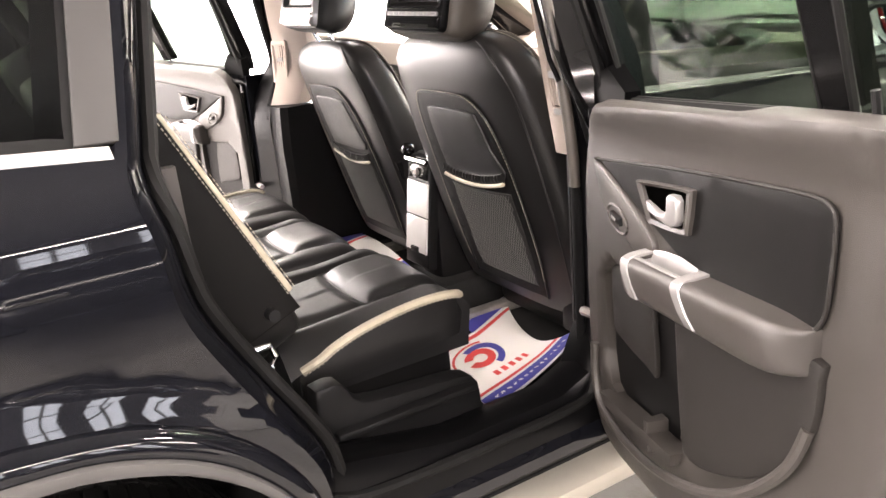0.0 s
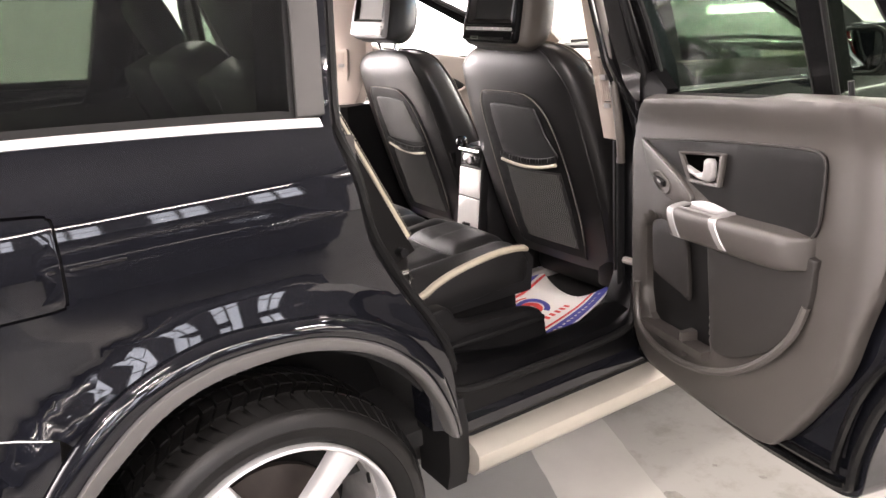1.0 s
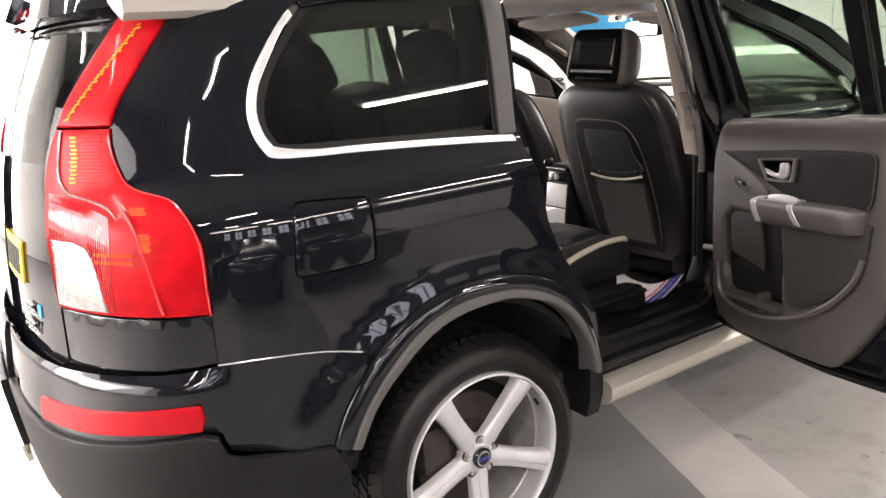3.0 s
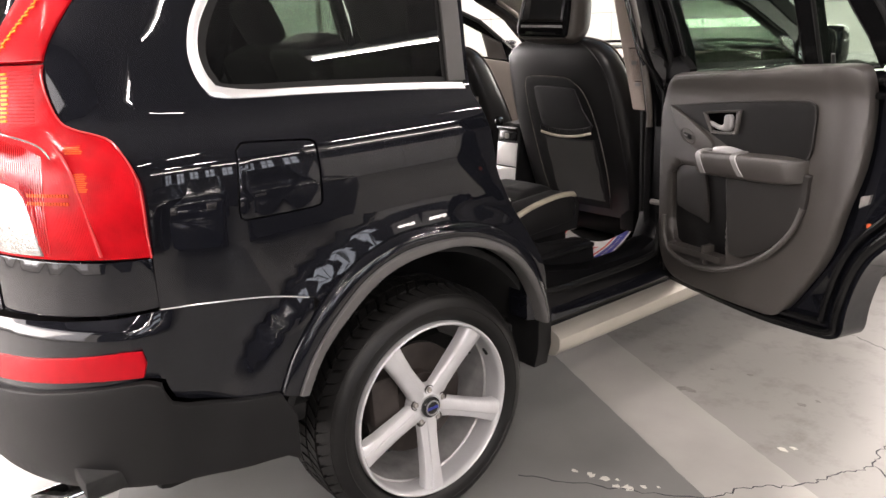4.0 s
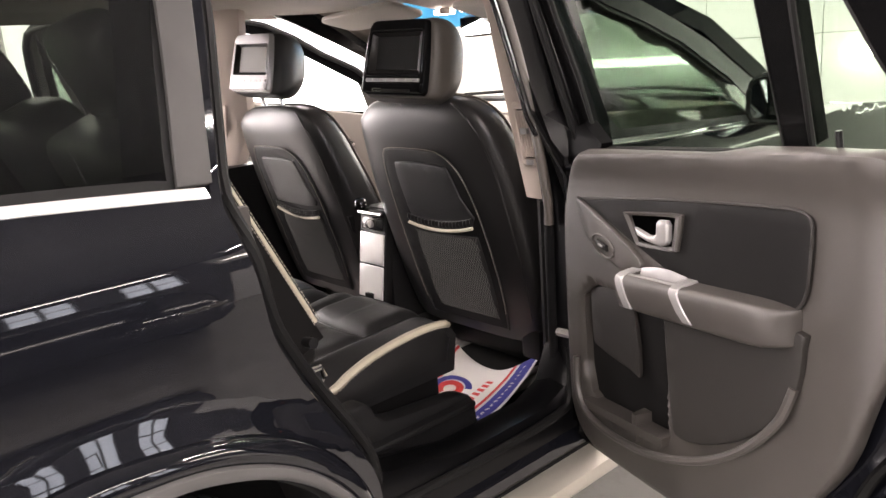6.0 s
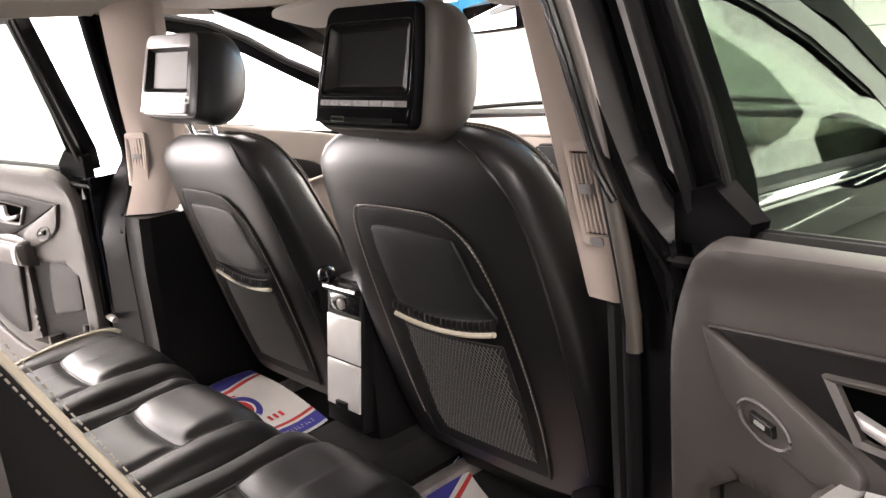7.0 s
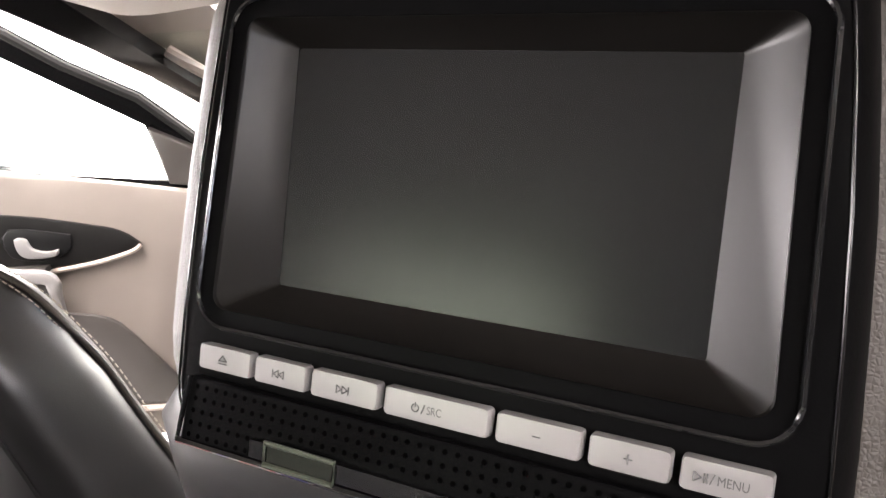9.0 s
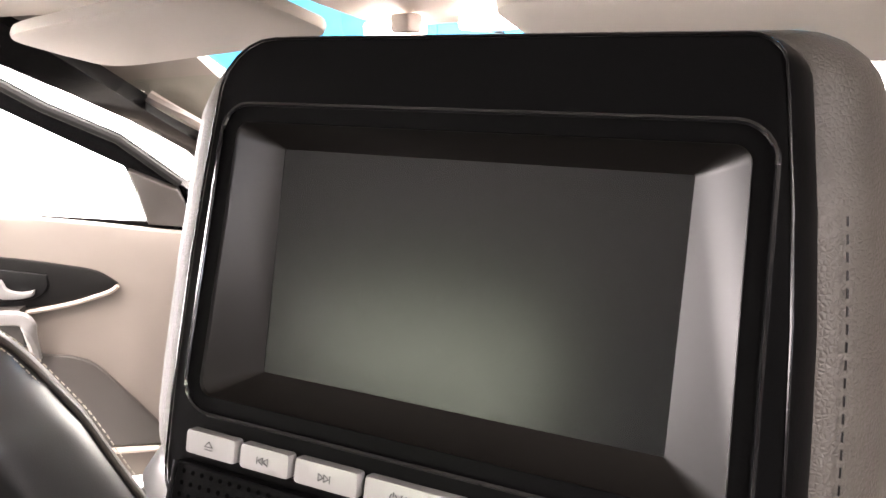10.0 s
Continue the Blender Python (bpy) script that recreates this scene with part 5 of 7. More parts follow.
    part("pillar_edge_strip", tube([S(body(1.0, z).x - .04, 1.024 + fwd, z) for z in (1.21, 1.25, 1.3, 1.35, 1.4, 1.45, 1.5, 1.56, 1.62)], .005, 6), SATIN, car, "thin glossy pillar edge")
    if side < 0:
        continue
    # front door card and its parts inside the car

    def inner(y, z, w=0.0):
        return S(.845 - .02 * abs(z - .9) - w - .03 * max(0, z - 1.1), y, z)
    fc = part("front_door_card", skin([(1.15, .93), (1.5, .93), (1.7, .88), (1.95, .78), (2.10, .76), (2.12, .9), (2.05, 1.185), (1.6, 1.215), (1.15, 1.245)], lambda y, z: inner(y, z), -.02 * side, (), .05, None, 0), BEIGE_DARK, car, "taupe front door card")
    part("lower_card", skin([(1.15, .50), (2.08, .50), (2.10, .755), (1.95, .775), (1.7, .875), (1.5, .925), (1.15, .925)], lambda y, z: inner(y, z, .004), -.02 * side, (), .05), CARD, fc)
    part("card_insert", skin(shaped([(1.16, 1.19), (1.45, 1.175), (1.62, 1.15), (1.70, 1.105), (1.69, 1.085), (1.60, 1.075), (1.45, 1.085), (1.16, 1.10), (1.16, 1.19)], 3)[:-1], lambda y, z: inner(y, z, .006), -.008 * side, (), .03), CARD_INSERT, fc, "black door card insert")
    bz = [(1.46, 1.165), (1.565, 1.15), (1.56, 1.105), (1.49, 1.10)]
    part("lever_bezel", skin(bz, lambda y, z: inner(y, z, .011), -.006 * side, (), .03), BLACK, fc)
    part("inner_lever", tube(curve([inner(1.475, 1.15, .018), inner(1.48, 1.12, .024), inner(1.52, 1.115, .024), inner(1.55, 1.122, .024)], 4), .0085, 8), SILVER, fc, "silver inner door lever")
    part("pull_bracket", tube(curve([inner(1.40, 1.072, .05), inner(1.50, 1.068, .055), inner(1.535, 1.045, .05), inner(1.54, .99, .03)], 5), .013, 8, None, False, 1.4), SILVER, fc, "silver pull handle")
    part("armrest", loft([[inner(y, 1.055 - .05 * (y - 1.16), 0), inner(y, 1.06 - .05 * (y - 1.16), .06), inner(y, 1.02 - .05 * (y - 1.16), .07), inner(y, .97, .02), inner(y, .96, 0)] for y in (1.16, 1.3, 1.45, 1.52)]), CARD, fc)

# ---------------------------------------------------------------- open rear doors
TRIM = [(0.0, .60), (-.006, .78), (-.006, 1.0), (.004, 1.08), (.03, 1.14), (.07, 1.175), (.12, 1.19), (.40, 1.213), (.70, 1.237), (.76, 1.238), (.79, 1.222), (.795, 1.18), (.792, 1.03), (.765, .91), (.70, .745), (.62, .615), (.56, .54), (.52, .516), (.45, .508), (.30, .50), (.12, .50), (.05, .52), (.015, .56)]
SHELL = [(-.03, .60), (-.02, .50), (.02, .472), (.30, .468), (.46, .472), (.56, .482), (.66, .494), (.71, .504), (.742, .53), (.752, .60), (.777, .69), (.81, .755), (.85, .80), (.895, .845), (.918, .885), (.918, .93), (.905, 1.03), (.888, 1.12), (.868, 1.19), (.850, 1.225), (.40, 1.192), (-.01, 1.162), (-.035, 1.10)]


def rear_door(side):
    P0, d, n = Vector((side * .925, 1.006 if side > 0 else .895, 0)), Vector((side * .96, -.28, 0)), Vector((side * -.28, -.96, 0))

    def at(u, z, w=0.0):
        return P0 + d * u + n * (w + .34 * max(0, z - 1.22)) + Vector((0, 0, z))
    door = thing("open_rear_door", "black rear car door standing open, dark grey leather-grained card", "car door", "rear doors")

    def sheet(loop, w, thick, holes=(), step=.04, fn=None, edge=0.0):
        return skin(loop, fn or (lambda u, z: at(u, z, w)), thick * side, holes, step, None, edge * side)

    # at() runs u away from the hinge: du x dz points to the cabin on one side and away on the other
    shell = part("door_shell", sheet(shaped(SHELL + SHELL[:1], 3)[:-1], -.035, .085, (), .05), PAINT, door, "glossy black painted door shell")
    part("edge_seal", tube([at(u, z, -.028) for u, z in grown(shaped(SHELL + SHELL[:1], 3)[:-1], -.022) if not (z > 1.17 and u < .84)], .011, 8), SATIN, shell, "black rubber door seal")
    part("second_seal", tube([at(u, z, -.018) for u, z in grown(shaped(SHELL + SHELL[:1], 3)[:-1], -.055) if u > .45 and z < 1.2], .009, 8), SATIN, shell)
    # window frame
    top = 1.64
    outer = [(-.022, 1.18), (.40, 1.21), (.86, 1.245), (.832, 1.37), (.78, 1.478), (.73, 1.56), (.67, 1.615), (.60, top), (.01, top), (-.03, top - .02)]
    g1 = [(.052, 1.184), (.533, 1.215), (.538, 1.49), (.545, 1.598), (.02, 1.598), (.024, 1.46), (.036, 1.34)]
    g2 = [(.583, 1.218), (.764, 1.23), (.745, 1.30), (.712, 1.365), (.662, 1.485), (.63, 1.56), (.605, 1.598), (.598, 1.49)]
    wf = part("window_frame", sheet(outer, -.055, .04, [g1, g2], .045), SATIN, door, "satin black window frame")
    for loop in (g1, g2):
        p = part("pane", sheet(grown(loop, .008), -.072, .004, (), .1), GLASS_GREEN, wf, "green tinted glass")
        p.visible_shadow = False
        part("glass_rubber", tube([at(u, z, -.060) for u, z in loop], .006, 6, None, True), RUBBER, wf)
    part("frame_seal", tube([at(u, z, -.045) for u, z in ((.83, 1.25), (.81, 1.35), (.757, 1.472), (.707, 1.555), (.65, 1.605), (.58, 1.622), (.02, 1.622), (-.018, 1.6), (-.006, 1.2))], .010, 8), RUBBER, wf)
    part("belt_strip", tube([at(.03, 1.178, -.052), at(.40, 1.203, -.052), at(.74, 1.226, -.052)], .008, 6), RUBBER, wf)
    part("hinge_filler", sheet([(-.03, 1.08), (.06, 1.08), (.09, 1.20), (.04, 1.24), (-.03, 1.22)], -.035, .03, (), .05), MONITOR, wf)
    part("lock_pin", tube([at(.668, 1.235, -.012), at(.668, 1.262, -.016)], .005, 8), BLACK, wf)

    # inner card, gently domed, upper roll standing proud
    def card(u, z):
        roll = .022 * math.exp(-((z - 1.19 - .05 * u) / .045) ** 2)
        rim = .012 * math.exp(-((u - .735) / .05) ** 2) * min(1, max(0, (z - .62) / .15))
        return at(u, z, .004 + roll + rim)
    trim_loop = shaped(TRIM + TRIM[:1], 3)[:-1]
    pocket = [(.055, .865), (.06, .70), (.075, .64), (.13, .608), (.22, .612), (.325, .64), (.318, .885), (.27, .905), (.10, .90)]
    dc = part("door_card", sheet(trim_loop, 0, .035, [pocket], .018, card, .010), CARD, door, "dark grey leather-grained door card")
    # recessed map pocket; its depth shade is put into the black sheet
    rings = [[at(u, z, w) for u, z in pocket] for w in (.0, -.012)] + [[at(u * .96 + .008, z * .97 + .02, -.026) for u, z in pocket]]
    part("map_pocket", sheet(pocket, -.024, .01, (), .06), CARD_INSERT, dc, "open map pocket with its shade painted black")
    part("pocket_lip", tube(curve([at(.045, .72, .014), at(.052, .65, .018), at(.085, .606, .022), (at(.17, .588, .026)), at(.30, .600, .03), at(.43, .645, .03), at(.53, .71, .028), at(.60, .79, .02), at(.625, .86, .012)], 6), .0085, 8), CARD, dc, "rolled pocket edge")
    part("pocket_floor", loft([[at(u, .625 + .05 * u, w) for w in (-.02, .02)] + [at(u, .605 + .05 * u, w) for w in (.02, -.02)] for u in (.07, .2, .33)]), CARD, dc)
    part("pocket_divider", loft([[at(.235, z, -.02), at(.24, z, .018), at(.252, z, .018), at(.258, z, -.02)] for z in (.60, .66)]), CARD, dc)
    back_pan = [(.072, .885), (.076, .775), (.10, .752), (.20, .735), (.232, .74), (.205, .895), (.11, .897)]
    part("pocket_panel", sheet(shaped(back_pan + back_pan[:1], 3)[:-1], -.010, .010, (), .03, None, .004), CARD_DARK, dc, "padded pocket panel")
    # raised lower panel behind the pocket
    low = [(.328, .905), (.350, .70), (.366, .662), (.43, .672), (.53, .728), (.60, .80), (.632, .86), (.64, .93), (.63, .955), (.48, .93)]
    part("lower_panel", sheet(shaped(low + low[:1], 3)[:-1], .016, .02, (), .03, None, .006), CARD_DARK, dc, "smooth raised lower card panel")
    left = [(.165, .905), (.17, .70), (.215, .655), (.245, .66), (.235, .90)]
    # black upper insert with its leaf shape
    ins = [(.074, 1.088), (.20, 1.104), (.35, 1.121), (.50, 1.135), (.60, 1.142), (.632, 1.138), (.643, 1.120), (.642, 1.06), (.636, 1.01), (.62, .985), (.59, .978), (.45, .978), (.36, .98), (.29, 1.003), (.20, 1.037), (.12, 1.07)]
    insert = part("upper_insert", sheet(shaped(ins + ins[:1], 3)[:-1], .0105, .012, (), .025, None, .004), CARD_INSERT, dc, "black leather upper insert")
    part("insert_edge", tube([at(u, z, .0105) for u, z in shaped(ins[:10], 4)], .0030, 6), CARD_DARK, insert)
    # switch pod
    pod = [(.062, 1.090), (.078, 1.086), (.12, 1.066), (.20, 1.03), (.262, .995), (.262, .968), (.225, .955), (.16, .975), (.10, 1.008), (.080, 1.04)]
    sp = part("switch_pod", sheet(shaped(pod + pod[:1], 3)[:-1], .016, .02, (), .02, None, .005), CARD, door, "smooth switch pod")
    oval = [(.155 + .034 * math.cos(a) * .98 + .006 * math.sin(a), 1.0 + .019 * math.sin(a) - .012 * math.cos(a)) for a in (2 * math.pi * k / 20 for k in range(20))]
    part("switch_bezel", tube([at(u, z, .0165) for u, z in oval], .003, 6, None, True), CARD, sp)
    part("window_switch", sheet([(.14, 1.012), (.17, 1.005), (.172, .992), (.142, .998)], .025, .012, (), .05, None, .003), BLACK, sp)
    part("switch_mark", sheet([(.15, 1.007), (.163, 1.004), (.163, 1.000), (.15, 1.003)], .0262, .002, (), .05), SILVER, sp)
    # lever in its bezel
    bez = [(.222, 1.082), (.30, 1.092), (.375, 1.10), (.381, 1.09), (.372, 1.04), (.36, 1.028), (.268, 1.022), (.255, 1.03)]
    rings = [[at(.30 + (u - .30) * k, 1.062 + (z - 1.062) * k, w) for u, z in shaped(bez + bez[:1], 3)[:-1]] for k, w in ((1.0, .008), (1.0, .017), (.95, .020), (.80, .017), (.76, -.002))]
    bezel = part("lever_bezel", loft(rings, True, False), CARD, door, "grey lever surround")
    part("lever_recess", sheet([(.30 + (u - .30) * .8, 1.062 + (z - 1.062) * .8) for u, z in bez], .0115, .006, (), .05), HOLE, bezel)
    lev = [(.262, 1.050), (.275, 1.047), (.300, 1.041), (.318, 1.043), (.324, 1.050), (.325, 1.070), (.330, 1.075), (.350, 1.077), (.357, 1.070), (.357, 1.042), (.350, 1.031), (.335, 1.026), (.300, 1.029), (.272, 1.036)]
    lev = [(u - .002, z + .008) for u, z in lev]
    part("inner_lever", sheet(lev, .026, .012, (), .02, None, .005), SILVER, bezel, "silver inner door lever")
    # armrest with two silver brackets and the pull cup between them
    def arm_top(u):
        return 0.957 + .066 * (u - .244)
    arm = []
    for u in (.236, .244, .2705, .2710, .30, .35, .3935, .3940, .46, .52, .555, .58, .597, .609, .618, .624, .628):
        zt = arm_top(u)
        k = float(np.interp(u, (.236, .244, .54, .58, .597, .609, .618, .624, .628), (.80, 1.0, 1.0, .96, .86, .72, .54, .32, .10)))
        kk = float(np.interp(u, (.57, .628), (1, .80)))
        dip = .052 if .2708 < u < .3938 else 0.0
        prof = ((.016 - dip, 0), (.014 - dip, .012), (.012 - dip, .034), (.0125, .042), (.0118, .050), (.009, .0555), (.003, .0585), (-.008, .0590), (-.030, .0565), (-.048, .0515), (-.056, .047), (-.061, .038), (-.064, 0))
        arm.append([at(u, zt - .015 + (z + .015) * kk, w * k) for z, w in prof])
    ar = part("armrest", loft(arm), CARD, door, "dark grey padded armrest")
    for u0, u1, low, slant in ((.246, .268, -.052, .016), (.394, .416, -.048, .030)):
        rings = []
        for q, u in enumerate((u0, u0 + .0015, u1 - .0015, u1)):
            k = .0005 if q in (0, 3) else .0025
            face = lambda z, w: at(u + slant * max(0, -z) / .05, arm_top(u) + z, w)
            rings.append([face(.018, .010), face(.0150 + k, .03), face(.0122 + k, .048), face(.009 + .5 * k, .0557 + k), face(.003, .0588 + k), face(-.008, .0592 + k), face(-.030, .0568 + k), face(low, .0512 + k), face(low, .046), face(-.030, .051), face(0, .052), face(.006, .044), face(.010, .010)])
        part("bracket", loft(rings), SILVER, ar, "satin silver bracket")
    cup = []
    for u in (.2712, .275, .31, .35, .389, .3936):
        zt = arm_top(u)
        deep = -.028 if .276 < u < .388 else .008
        rim = .018 + .008 * math.sin(math.pi * (u - .2712) / .1224)
        cup.append([at(u, zt + rim, .0115), at(u, zt + rim + .002, .0135), at(u, zt + rim - .004, .016), at(u, zt + deep, .019), at(u, zt + deep, .031), at(u, zt + .0135, .040), at(u, zt + .0142, .046), at(u, zt + .0125, .048), at(u, zt - .032, .033), at(u, zt - .032, .009)])
    part("pull_cup", loft(cup), SILVER, ar, "satin silver pull cup")
    # latch, speaker slit, child-lock mark
    part("door_latch", sheet([(.765, .885), (.79, .90), (.795, .925), (.768, .915)], -.026, .02, (), .05), STEEL, shell, "steel door latch")
    part("child_lock", lathe([(.0, 0), (.008, 0), (.008, .004), (.0, .004)], 14, Matrix.Translation(at(.80, .845, -.030)) @ Matrix.Rotation(radians(106 if side > 0 else 74) * -1, 4, "Z")), principled("orange_mark", (0.7, 0.12, 0.04), 0.4), shell)
    part("lock_label", sheet([(.835, .835), (.865, .845), (.862, .885), (.832, .875)], -.031, .004, (), .05), SATIN, shell)
    part("check_strap", tube([P0 + Vector((side * -.06, .03, .74)), at(.05, .74, -.05)], .010, 6), STEEL, shell)
    return door


rear_door(1)
rear_door(-1)


def open_front_door():
    """The far front door, standing open, seen from inside the car."""
    a = radians(50)
    P0, d, n = Vector((-.84, 2.05, 0)), Vector((-math.sin(a), -math.cos(a), 0)), Vector((math.cos(a), -math.sin(a), 0))

    def at(u, z, w=0.0):
        return P0 + d * u + n * (w + .34 * max(0, z - 1.2)) + Vector((0, 0, z))

    def sheet(loop, w, thick, holes=(), step=.05, edge=0.0):
        return skin(loop, lambda u, z: at(u, z, w), -thick, holes, step, None, -edge)
    door = thing("open_front_door", "black front car door standing open, taupe card", "car door")
    part("door_shell", sheet([(-.05, .50), (.95, .48), (1.02, .60), (1.03, 1.19), (.5, 1.165), (-.05, 1.10)], -.04, .08), PAINT, door, "glossy black door shell")
    outer = [(-.03, 1.10), (.125, 1.25), (.246, 1.365), (.393, 1.445), (.515, 1.53), (.64, 1.595), (.78, 1.63), (1.0, 1.64), (1.03, 1.62), (1.03, 1.19), (.5, 1.175)]
    g = [(.215, 1.16), (.60, 1.205), (.985, 1.225), (.985, 1.585), (.80, 1.58), (.66, 1.545), (.53, 1.475), (.40, 1.395), (.245, 1.30)]
    wf = part("window_frame", sheet(outer, -.05, .035, [g]), SATIN, door, "satin black window frame")
    p = part("pane", sheet(grown(g, .008), -.066, .004), GLASS_CLEAR, wf)
    p.visible_shadow = False
    part("mirror_sail", sheet([(.10, 1.14), (.21, 1.155), (.235, 1.29), (.13, 1.235)], -.03, .02, (), .05, .004), CARD, wf)
    part("frame_seal", tube([at(u, z, -.045) for u, z in outer[1:9]], .011, 8), RUBBER, wf)
    card = [(.02, .52), (.90, .50), (.98, .56), (1.0, 1.21), (.60, 1.205), (.21, 1.148), (.06, 1.10), (.0, .9)]
    dc = part("door_card", sheet(shaped(card + card[:1], 3)[:-1], .0, .03, (), .04, .006), BEIGE_DARK, door, "taupe front door card")
    low = [(.56, .875), (.492, .861), (.385, .837), (.318, .769), (.21, .62), (.24, .60), (.42, .607), (.85, .60), (.86, .87)]
    part("lower_panel", sheet(shaped(low + low[:1], 3)[:-1], .012, .014, (), .04, .004), CARD, dc, "dark lower card panel")
    ins = [(.286, 1.022), (.33, 1.055), (.40, 1.075), (.571, 1.108), (.80, 1.125), (.86, 1.11), (.85, .99), (.70, .99), (.588, .985), (.493, .978), (.393, .988), (.31, 1.008)]
    part("upper_insert", sheet(shaped(ins + ins[:1], 3)[:-1], .010, .012, (), .03, .003), CARD_INSERT, dc, "black door card insert")
    part("insert_lip", tube([at(u, z, .012) for u, z in shaped([(.286, 1.018), (.31, 1.003), (.393, .982), (.493, .968), (.56, .962)], 4)], .006, 6), BEIGE, dc)
    bez = [(.442, 1.056), (.58, 1.076), (.585, 1.01), (.50, .996), (.447, 1.02)]
    lb = part("lever_bezel", sheet(shaped(bez + bez[:1], 3)[:-1], .016, .008, (), .03, .003), BLACK, door, "dark lever surround")
    lev = [(.47, 1.024), (.50, 1.02), (.53, 1.03), (.54, 1.052), (.565, 1.054), (.56, 1.02), (.54, 1.006), (.50, 1.005), (.475, 1.01)]
    part("inner_lever", sheet(shaped(lev + lev[:1], 3)[:-1], .03, .012, (), .02, .004), SILVER, lb, "silver inner door lever")
    part("pull_bracket", tube(curve([at(.64, .985, .05), at(.56, .972, .055), at(.492, .962, .055), at(.482, .92, .052), at(.49, .855, .02)], 6), .013, 8, None, False, 1.4), SILVER, door, "silver pull handle")
    part("armrest", loft([[at(u, .985, .0), at(u, .985, .045), at(u, .96, .055), at(u, .90, .05), at(u, .88, .0)] for u in (.50, .56, .75, .85)]), CARD, door, "dark padded armrest")
    part("card_foot", tube([at(.21, .588, .012), at(.42, .596, .014), at(.80, .59, .014)], .008, 6), BEIGE, dc)
    return door


open_front_door()

# ---------------------------------------------------------------- seats


def power(v, e):
    return math.copysign(abs(v) ** e, v)


def cushion(size, e1=.3, e2=.3, seg=28, shape=None, m=None):
    """A padded block: a superellipsoid of the given half sizes, reshaped by shape(v) and moved by m."""
    rings = []
    for j in range(1, seg // 2):
        b = -math.pi / 2 + math.pi * j / (seg // 2)
        rings.append([Vector((size[0] * power(math.cos(b), e1) * power(math.cos(a), e2), size[1] * power(math.cos(b), e1) * power(math.sin(a), e2), size[2] * power(math.sin(b), e1))) for a in (2 * math.pi * k / seg for k in range(seg))])
    bm = loft(rings)
    if shape:
        for v in bm.verts:
            v.co = shape(v.co.copy())
    if m:
        bm.transform(m)
    return bm


def stitches(points, bm, length=.006, gap=.003, r=.0009):
    """Short raised threads along a line."""
    p = [Vector(q) for q in points]
    lens = [(b - a).length for a, b in zip(p, p[1:])]
    total, s = sum(lens), 0.0

    def where(t):
        for a, b, l in zip(p, p[1:], lens):
            if t <= l:
                return a.lerp(b, t / l if l else 0)
            t -= l
        return p[-1]
    while s < total - length:
        tube([where(s), where(s + length / 2), where(s + length)], r, 5, bm)
        s += length + gap
    return bm


def back_y(z):
    return 1.10 - .28 * (z - .93)


BACK = [(.598, .215, .12), (.625, .24, .145), (.70, .258, .155), (.82, .266, .155), (.95, .268, .15), (1.05, .262, .14), (1.13, .250, .13), (1.19, .240, .125), (1.235, .228, .112), (1.265, .207, .096), (1.285, .178, .074), (1.297, .135, .048), (1.302, .07, .02)]


BACK = [(z, hw + .027 * min(1, (1.31 - z) / .06), dp) for z, hw, dp in BACK]


def roll_over(z):
    """The rear face rolls forward over the top of the backrest."""
    return .045 * (max(0.0, z - 1.205) / .097) ** 2.4


SQUARE = .56            # how square the backrest is in section


def seat_ring(z, hw, dp, cx, n=56, e=SQUARE):
    y = back_y(z) + roll_over(z) + dp / 2
    out = []
    for k in range(n):
        a = 2 * math.pi * k / n
        px, py = power(math.cos(a), e), power(math.sin(a), e)
        wing = 1 + .075 * min(1, max(0, (1.30 - z) / .2)) * (py + 1) / 2
        out.append(Vector((cx + hw * px * wing, y + dp / 2 * py + (.035 if py > 0 else 0) * py, z)))
    return out


def rear_face(cx, lift=0.0):
    """A place on the seat back's rear face: u across from the middle, z the height."""
    def place(u, z):
        zs = [q[0] for q in BACK]
        hw, dp = float(np.interp(z, zs, [q[1] for q in BACK])), float(np.interp(z, zs, [q[2] for q in BACK]))
        u += .016 * min(1, hw / .27) ** 3 if cx > 0 else 0
        k = min(.999, abs(u) / hw)
        py = (1 - k ** (2 / SQUARE)) ** (SQUARE / 2)
        return Vector((cx + u, back_y(z) + roll_over(z) + dp / 2 - dp / 2 * py - lift, z))
    return place


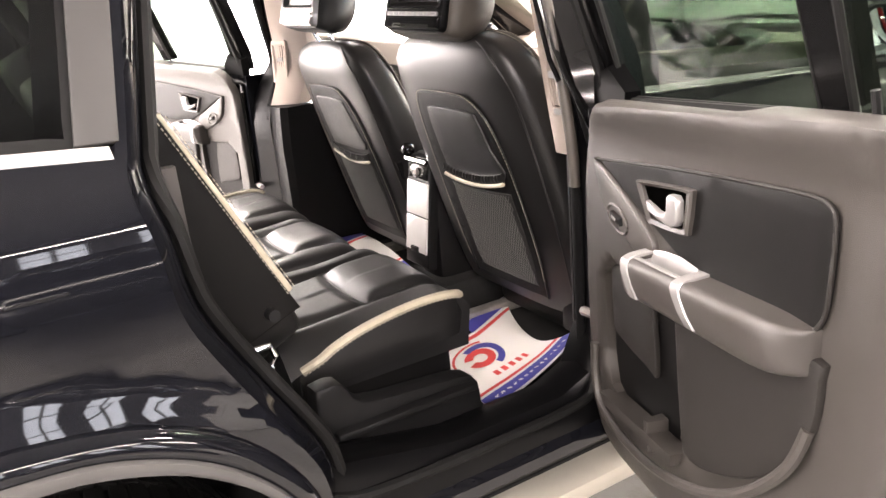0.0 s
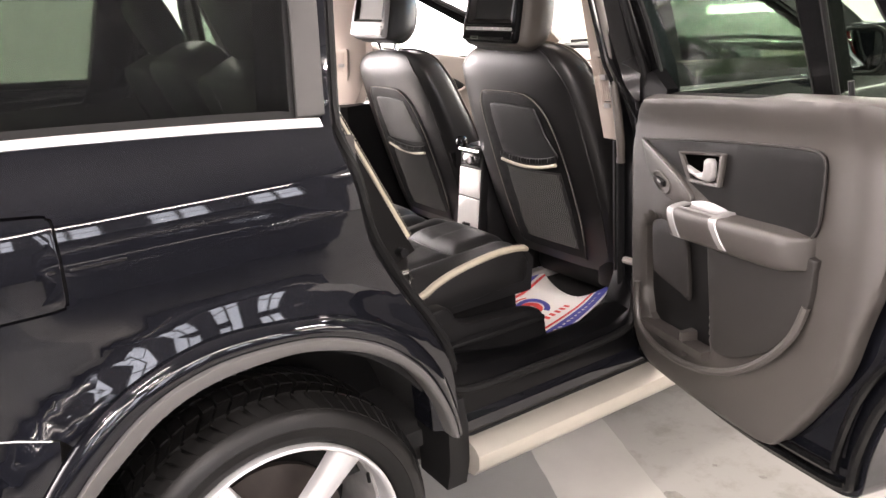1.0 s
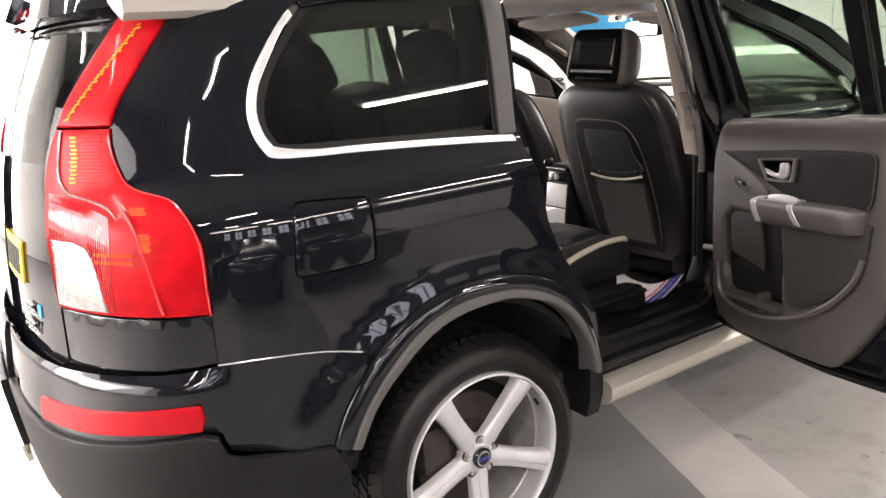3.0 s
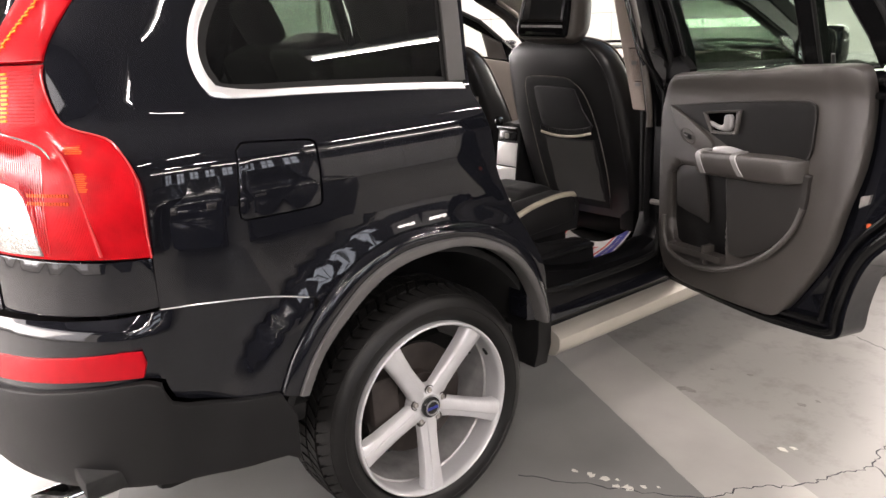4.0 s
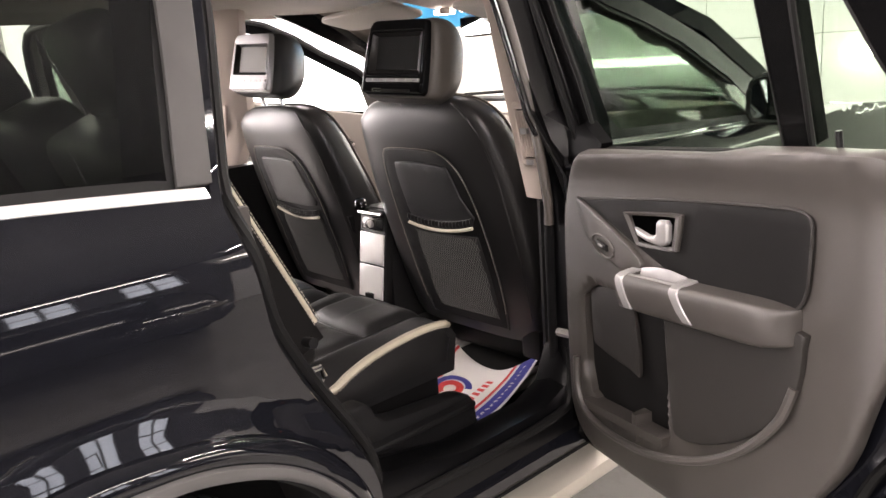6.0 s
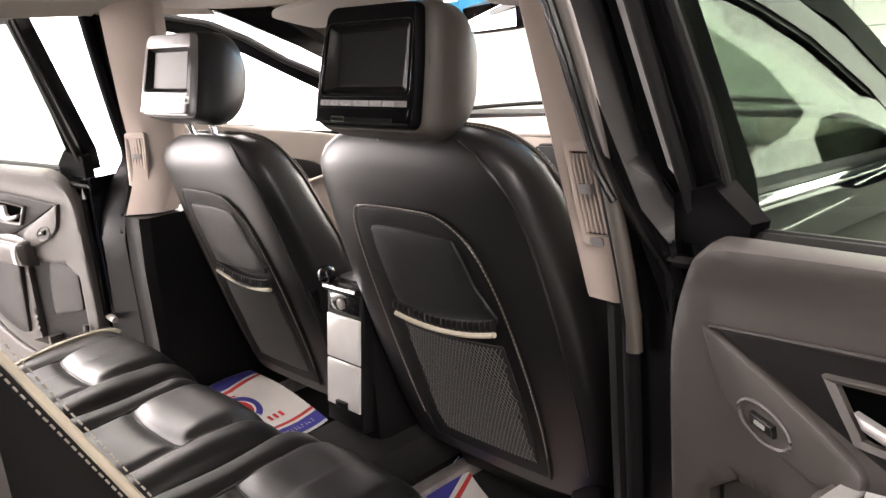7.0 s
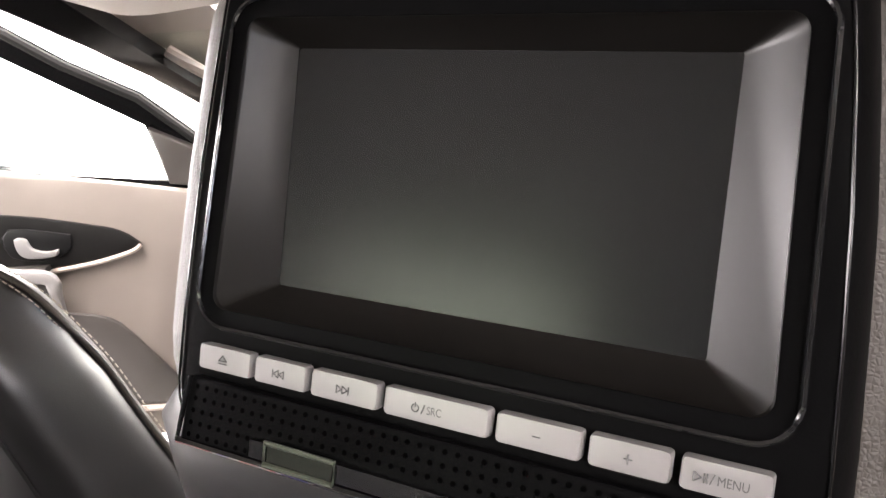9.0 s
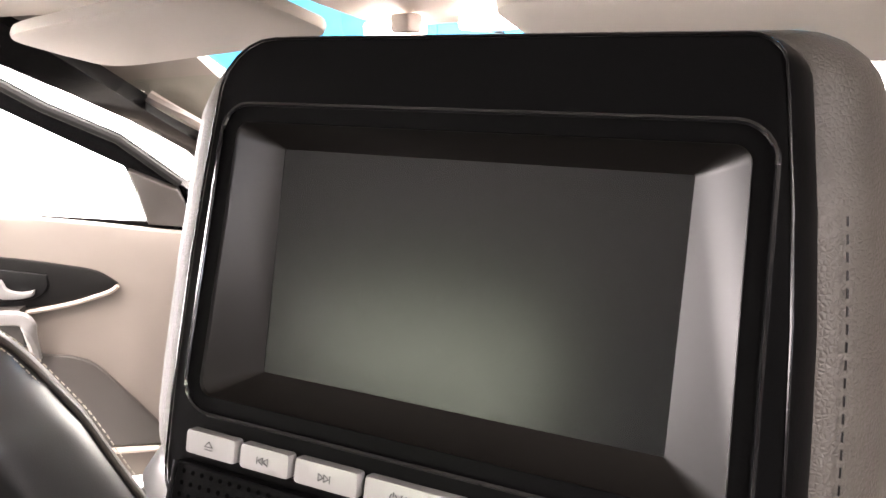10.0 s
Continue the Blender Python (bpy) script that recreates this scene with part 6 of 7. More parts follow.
def front_seat(cx, hr_o, hr_ex, hr_ey, hr_ez, silver):
    seat = thing("front_seat", "black leather front seat with " + ("silver-framed" if silver else "black-framed") + " screen in its headrest", "car seat", "front seats")
    back = part("backrest", loft([seat_ring(z, hw, dp, cx) for z, hw, dp in BACK]), LEATHER_FINE, seat, "black leather backrest")
    fc = rear_face(cx, .0)
    # hard side lines of the shell
    for sg in (1,):
        line = curve([(sg * .15, 1.284, 0), (sg * .19, 1.258, 0), (sg * .222, 1.205, 0), (sg * .242, 1.12, 0), (sg * .250, .98, 0), (sg * .248, .80, 0), (sg * .235, .66, 0)], 6)
        part("shell_seam", tube([rear_face(cx, .0)(q[0], q[1]) for q in line], .0032, 6), LEATHER_FINE, back)
    # panel set into the rear face, edged with pale thread
    pan = [(-.155, .63), (-.172, .75), (-.178, .90), (-.176, 1.03), (-.170, 1.10), (-.155, 1.142), (-.12, 1.158), (.02, 1.158), (.08, 1.148), (.125, 1.11), (.152, 1.04), (.165, .95), (.170, .84), (.168, .74), (.155, .63)]
    loop = shaped(pan, 4)
    part("back_panel", skin(loop, rear_face(cx, .007), .010, (), .025, None, .005), PANEL_BLACK, back, "dull black rear panel")
    bm = stitches([rear_face(cx, .0085)(u, z) for u, z in grown(loop, .004)[2:-2]], bmesh.new())
    part("thread", bm, THREAD, back, "pale contrast stitching")
    part("panel_piping", tube([rear_face(cx, .004)(u, z) for u, z in loop], .003, 6), LEATHER, back)
    # upper flap and pocket
    flap = [(-.115, .955), (-.122, 1.05), (-.118, 1.105), (-.095, 1.122), (.075, 1.118), (.10, 1.10), (.118, 1.03), (.136, .955)]
    part("upper_flap", skin(shaped(flap + flap[:1], 3)[:-1], rear_face(cx, .0125), .008, (), .03, None, .004), LEATHER, back, "soft black leather flap")

    def sag(u):
        return .936 - .016 * (1 - (u / .13) ** 2) + (.012 + .04 * u if cx > 0 else -.008 - .05 * u)
    top = [(-.122 + .264 * k / 16) for k in range(17)]
    # gathered elastic hem
    rings = []
    for i, u in enumerate([-.122 + .264 * k / 60 for k in range(61)]):
        wv = .0022 * math.sin(i * 1.9)
        z = sag(u - .01)
        rings.append([rear_face(cx, .012)(u, z + .022), rear_face(cx, .018 + wv)(u, z + .020), rear_face(cx, .022 + wv)(u, z + .008), rear_face(cx, .018)(u, z - .002), rear_face(cx, .012)(u, z - .002)])
    part("pocket_hem", loft(rings), LEATHER_FINE, back, "gathered black elastic hem")
    part("pocket_piping", tube([rear_face(cx, .020)(u, sag(u - .01) - .006) for u in top], .0052, 8), PIPING, back, "cream pocket piping")
    # net pocket: bulged backing with crossing threads
    def net(u, z):
        k = max(0, 1 - ((u - .01) / .14) ** 2) * max(0, (z - .66) / .27) ** .7
        return rear_face(cx, .008 + .016 * k)(u, z)
    npan = [(-.118, .918), (-.122, .80), (-.118, .70), (-.105, .66), (.135, .66), (.145, .72), (.146, .82), (.142, .918)]
    part("pocket_backing", skin(npan, lambda u, z: net(u, z), .004, (), .03), CARPET, back)
    bm = bmesh.new()
    for k in range(-22, 27):
        for sg in (1, -1):
            pts = []
            for j in range(15):
                z = .665 + .25 * j / 14
                u = .01 + .0085 * k + sg * (z - .79) * .55
                if -.116 < u < .14:
                    pts.append(Vector(net(u, z)) + Vector((0, -.0016, 0)))
            if len(pts) > 2:
                tube(pts, .0009, 3, bm)
    part("pocket_net", bm, NET, back, "black elastic net")
    # piping round the outer edge of the front face
    pts = []
    for z, hw, dp in BACK[1:]:
        pts.append(Vector((cx + hw * (.955 + .055 * min(1, max(0, (1.30 - z) / .2))), back_y(z) + roll_over(z) + dp * .86 + .015, z + .002)))
    left = [Vector((2 * cx - q.x, q.y, q.z)) for q in reversed(pts)]
    line = curve(pts + left, 4)
    part("edge_piping", tube(line, .0034, 8), GRAINED, back, "grey leather edge piping")
    bm = stitches([q + Vector((0, -.009, .001)) for q in line], bmesh.new(), .005, .003, .0008)
    part("thread", stitches([q + Vector((0, .008, .001)) for q in line], bm, .005, .003, .0008), THREAD, back)
    if cx < 0:
        back.location.z = -.026          # the far seat is set lower
    # seat base
    part("seat_cushion", cushion((.255, .20, .075), .3, .35, 28, None, Matrix.Translation((cx, 1.475, .685)) @ Matrix.Rotation(radians(6), 4, "X")), LEATHER, seat, "black leather seat cushion")
    part("seat_base", box((cx - .20, 1.28, .484), (cx + .20, 1.62, .64), .03), BLACK, seat)
    for sg in (-1, 1):
        part("seat_rail", box((cx + sg * .19 - .02, 1.10, .452), (cx + sg * .19 + .02, 1.70, .485), .005), STEEL, seat)
    part("recliner_cover", lathe([(.0, -.01), (.035, -.01), (.038, .0), (.035, .012), (.0, .014)], 24, Matrix.Translation((cx - .255, 1.28, .66))), BLACK, seat)
    part("belt_guide", box((cx + .20, 1.20, .55), (cx + .27, 1.26, .64), .01), BLACK, seat)

    # headrest with its screen, in its own axes
    def h(u, w, v):
        return hr_o + hr_ex * u - hr_ey * w + hr_ez * v
    def head_loop(gr, lo=-.106, hi=.0815, r=.016, n=6, soft=True):
        """The outline of the headrest seen from behind, grown by gr: nearly straight sides that widen downwards."""
        r = min(r + (max(gr, -.02) if soft else 0), (hi - lo) / 2 - .006)
        if soft:
            lo, hi = lo - max(gr * .3, -.01), hi + max(gr * .3, -.02)
        def hw(v):
            return float(np.interp(v, (-.11, -.05, 0, .05, .085), (.1115, .1105, .1075, .1025, .0965))) + gr
        pts = []
        for sg in (1, -1):
            if sg > 0 and soft:
                r *= .45                   # the inboard top corner is squarer
            elif soft:
                r /= .45
            arc = [(hw(hi - r) - r + r * math.cos(radians(90 * k / n)), hi - r + r * math.sin(radians(90 * k / n))) for k in range(n + 1)]
            sidev = [(hw(v), v) for v in (lo + r + (hi - lo - 2 * r - .004) * k / 5 for k in range(6))]
            foot = [(hw(lo + r) - r + r * math.cos(radians(-90 + 90 * k / n)), lo + r + r * math.sin(radians(-90 + 90 * k / n))) for k in range(n)]
            half = foot + sidev + arc
            pts += half if sg > 0 else [(-u, v) for u, v in reversed(half)]
        return pts
    rest = [[h(u, -dpth, v) for u, v in head_loop(gr, r=r)] for dpth, gr, r in ((-.0085, -.004, .026), (-.004, .0, .027), (.006, .003, .028), (.012, .004, .029))]
    prof = [(.016, 0.0, .026), (.0055, 0.0, .026)]
    for k in range(1, 8):
        g = .029 * math.sin(radians(90 * k / 7))
        prof.append((.004 + .034 * (1 - math.cos(radians(90 * k / 7))), g, .026 - .004 * k / 7))
    pad = [[h(u - .005, -dpth, v) for u, v in head_loop(gr, r=r)] for dpth, gr, r in prof]
    # the domed leather pad behind the monitor: depth, growth, foot, crown, corner
    dome = [(.050, .0295, -.1165, .0925, .048), (.062, .030, -.1175, .0955, .056), (.078, .029, -.1175, .097, .066), (.096, .025, -.116, .0955, .076), (.113, .018, -.1125, .090, .084),
            (.128, .008, -.107, .080, .086), (.141, -.005, -.098, .066, .080), (.151, -.021, -.086, .048, .065), (.158, -.040, -.070, .026, .046), (.162, -.062, -.05, .004, .024)]
    pad += [[h(u - .003, -dpth, v) for u, v in head_loop(gr, lo, hi, r * .85, 6, False)] for dpth, gr, lo, hi, r in dome]
    head = part("headrest", loft(pad), GRAINED if not silver else LEATHER, seat, "grained leather headrest", True, 2.5)
    bm = bmesh.new()
    ring = [q for q in head_loop(.0155, r=.015) if -.085 < q[1] < .06 and abs(q[0]) > .09]
    for sg in (1,):
        stitches([h(u - .005, -.0072, v) for u, v in sorted((q for q in ring if q[0] * sg > 0), key=lambda q: q[1])], bm, .0028, .0022, .0004)
    part("thread", bm, BLACK, head)
    for sg in (-1, 1):
        part("headrest_post", tube([h(sg * .055, -.075, -.10), Vector((cx + sg * .055, 1.055, 1.255))], .0065, 10), CHROME, head, "chrome headrest post")
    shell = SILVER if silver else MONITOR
    mon = part("headrest_monitor", loft(rest[:4], True, False), shell, seat, ("silver" if silver else "black") + " framed headrest monitor")
    FW = .0095                       # how far the face stands before the screen
    def corners(quad, r, n=6):
        out = []
        for (cx_, cy_), a0, (sx, sy) in zip(quad, (0, 90, 180, 270), ((1, 1), (-1, 1), (-1, -1), (1, -1))):
            out += [(cx_ - sx * r + r * math.cos(radians(a0 + 90 * k / n)), cy_ - sy * r + r * math.sin(radians(a0 + 90 * k / n))) for k in range(n + 1)]
        return out
    hole = corners([(.0895, .0502), (-.088, .0502), (-.0945, -.0525), (.0925, -.0525)], .0055)
    part("face_plate", skin(head_loop(-.0035, r=.027), lambda u, v: h(u, FW, v), .006, [hole], .02, None, .001), shell, mon)
    # sloping bezel down to the screen
    scr = corners([(.0736, .042), (-.0736, .042), (-.0738, -.042), (.0737, -.042)], .0008)
    bev = [[h(u, FW + .0004, v) for u, v in hole], [h(u * .995, FW - .001, v * .995) for u, v in hole], [h(u, -.0012, v) for u, v in scr]]
    part("bezel", loft(bev, True, False), BEZEL, mon, "sloping black bezel")
    part("groove", tube([h(u, FW + .0006, v) for u, v in grown(hole, .0065)], .0009, 6, None, True), GLOSS_BLACK if not silver else shell, mon)
    if not silver:
        part("frame_edge", tube([h(u, FW + .0003, v) for u, v in head_loop(-.0035, r=.027)], .0005, 6, None, True), SATIN, mon, "satin black frame edge")
    part("screen", skin([(-.076, -.044), (.076, -.044), (.076, .044), (-.076, .044)], lambda u, v: h(u, -.0014, v), .002, (), .05), SCREEN if not silver else SCREEN_PALE, mon, "dark switched-off screen" if not silver else "switched-off screen with a pale reflection painted in", False)
    # button row
    cuts = [(-.0955, -.0722), (-.0702, -.0486), (-.0466, -.0206), (-.0186, .0176), (.0196, .0455), (.0475, .0700), (.0722, .0951)]
    marks = ["eject", "prev", "next", "src", "minus", "plus", "menu"]
    for (u0, u1), mk in zip(cuts, marks):
        rings = [[h((u0 + u1) / 2 + a * q, w, -.0695 + b * q) for a, b in rounded(u1 - u0, .0088, .0012, 2)] for q, w in ((1.0, FW - .002), (1.0, FW + .0028), (.96, FW + .0038), (.5, FW + .0042))]
        bt = part("button", loft(rings), SILVER, mon, "silver button")
        if silver:
            continue
        uc, vc, wo = (u0 + u1) / 2, -.0695, FW + .0046
        bm = bmesh.new()

        def bar(a, b, r=.00022):
            tube([h(uc + a[0], wo, vc + a[1]), h(uc + b[0], wo, vc + b[1])], r, 4, bm)
        if mk == "eject":
            bar((-.0018, -.0002), (.0018, -.0002)), bar((-.0018, -.0002), (0, .0018)), bar((.0018, -.0002), (0, .0018)), bar((-.0018, -.0012), (.0018, -.0012))
        elif mk in ("prev", "next"):
            sg = 1 if mk == "next" else -1
            for o in (-.0022, 0):
                bar((sg * o, .0013), (sg * o, -.0013)), bar((sg * o, .0013), (sg * (o + .002), 0)), bar((sg * o, -.0013), (sg * (o + .002), 0))
            bar((sg * .0024, .0013), (sg * .0024, -.0013))
        elif mk == "minus":
            bar((-.0012, 0), (.0012, 0))
        elif mk == "plus":
            bar((-.0012, 0), (.0012, 0)), bar((0, .0014), (0, -.0014))
        elif mk == "src":
            ring = [h(uc - .0062 + .0012 * math.cos(a), wo, vc + .0012 * math.sin(a)) for a in (radians(120 + 300 * k / 12) for k in range(13))]
            tube(ring, .00022, 4, bm)
            bar((-.0062, .0004), (-.0062, .0017)), bar((-.0040, -.0013), (-.0030, .0015))
        elif mk == "menu":
            bar((-.0078, .0013), (-.0078, -.0013)), bar((-.0078, .0013), (-.0058, 0)), bar((-.0078, -.0013), (-.0058, 0)), bar((-.0052, .0013), (-.0052, -.0013)), bar((-.0044, .0013), (-.0044, -.0013)), bar((-.0036, -.0013), (-.0026, .0015))
        part("button_mark", bm, INK, bt)
        word = {"src": "SRC", "menu": "MENU"}.get(mk)
        if word:
            lettering(word, lambda a, b: h(uc + (-.0022 if word == "SRC" else -.0020) + a, wo, vc - .0012 + b), .0036, bt)
    # speaker grille with rows of holes, lip, slot
    def hood(u, v):
        k = (-.077 - v) / .024
        return h(u, FW + .004 + .004 * k, v)
    grille = part("speaker_grille", skin([(-.0985, -.0775), (.104, -.0775), (.105, -.100), (-.0985, -.100)], hood, .02, (), .02, None, .0012), shell, mon, "perforated silver speaker strip" if silver else "perforated black speaker strip")
    if not silver:
        bm = bmesh.new()
        for i in range(46):
            for j in range(5):
                u, v = -.094 + .0043 * i, -.0805 - .0042 * j
                if -.064 < u < .075 and v < -.0925:
                    continue
                c = hood(u, v)
                ring = [Vector(hood(u + .00095 * math.cos(a), v + .00095 * math.sin(a))) - hr_ey * .0003 for a in (2 * math.pi * k / 6 for k in range(6))]
                bm.faces.new([bm.verts.new(q) for q in ring])
        part("perforation", bm, HOLE, grille, smooth=False)["kind"] = "stuff"
        part("disc_slot", skin([(-.066, -.0925), (.075, -.0925), (.075, -.0985), (-.066, -.0985)], lambda u, v: h(u, FW + .0085, v), .003, (), .05), GLOSS_BLACK, grille, "black slot cover")
        # a reflection in the glossy slot cover, painted on as a frame and patch
        part("reflection_frame", tube([h(u, FW + .0092, v) for u, v in ((-.059, -.0918), (-.031, -.0918), (-.031, -.0992), (-.059, -.0992))], .0009, 5, None, True), principled("reflection_green", (.06, .07, .05), .4), grille, "reflection in the slot cover painted as a green frame")
        part("reflection_patch", skin([(-.058, -.0928), (-.032, -.0928), (-.032, -.0982), (-.058, -.0982)], lambda u, v: h(u, FW + .0088, v), .002, (), .05), principled("reflection_dark_green", (.012, .0145, .01), .2), grille, "reflection in the slot cover painted as a green patch")
        part("grille_edge", tube([h(-.0985, FW + .0045, -.0775), h(-.0985, FW + .0085, -.100), h(.105, FW + .0085, -.100), h(.104, FW + .0045, -.0775)], .0012, 5), GLOSS_BLACK, grille)
    return seat


def lettering(word, place, height, parent):
    """Letters from the built-in font, turned to mesh and laid by place(across, up)."""
    cu = bpy.data.curves.new("letters", "FONT")
    cu.body, cu.size = word, height
    ob = bpy.data.objects.new("letters", cu)
    me = bpy.data.meshes.new_from_object(ob)
    bpy.data.objects.remove(ob)
    for v in me.vertices:
        v.co = place(v.co.x * .8, v.co.y)
    me.materials.append(INK)
    o = new("lettering", me)
    o.parent = parent
    return o


HO, HX, HY, HZ = Vector((.4283, .9698, 1.4156)), Vector((.994, .104, -.040)), Vector((-.110, .968, -.226)), Vector((.015, .229, .973))
front_seat(.389, HO, HX, HY, HZ, False)
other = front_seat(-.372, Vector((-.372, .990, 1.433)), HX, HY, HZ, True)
other.location = (-.008, .015, 0)

# second row: three seats
LEAN_BACK = radians(25)


def rear_seat(x0, x1, piped):
    cx, hw = (x0 + x1) / 2, (x1 - x0) / 2
    seat = thing("second_row_seat", "black leather rear seat" + (" with cream side piping" if piped else " with padded cushion"), "car seat", "rear seats")

    y0, y1 = (.462, .885) if piped else (.46, .865)
    sg = 1 if cx > 0 else -1
    PIPE = [(.46, .690), (.528, .722), (.56, .738), (.62, .757), (.69, .770), (.757, .777), (.81, .7765), (.845, .772), (.865, .762), (.885, .735)]

    def top(x, y):
        """Height of the leather: panels puffed up between the seams, rounded off at the edges."""
        bol = .57 * hw
        seam = .672 + .012 * (x / bol) ** 2 if abs(x) < bol else -9
        d = min(abs(abs(x) - bol), abs(y - seam) if seam > 0 else 9)
        k = min(1, max(0, (bol + .008 - abs(x)) / .016))            # 1 on the middle panels, 0 on the side bolsters
        q = min(1, max(0, (y - .674) / .06))
        z = .777 - .013 * math.exp(-(d / .016) ** 2) + .006 * (1 - (x / hw) ** 2) + .05 * (y - .68) + k * (.010 * q * q * (3 - 2 * q) - .004) - .004 * k * math.exp(-((y - .60) / .05) ** 2)
        edge = piped and x * sg > 0
        if edge:                       # the leather runs down to the piping along the outer edge
            k = min(1, max(0, (abs(x) - bol) / (hw - bol))) ** 1.3
            return z + (table(PIPE, y) - z) * k - (1 - k) * .085 * (1 - math.sqrt(1 - min(1, max(0, (y - y1 + .085) / .085)) ** 2))
        for k, fallz in (((abs(x) - hw + .05) / .05, .05), ((y - y1 + .085) / .085, .085), ((y0 + .03 - y) / .03, .02)):
            k = min(1, max(0, k))
            z -= fallz * (1 - math.sqrt(1 - k * k))
        return z + .003 * math.sin(23 * y + 9 * x) * math.sin(17 * x + 2)
    bm = bmesh.new()
    nx, ny = 60, 56
    grid = [[bm.verts.new((cx + hw2, yy, top(hw2, yy))) for hw2 in ((-1 + 2 * a / nx) * (hw - .003) for a in range(nx + 1))] for yy in (y0 + (y1 - y0) * b / ny for b in range(ny + 1))]
    for b in range(ny):
        for a in range(nx):
            bm.faces.new((grid[b][a], grid[b][a + 1], grid[b + 1][a + 1], grid[b + 1][a]))
    rim = grid[0] + [r[-1] for r in grid[1:]] + list(reversed(grid[-1][:-1])) + [r[0] for r in reversed(grid[1:-1])]
    low = [bm.verts.new((cx + (q.co.x - cx) * .97, .685 + (q.co.y - .685) * .96, .64)) for q in rim]
    for k in range(len(rim)):
        k2 = (k + 1) % len(rim)
        bm.faces.new((rim[k2], rim[k], low[k], low[k2]))
    bm.faces.new(low)
    bmesh.ops.recalc_face_normals(bm, faces=bm.faces)
    part("seat_cushion", bm, LEATHER, seat, "padded black leather cushion")
    bol = .57 * hw
    for line in ([(sg * bol, y) for y in (.50, .56, .62, .70, .78, .84, .87)] for sg in (-1, 1)):
        part("cushion_seam", tube([Vector((cx + x, y, top(x, y) + .0008)) for x, y in line], .0016, 5), LEATHER_FINE, seat)
    across = [(-bol + 2 * bol * k / 12) for k in range(13)]
    part("cushion_seam", tube([Vector((cx + x, .672 + .012 * (x / bol) ** 2, top(x, .672 + .012 * (x / bol) ** 2) + .0008)) for x in across], .0016, 5), LEATHER_FINE, seat)
    m = Matrix.Translation((cx, .455, .82)) @ Matrix.Rotation(LEAN_BACK, 4, "X")

    def pad(v):
        u, t = v.x / hw, v.z / .27
        if v.y > 0:
            v.y += .012 * (1 - u * u) - .010 * max(0, 1 - abs(abs(u) - .62) / .08)
        return v
    tall = .318 if piped else .335
    part("backrest", cushion((hw - .004, .075, tall), .28, .3, 40, pad, m @ Matrix.Translation((0, -.025, tall - .07))), LEATHER, seat, "black leather backrest")
    if piped:
        part("headrest", cushion((.118, .055, .105), .5, .45, 28, None, m @ Matrix.Translation((0, .055, .645))), LEATHER, seat)
        for dx in (-.05, .05):
            part("headrest_post", tube([m @ Vector((dx, -.02, .44)), m @ Vector((dx, .02, .62))], .007, 8), BLACK, seat)
    part("seat_base", box((x0 + .02, .48, .45), (x1 - .02, .84, .66), .02), BLACK, seat)
    if piped:
        xe = x1 if sg > 0 else x0
        line = curve([(xe - sg * (.012 if y > .86 or y < .5 else .001), y, table(PIPE, y) + .001) for y in (.49, .528, .56, .62, .69, .757, .81, .845, .865)], 5)
        part("cushion_piping", tube(line, .0105, 8, None, False, .85), PIPING, seat, "cream leather cushion piping")
        bm = stitches([q + Vector((sg * .004, 0, .011)) for q in line], bmesh.new(), .006, .004, .001)
        part("thread", stitches([q + Vector((sg * .011, 0, -.006)) for q in line], bm, .006, .004, .001), THREAD, seat)
        # side valance under the piping
        rings = []
        for y in (.48, .528, .56, .62, .69, .757, .81, .845, .868, .882):
            k, zt = (-.03 if y > .88 else -.012 if y > .86 else 0), table(PIPE, y) - .004
            rings.append([Vector((xe + sg * (k - .003), y, zt)), Vector((xe + sg * (k + .006), y, zt - .03)), Vector((xe + sg * (k - .002), y, .655 + (y - .49) * .06)), Vector((xe - sg * .03, y, .64 + (y - .49) * .06)), Vector((xe - sg * .08, y, .645)), Vector((xe - sg * .08, y, zt - .02))])
        part("cushion_side", loft(rings), LEATHER_FINE, seat, "black leather cushion side")
        bl = []
        for t in range(13):
            q = t / 12
            bl.append(Vector((sg * .678, .485 - .172 * q, .888 + .355 * q)))
        part("back_piping", tube(bl, .007, 8), PIPING, seat, "cream leather backrest piping")
        bm = stitches([q + Vector((sg * .010, -.006, -.004)) for q in bl], bmesh.new(), .006, .004, .0011)
        part("thread", stitches([q + Vector((-sg * .002, .011, .004)) for q in bl], bm, .006, .004, .0011), THREAD, seat)
        # cloth side of the backrest
        side_pl = [(.50, .85), (.455, .94), (.31, 1.25), (.27, 1.30), (.17, 1.27), (.20, 1.15), (.34, .84), (.38, .80)]
        part("back_side", skin(side_pl, lambda y, z: Vector((sg * .686, y, z)), .03, (), .05, None, .004), CARD_INSERT, seat, "dark cloth backrest side")
        # plastic frame cover at the seat's foot
        foot = [(.47, .72), (.52, .72), (.56, .67), (.70, .655), (.80, .64), (.815, .58), (.80, .55), (.60, .53), (.50, .56), (.46, .62)]
        part("frame_cover", skin(shaped(foot + foot[:1], 3)[:-1], lambda y, z: Vector((sg * (.80 - .08 * (z - .55)), y, z)), .05, (), .04, None, .006), BLACK, seat, "black plastic seat frame cover")
        part("cover_ledge", box((min(sg * .74, sg * .815), .49, .618), (max(sg * .74, sg * .815), .80, .634), .006), BLACK, seat)
        part("fold_lever", tube([(sg * .735, .425, .875), (sg * .765, .425, .880)], .011, 10), BLACK, seat)
        part("buckle", box((min(sg * .60, sg * .64), .845, .640), (max(sg * .60, sg * .64), .893, .660), .004), BLACK, seat)
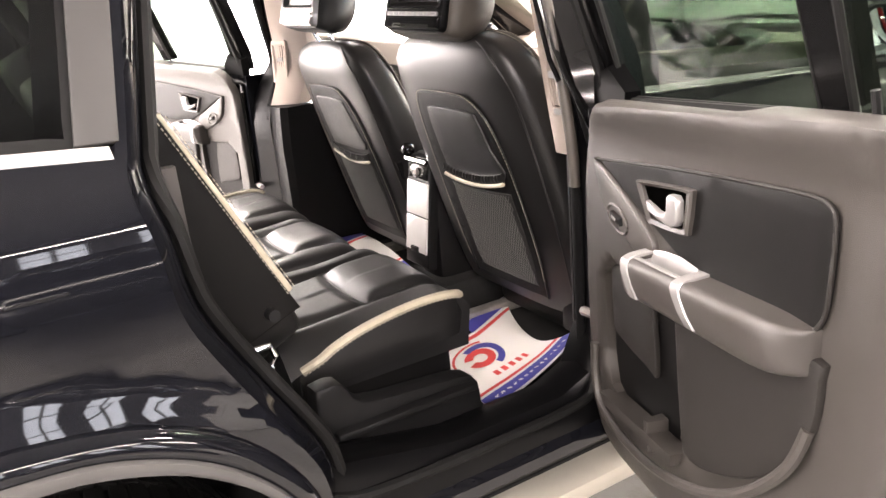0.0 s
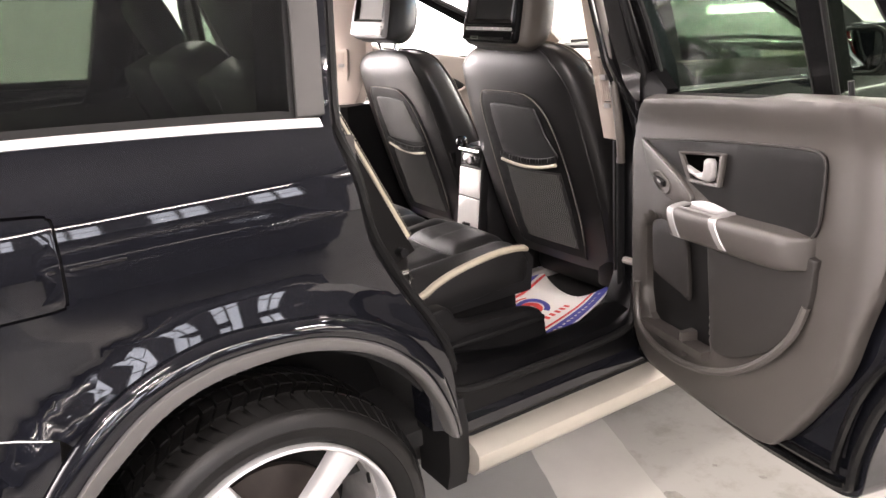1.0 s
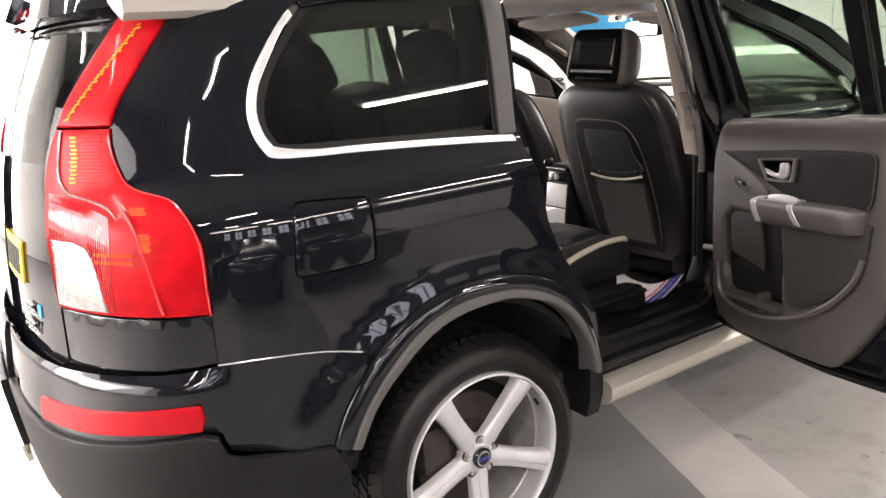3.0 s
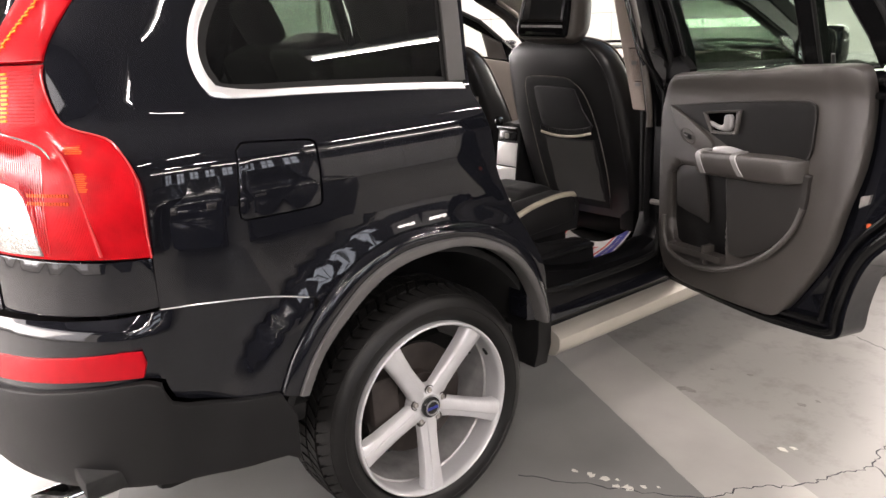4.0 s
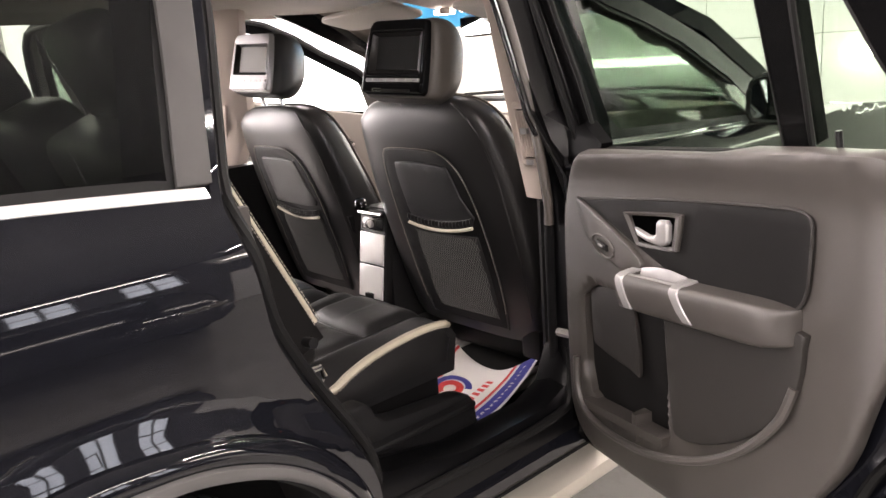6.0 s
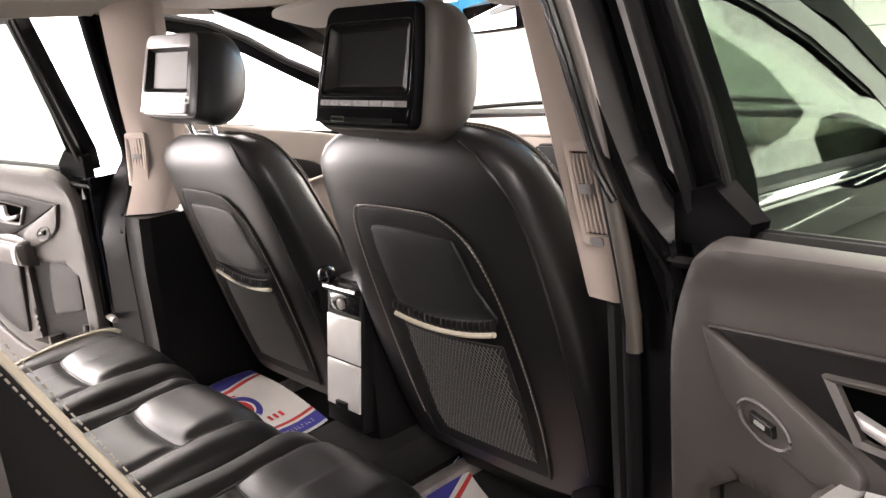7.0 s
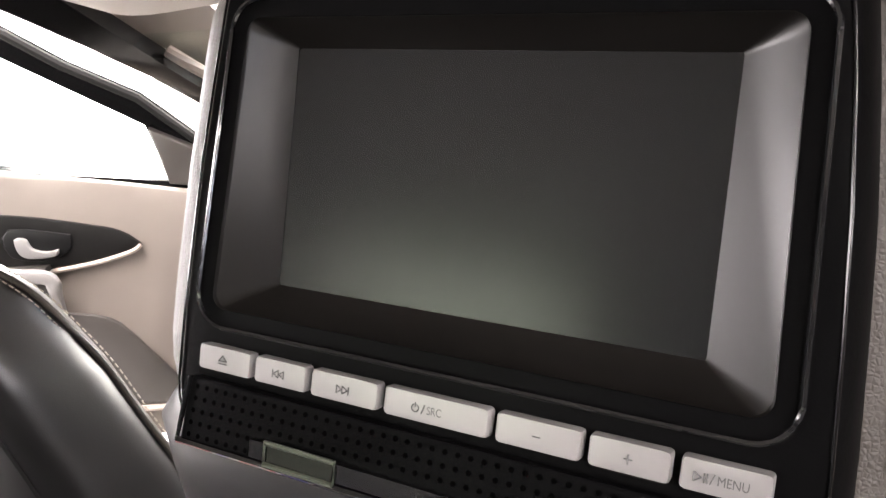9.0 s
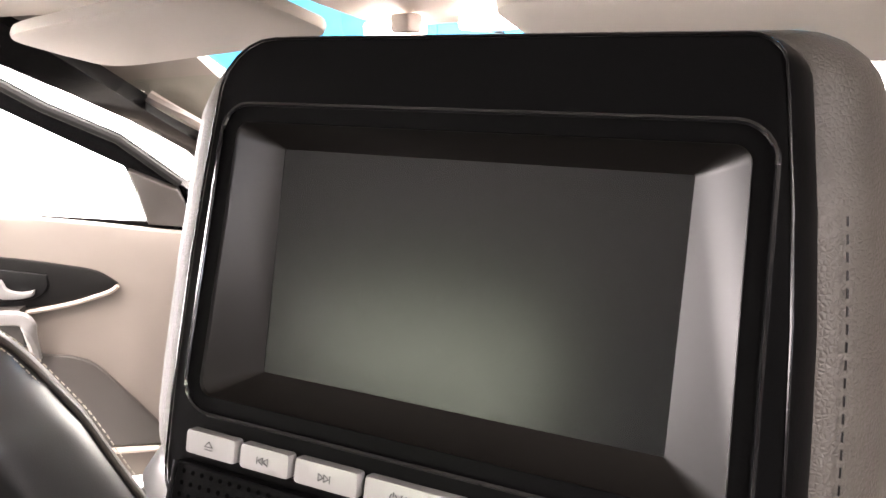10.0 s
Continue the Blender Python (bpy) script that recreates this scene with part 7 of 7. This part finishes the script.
        part("buckle_tongue", box((min(sg * .61, sg * .63), .888, .645), (max(sg * .61, sg * .63), .905, .652), .002), CHROME, seat, "bright buckle tongue")
    return seat


rear_seat(.225, .669, True)
rear_seat(-.205, .215, False)
rear_seat(-.669, -.215, True)
# folded third row behind
tr = thing("third_row_seat", "folded black leather third row seats", "car seat")
for sg in (-1, 1):
    part("folded_back", cushion((.27, .30, .06), .3, .3, 24, None, Matrix.Translation((sg * .31, -.42, .76))), LEATHER, tr)
    part("folded_base", box((sg * .31 - .2, -.7, .63), (sg * .31 + .2, -.15, .72), .02), BLACK, tr)

# ---------------------------------------------------------------- console, dashboard, wheel
con = thing("centre_console", "black console with satin silver rear panels", "console")
part("console_body", box((-.055, 1.15, .45), (.08, 1.95, .90), .03), BLACK, con)
rings = [[Vector((.012 + a, 1.33 + b, z)) for a, b in rounded(.125 * q, .33, .03, 4)] for z, q in ((.89, .95), (.925, 1.0), (.938, .92))]
part("console_lid", loft(rings), LEATHER, con, "black leather console lid")


def cf(u, z, w=0.0):
    return Vector((.012 + u, 1.125 + .14 * (z - .75) - w, z))


part("rear_face", skin([(-.070, .60), (.070, .60), (.068, .935), (-.068, .935)], lambda u, z: cf(u, z), .03, (), .08, None, .005), BLACK, con)
for z0, z1, nm in ((.645, .752, "lower_panel"), (.757, .858, "upper_panel")):
    part(nm, skin([(-.062, z0), (.062, z0), (.062, z1), (-.062, z1)], lambda u, z: cf(u, z, .006), .008, (), .05, None, .0025), PANEL_SILVER, con, "pale silver console panel")
part("ash_drawer", skin([(-.055, .868), (.055, .868), (.055, .908), (-.055, .908)], lambda u, z: cf(u, z, .004), .006, (), .05, None, .002), GLOSS_BLACK, con)
part("power_socket", lathe([(.0, 0), (.012, 0), (.013, .006), (.009, .008), (.0, .006)], 20, Matrix.Translation(cf(.0, .888, .006)) @ Matrix.Rotation(radians(-90), 4, "Z")), STEEL, con)
part("chrome_bar", tube([cf(-.06, .922, .01), cf(.06, .922, .01)], .008, 8), CHROME, con, "chrome bar")
part("console_knob", cushion((.022, .02, .022), .8, .8, 16, None, Matrix.Translation((-.055, 1.15, .945))), GLOSS_BLACK, con, "round black hinge knob")
part("panel_notch", box((-.008, 1.098, .644), (.032, 1.112, .662), .003), BLACK, con)
part("belt_buckle_stalk", tube([(-.11, 1.22, .70), (-.115, 1.16, .86), (-.105, 1.14, .905)], .013, 8), BLACK, con)

dash = thing("dashboard", "beige dashboard with a black lower half", "dashboard")
prof = [(2.24, 1.12), (2.215, 1.188), (2.10, 1.196), (1.99, 1.186), (1.95, 1.165), (1.935, 1.12), (1.95, 1.08), (2.25, 1.0)]
part("upper_dash", loft([[Vector((x, y + .05 * abs(x), z - .02 * abs(x))) for y, z in prof] for x in (-.80, -.4, -.1, .1, .4, .80)]), BEIGE, dash, "beige upper dashboard")
prof = [(2.25, 1.03), (1.95, 1.085), (1.925, 1.05), (1.94, .93), (1.98, .80), (2.20, .72)]
part("lower_dash", loft([[Vector((x, y + .05 * abs(x), z - .02 * abs(x))) for y, z in prof] for x in (-.80, -.4, -.1, .1, .4, .80)]), CARD, dash, "dark lower dashboard")
part("centre_panel", loft([[Vector((x, y, z)) for x in (-.06, .14)] + [Vector((x, y + .06, z)) for x in (.14, -.06)] for y, z in ((1.92, 1.13), (1.88, 1.0), (1.84, .86), (1.80, .72))]), BLACK, dash)
for x, w in ((-.02, .09), (.10, .09)):
    part("dash_vent", box((x - w / 2, 1.932, 1.098), (x + w / 2, 1.965, 1.136), .008), BLACK, dash)
eye = lambda u, v: Vector((.095 + u, 1.966 + .55 * v, 1.176 + .83 * v))
part("demister_rim", tube([eye(.085 * math.cos(a), .020 * math.sin(a)) for a in (2 * math.pi * k / 32 for k in range(32))], .006, 8, None, True), BEIGE_DARK, dash, "taupe rim of the demister vent")
part("demister_slot", skin([(.055 * math.cos(a), .009 * math.sin(a)) for a in (2 * math.pi * k / 24 for k in range(24))], lambda u, v: eye(u, v) + Vector((0, -.006, .004)), .006, (), .05), BLACK, dash, "black demister slot")
part("dash_crease", tube([(x, 1.951 + .05 * abs(x), 1.158 - .02 * abs(x)) for x in (-.8, -.5, -.2, 0, .2, .5, .8)], .005, 6), BEIGE_DARK, dash)
part("dash_band", loft([[Vector((x, y + .05 * abs(x), z - .02 * abs(x))) for y, z in ((1.938, 1.125), (1.930, 1.115), (1.930, 1.085), (1.945, 1.078))] for x in (-.79, -.4, 0, .4, .79)]), BEIGE_DARK, dash, "taupe dashboard band")
# binnacle with two lit dials
rings = []
for y, q in ((2.08, .85), (1.95, 1.0), (1.90, 1.02), (1.895, .96)):
    rings.append([Vector((.42 + .19 * q * math.cos(a), y, 1.09 + (.140 if math.sin(a) > 0 else .06) * q * math.sin(a))) for a in (2 * math.pi * k / 32 for k in range(32))])
part("binnacle", loft(rings, True, False), BLACK, dash, "black instrument hood")
part("hood_edge", tube([(.42 + .192 * math.cos(radians(a)), 1.896, 1.095 + .135 * math.sin(radians(a))) for a in range(-5, 186, 8)], .004, 6), BLACK, dash, "black hood edge")
part("trip_display", box((.405, 1.925, 1.025), (.47, 1.942, 1.055), .003), glow("lit_blue_display", (.05, .07, .4), .25), dash, "blue lit trip display")
part("cluster_face", skin([(.25, 1.03), (.60, 1.03), (.58, 1.17), (.27, 1.17)], lambda x, z: Vector((x, 1.945, z)), -.01, (), .1), GLOSS_BLACK, dash)
for dx, r in ((.341, .019), (.418, .042), (.508, .042)):
    dial = part("dial", lathe([(.0, 0), (r * .88, 0), (r * .88, .003), (.0, .003)], 40, Matrix.Translation((dx, 1.938, 1.111)) @ Matrix.Rotation(radians(-90), 4, "Z")), DIAL, dash, "blue lit dial")
    part("dial_ring", tube([(dx + r * math.cos(a), 1.93, 1.111 + r * math.sin(a)) for a in (2 * math.pi * k / 32 for k in range(32))], .0045, 6, None, True), SILVER, dial)
    part("dial_needle", tube([(dx, 1.928, 1.111), (dx - r * .65, 1.928, 1.111 - r * .3)], .0016, 5), NEEDLE, dial)
    bm = bmesh.new()
    for k in range(13):
        a = radians(225 - 270 * k / 12)
        tube([(dx + r * .66 * math.cos(a), 1.929, 1.111 + r * .66 * math.sin(a)), (dx + r * .8 * math.cos(a), 1.929, 1.111 + r * .8 * math.sin(a))], .0012, 4, bm)
    part("dial_marks", bm, SILVER, dial)

sw = thing("steering_wheel", "black leather steering wheel with a round hub badge", "steering wheel")
swm = Matrix.Translation((.447, 1.70, 1.072)) @ Matrix.Rotation(radians(-24), 4, "X")
part("wheel_rim", tube([swm @ Vector((.182 * math.cos(a), 0, .182 * math.sin(a))) for a in (2 * math.pi * k / 48 for k in range(48))], .016, 10, None, True), LEATHER, sw, "black leather rim")
part("hub_pad", cushion((.085, .03, .065), .5, .5, 24, None, swm @ Matrix.Translation((0, .02, -.035))), BLACK, sw)
for a, mt in ((8, BLACK), (172, BLACK), (250, BLACK), (290, SATIN)):
    c, s = math.cos(radians(a)), math.sin(radians(a))
    part("wheel_spoke", loft([[swm @ Vector((r * c - t * s, y, r * s + t * c)) for t, y in ((-.018, .0), (.018, .0), (.018, .022), (-.018, .022))] for r in (.06, .12, .172)]), mt, sw)
# the blue light on the badge is put into its colour
part("hub_badge", lathe([(.0, 0), (.0145, 0), (.0135, .004), (.0, .005)], 24, swm @ Matrix.Translation((0, -.014, -.030)) @ Matrix.Rotation(radians(-90), 4, "Z")), principled("blue_lit_badge", (.02, .03, .12), .25, .6), sw, "round hub badge with blue light painted in")
part("hub_trim", tube([swm @ Vector((.001 * k, -.004, .026 - .0000018 * k * k - .012 * abs(k / 150))) for k in range(-150, 151, 15)], .0065, 6), SILVER, sw, "silver trim across the hub")
part("column", tube([swm @ Vector((0, .03, 0)), (.44, 1.98, .99)], .04, 12), BLACK, sw)
part("stalk", tube([(.49, 1.77, 1.03), (.61, 1.765, 1.03)], .009, 8), BLACK, sw)

mir = thing("rear_view_mirror", "black-backed rear view mirror on the windscreen", "mirror")
mm = Matrix.Translation((.06, 1.66, 1.492)) @ Matrix.Rotation(radians(-14), 4, "Z")
part("mirror_shell", cushion((.13, .022, .038), .35, .4, 24, None, mm), BLACK, mir)
part("mirror_glass", box((-.118, -.024, -.03), (.118, -.0215, .03), .0, None, mm), principled("mirror", (.85, .86, .88), .02, 1.0), mir)
part("mirror_stem", tube([mm @ Vector((0, .01, .02)), (.06, 1.72, 1.535)], .009, 8), BLACK, mir)
for side in (1, -1):
    wide, mid = (.21, .455) if side > 0 else (.215, .235)
    v = thing("sun_visor", "pale cloth sun visor folded up against the headliner", "sun visor", "sun visors")
    part("visor_pad", cushion((wide, .085, .012), .4, .35, 28, None, Matrix.Translation((side * mid, 1.40, 1.548 if side < 0 else 1.516)) @ Matrix.Rotation(radians(side * 3), 4, "Y") @ Matrix.Rotation(radians(-14), 4, "X")), HEADLINER, v)
    part("visor_clip", box((side * .08 - .012, 1.45, 1.53), (side * .08 + .012, 1.48, 1.55), .004), BEIGE, v)
roofc = thing("overhead_console", "pale plastic overhead lamp console", "lamp")
part("console_shell", cushion((.13, .12, .036), .4, .4, 28, None, Matrix.Translation((0.105, 1.45, 1.592)) @ Matrix.Rotation(radians(-10), 4, "X")), BEIGE, roofc)
for dx in (.041, .165):
    part("reading_lamp", box((dx - .028, 1.475, 1.530), (dx + .028, 1.525, 1.545), .004), glow("lit_reading_lamp", (1, .95, .88), 5.0), roofc, "lit reading lamp")

# outside mirrors
for side in (1, -1):
    dm = thing("door_mirror", "black door mirror with a silver strip", "mirror", "door mirrors")
    c = Vector((.99, 1.94, 1.212)) if side > 0 else Vector((-1.05, 2.09, 1.17))
    part("mirror_housing", cushion((.074, .07, .078), .42, .45, 32, lambda v: Vector((v.x, v.y * (1 - .25 * (v.x * side > 0)), v.z)), Matrix.Translation(c)), PAINT, dm)
    part("mirror_glass", skin([(a, b) for a, b in rounded(.118, .112, .03, 5)], lambda u, v: c + Vector((u, -.084 + .185 * u * side + .06 * v, v)), .004 * side, (), .05), principled("wing_mirror", (.8, .83, .84), .02, 1.0), dm)
    part("mirror_edge", tube([c + Vector((a, -.082 + .185 * a * side + .06 * b, b)) for a, b in rounded(.130, .126, .035, 5)], .008, 6, None, True), BLACK, dm)
    part("mirror_arm", loft([[Vector((side * x, (1.95 if side > 0 else 2.07) + y, z)) for y, z in ((-.035, -.02 + h0), (.035, -.02 + h0), (.035, .02 + h0), (-.035, .02 + h0))] for x, h0 in (((.83, 1.15), (.90, 1.15), (.96, 1.16)) if side > 0 else ((1.0, 1.10), (1.02, 1.11), (1.04, 1.13)))]), BLACK, dm)

# ---------------------------------------------------------------- paper mats


def paper_mat(place, parts, label):
    mat = thing("floor_mat", label, "floor mat", "paper floor mats")
    base = part("sheet", skin([(0, 0), (1, 0), (1, 1), (0, 1)], lambda u, v: place(u, v, 0), .0012, (), .05), PAPER, mat)
    for loop, m, nm in parts:
        part(nm, skin(loop, lambda u, v: place(u, v, .0012), .0004, (), .04), m, base)
    return mat


def crescent(cu, cv, r0, r1, a0, a1, n=18, squash=1.0, shift=0.0):
    out = [(cu + r0 * math.cos(radians(a0 + (a1 - a0) * k / n)), cv + squash * r0 * math.sin(radians(a0 + (a1 - a0) * k / n))) for k in range(n + 1)]
    inn = [(cu + shift + r1 * math.cos(radians(a0 + (a1 - a0) * k / n)), cv + squash * r1 * math.sin(radians(a0 + (a1 - a0) * k / n))) for k in range(n + 1)]
    return out + list(reversed(inn))


def mat_print(letters):
    items = [([(0, .02), (1, .02), (1, .13), (0, .13)], PRINT_BLUE, "blue_band"), ([(0, .155), (1, .155), (1, .18), (0, .18)], PRINT_RED, "red_line"),
             ([(0, .88), (.5, .84), (1, .9), (1, .99), (0, .99)], PRINT_BLUE, "blue_band"), ([(0, .80), (.5, .77), (1, .83), (1, .86), (.5, .81), (0, .84)], PRINT_RED, "red_line"),
             (crescent(.36, .52, .22, .15, -70, 120, 18, .8), PRINT_BLUE, "blue_arc"), (crescent(.33, .52, .15, .07, -160, 160, 18, .8), PRINT_RED, "red_arc"),
             (crescent(.34, .52, .27, .245, 60, 200, 18, .8), PRINT_RED, "red_arc")]
    for k in range(letters):
        items.append(([(.62 - .085 * k, .25), (.665 - .085 * k, .25), (.665 - .085 * k, .31), (.62 - .085 * k, .31)], PRINT_RED, "print_bar"))
    for k in range(14):
        items.append(([(.12 + .055 * k, .06), (.15 + .055 * k, .06), (.15 + .055 * k, .09), (.12 + .055 * k, .09)], PAPER, "small_print_bar"))
    return items


def right_mat(u, v, up):
    """u from the tunnel to the sill side, v from the front edge... the sheet sags and its outer front corner curls up."""
    outer = curve([(.70, .90, .480), (.70, 1.0, .505), (.660, 1.13, .525), (.64, 1.229, .568)], 8)
    t = min(1, max(0, u)) * (len(outer) - 1)
    k = min(int(t), len(outer) - 2)
    edge = outer[k].lerp(outer[k + 1], t - k)
    p = edge.lerp(Vector((.30, .93, .468)).lerp(Vector((.156, 1.32, .472)), u), v)
    fold = math.sin(math.pi / 2 * (v / .36 if v < .36 else (1 - v) / .64)) * u * u
    return p + Vector((0, -.055 * fold, -.058 * fold + up + .003 * math.sin(5 * u + 3 * v)))


def left_mat(u, v, up):
    a, b = Vector((-.19, 1.0, .50)), Vector((-.20, 1.19, .515))
    c, d = Vector((-.68, 1.0, .51)), Vector((-.67, 1.225, .525))
    p = a.lerp(b, u).lerp(c.lerp(d, u), v)
    return p + Vector((0, 0, up + .012 * math.sin(math.pi * v) + .004 * math.sin(6 * u + 4 * v)))


paper_mat(right_mat, mat_print(5), "white paper floor mat printed with red and blue bands")
paper_mat(left_mat, mat_print(3), "white paper floor mat with blue and red printed stripes")
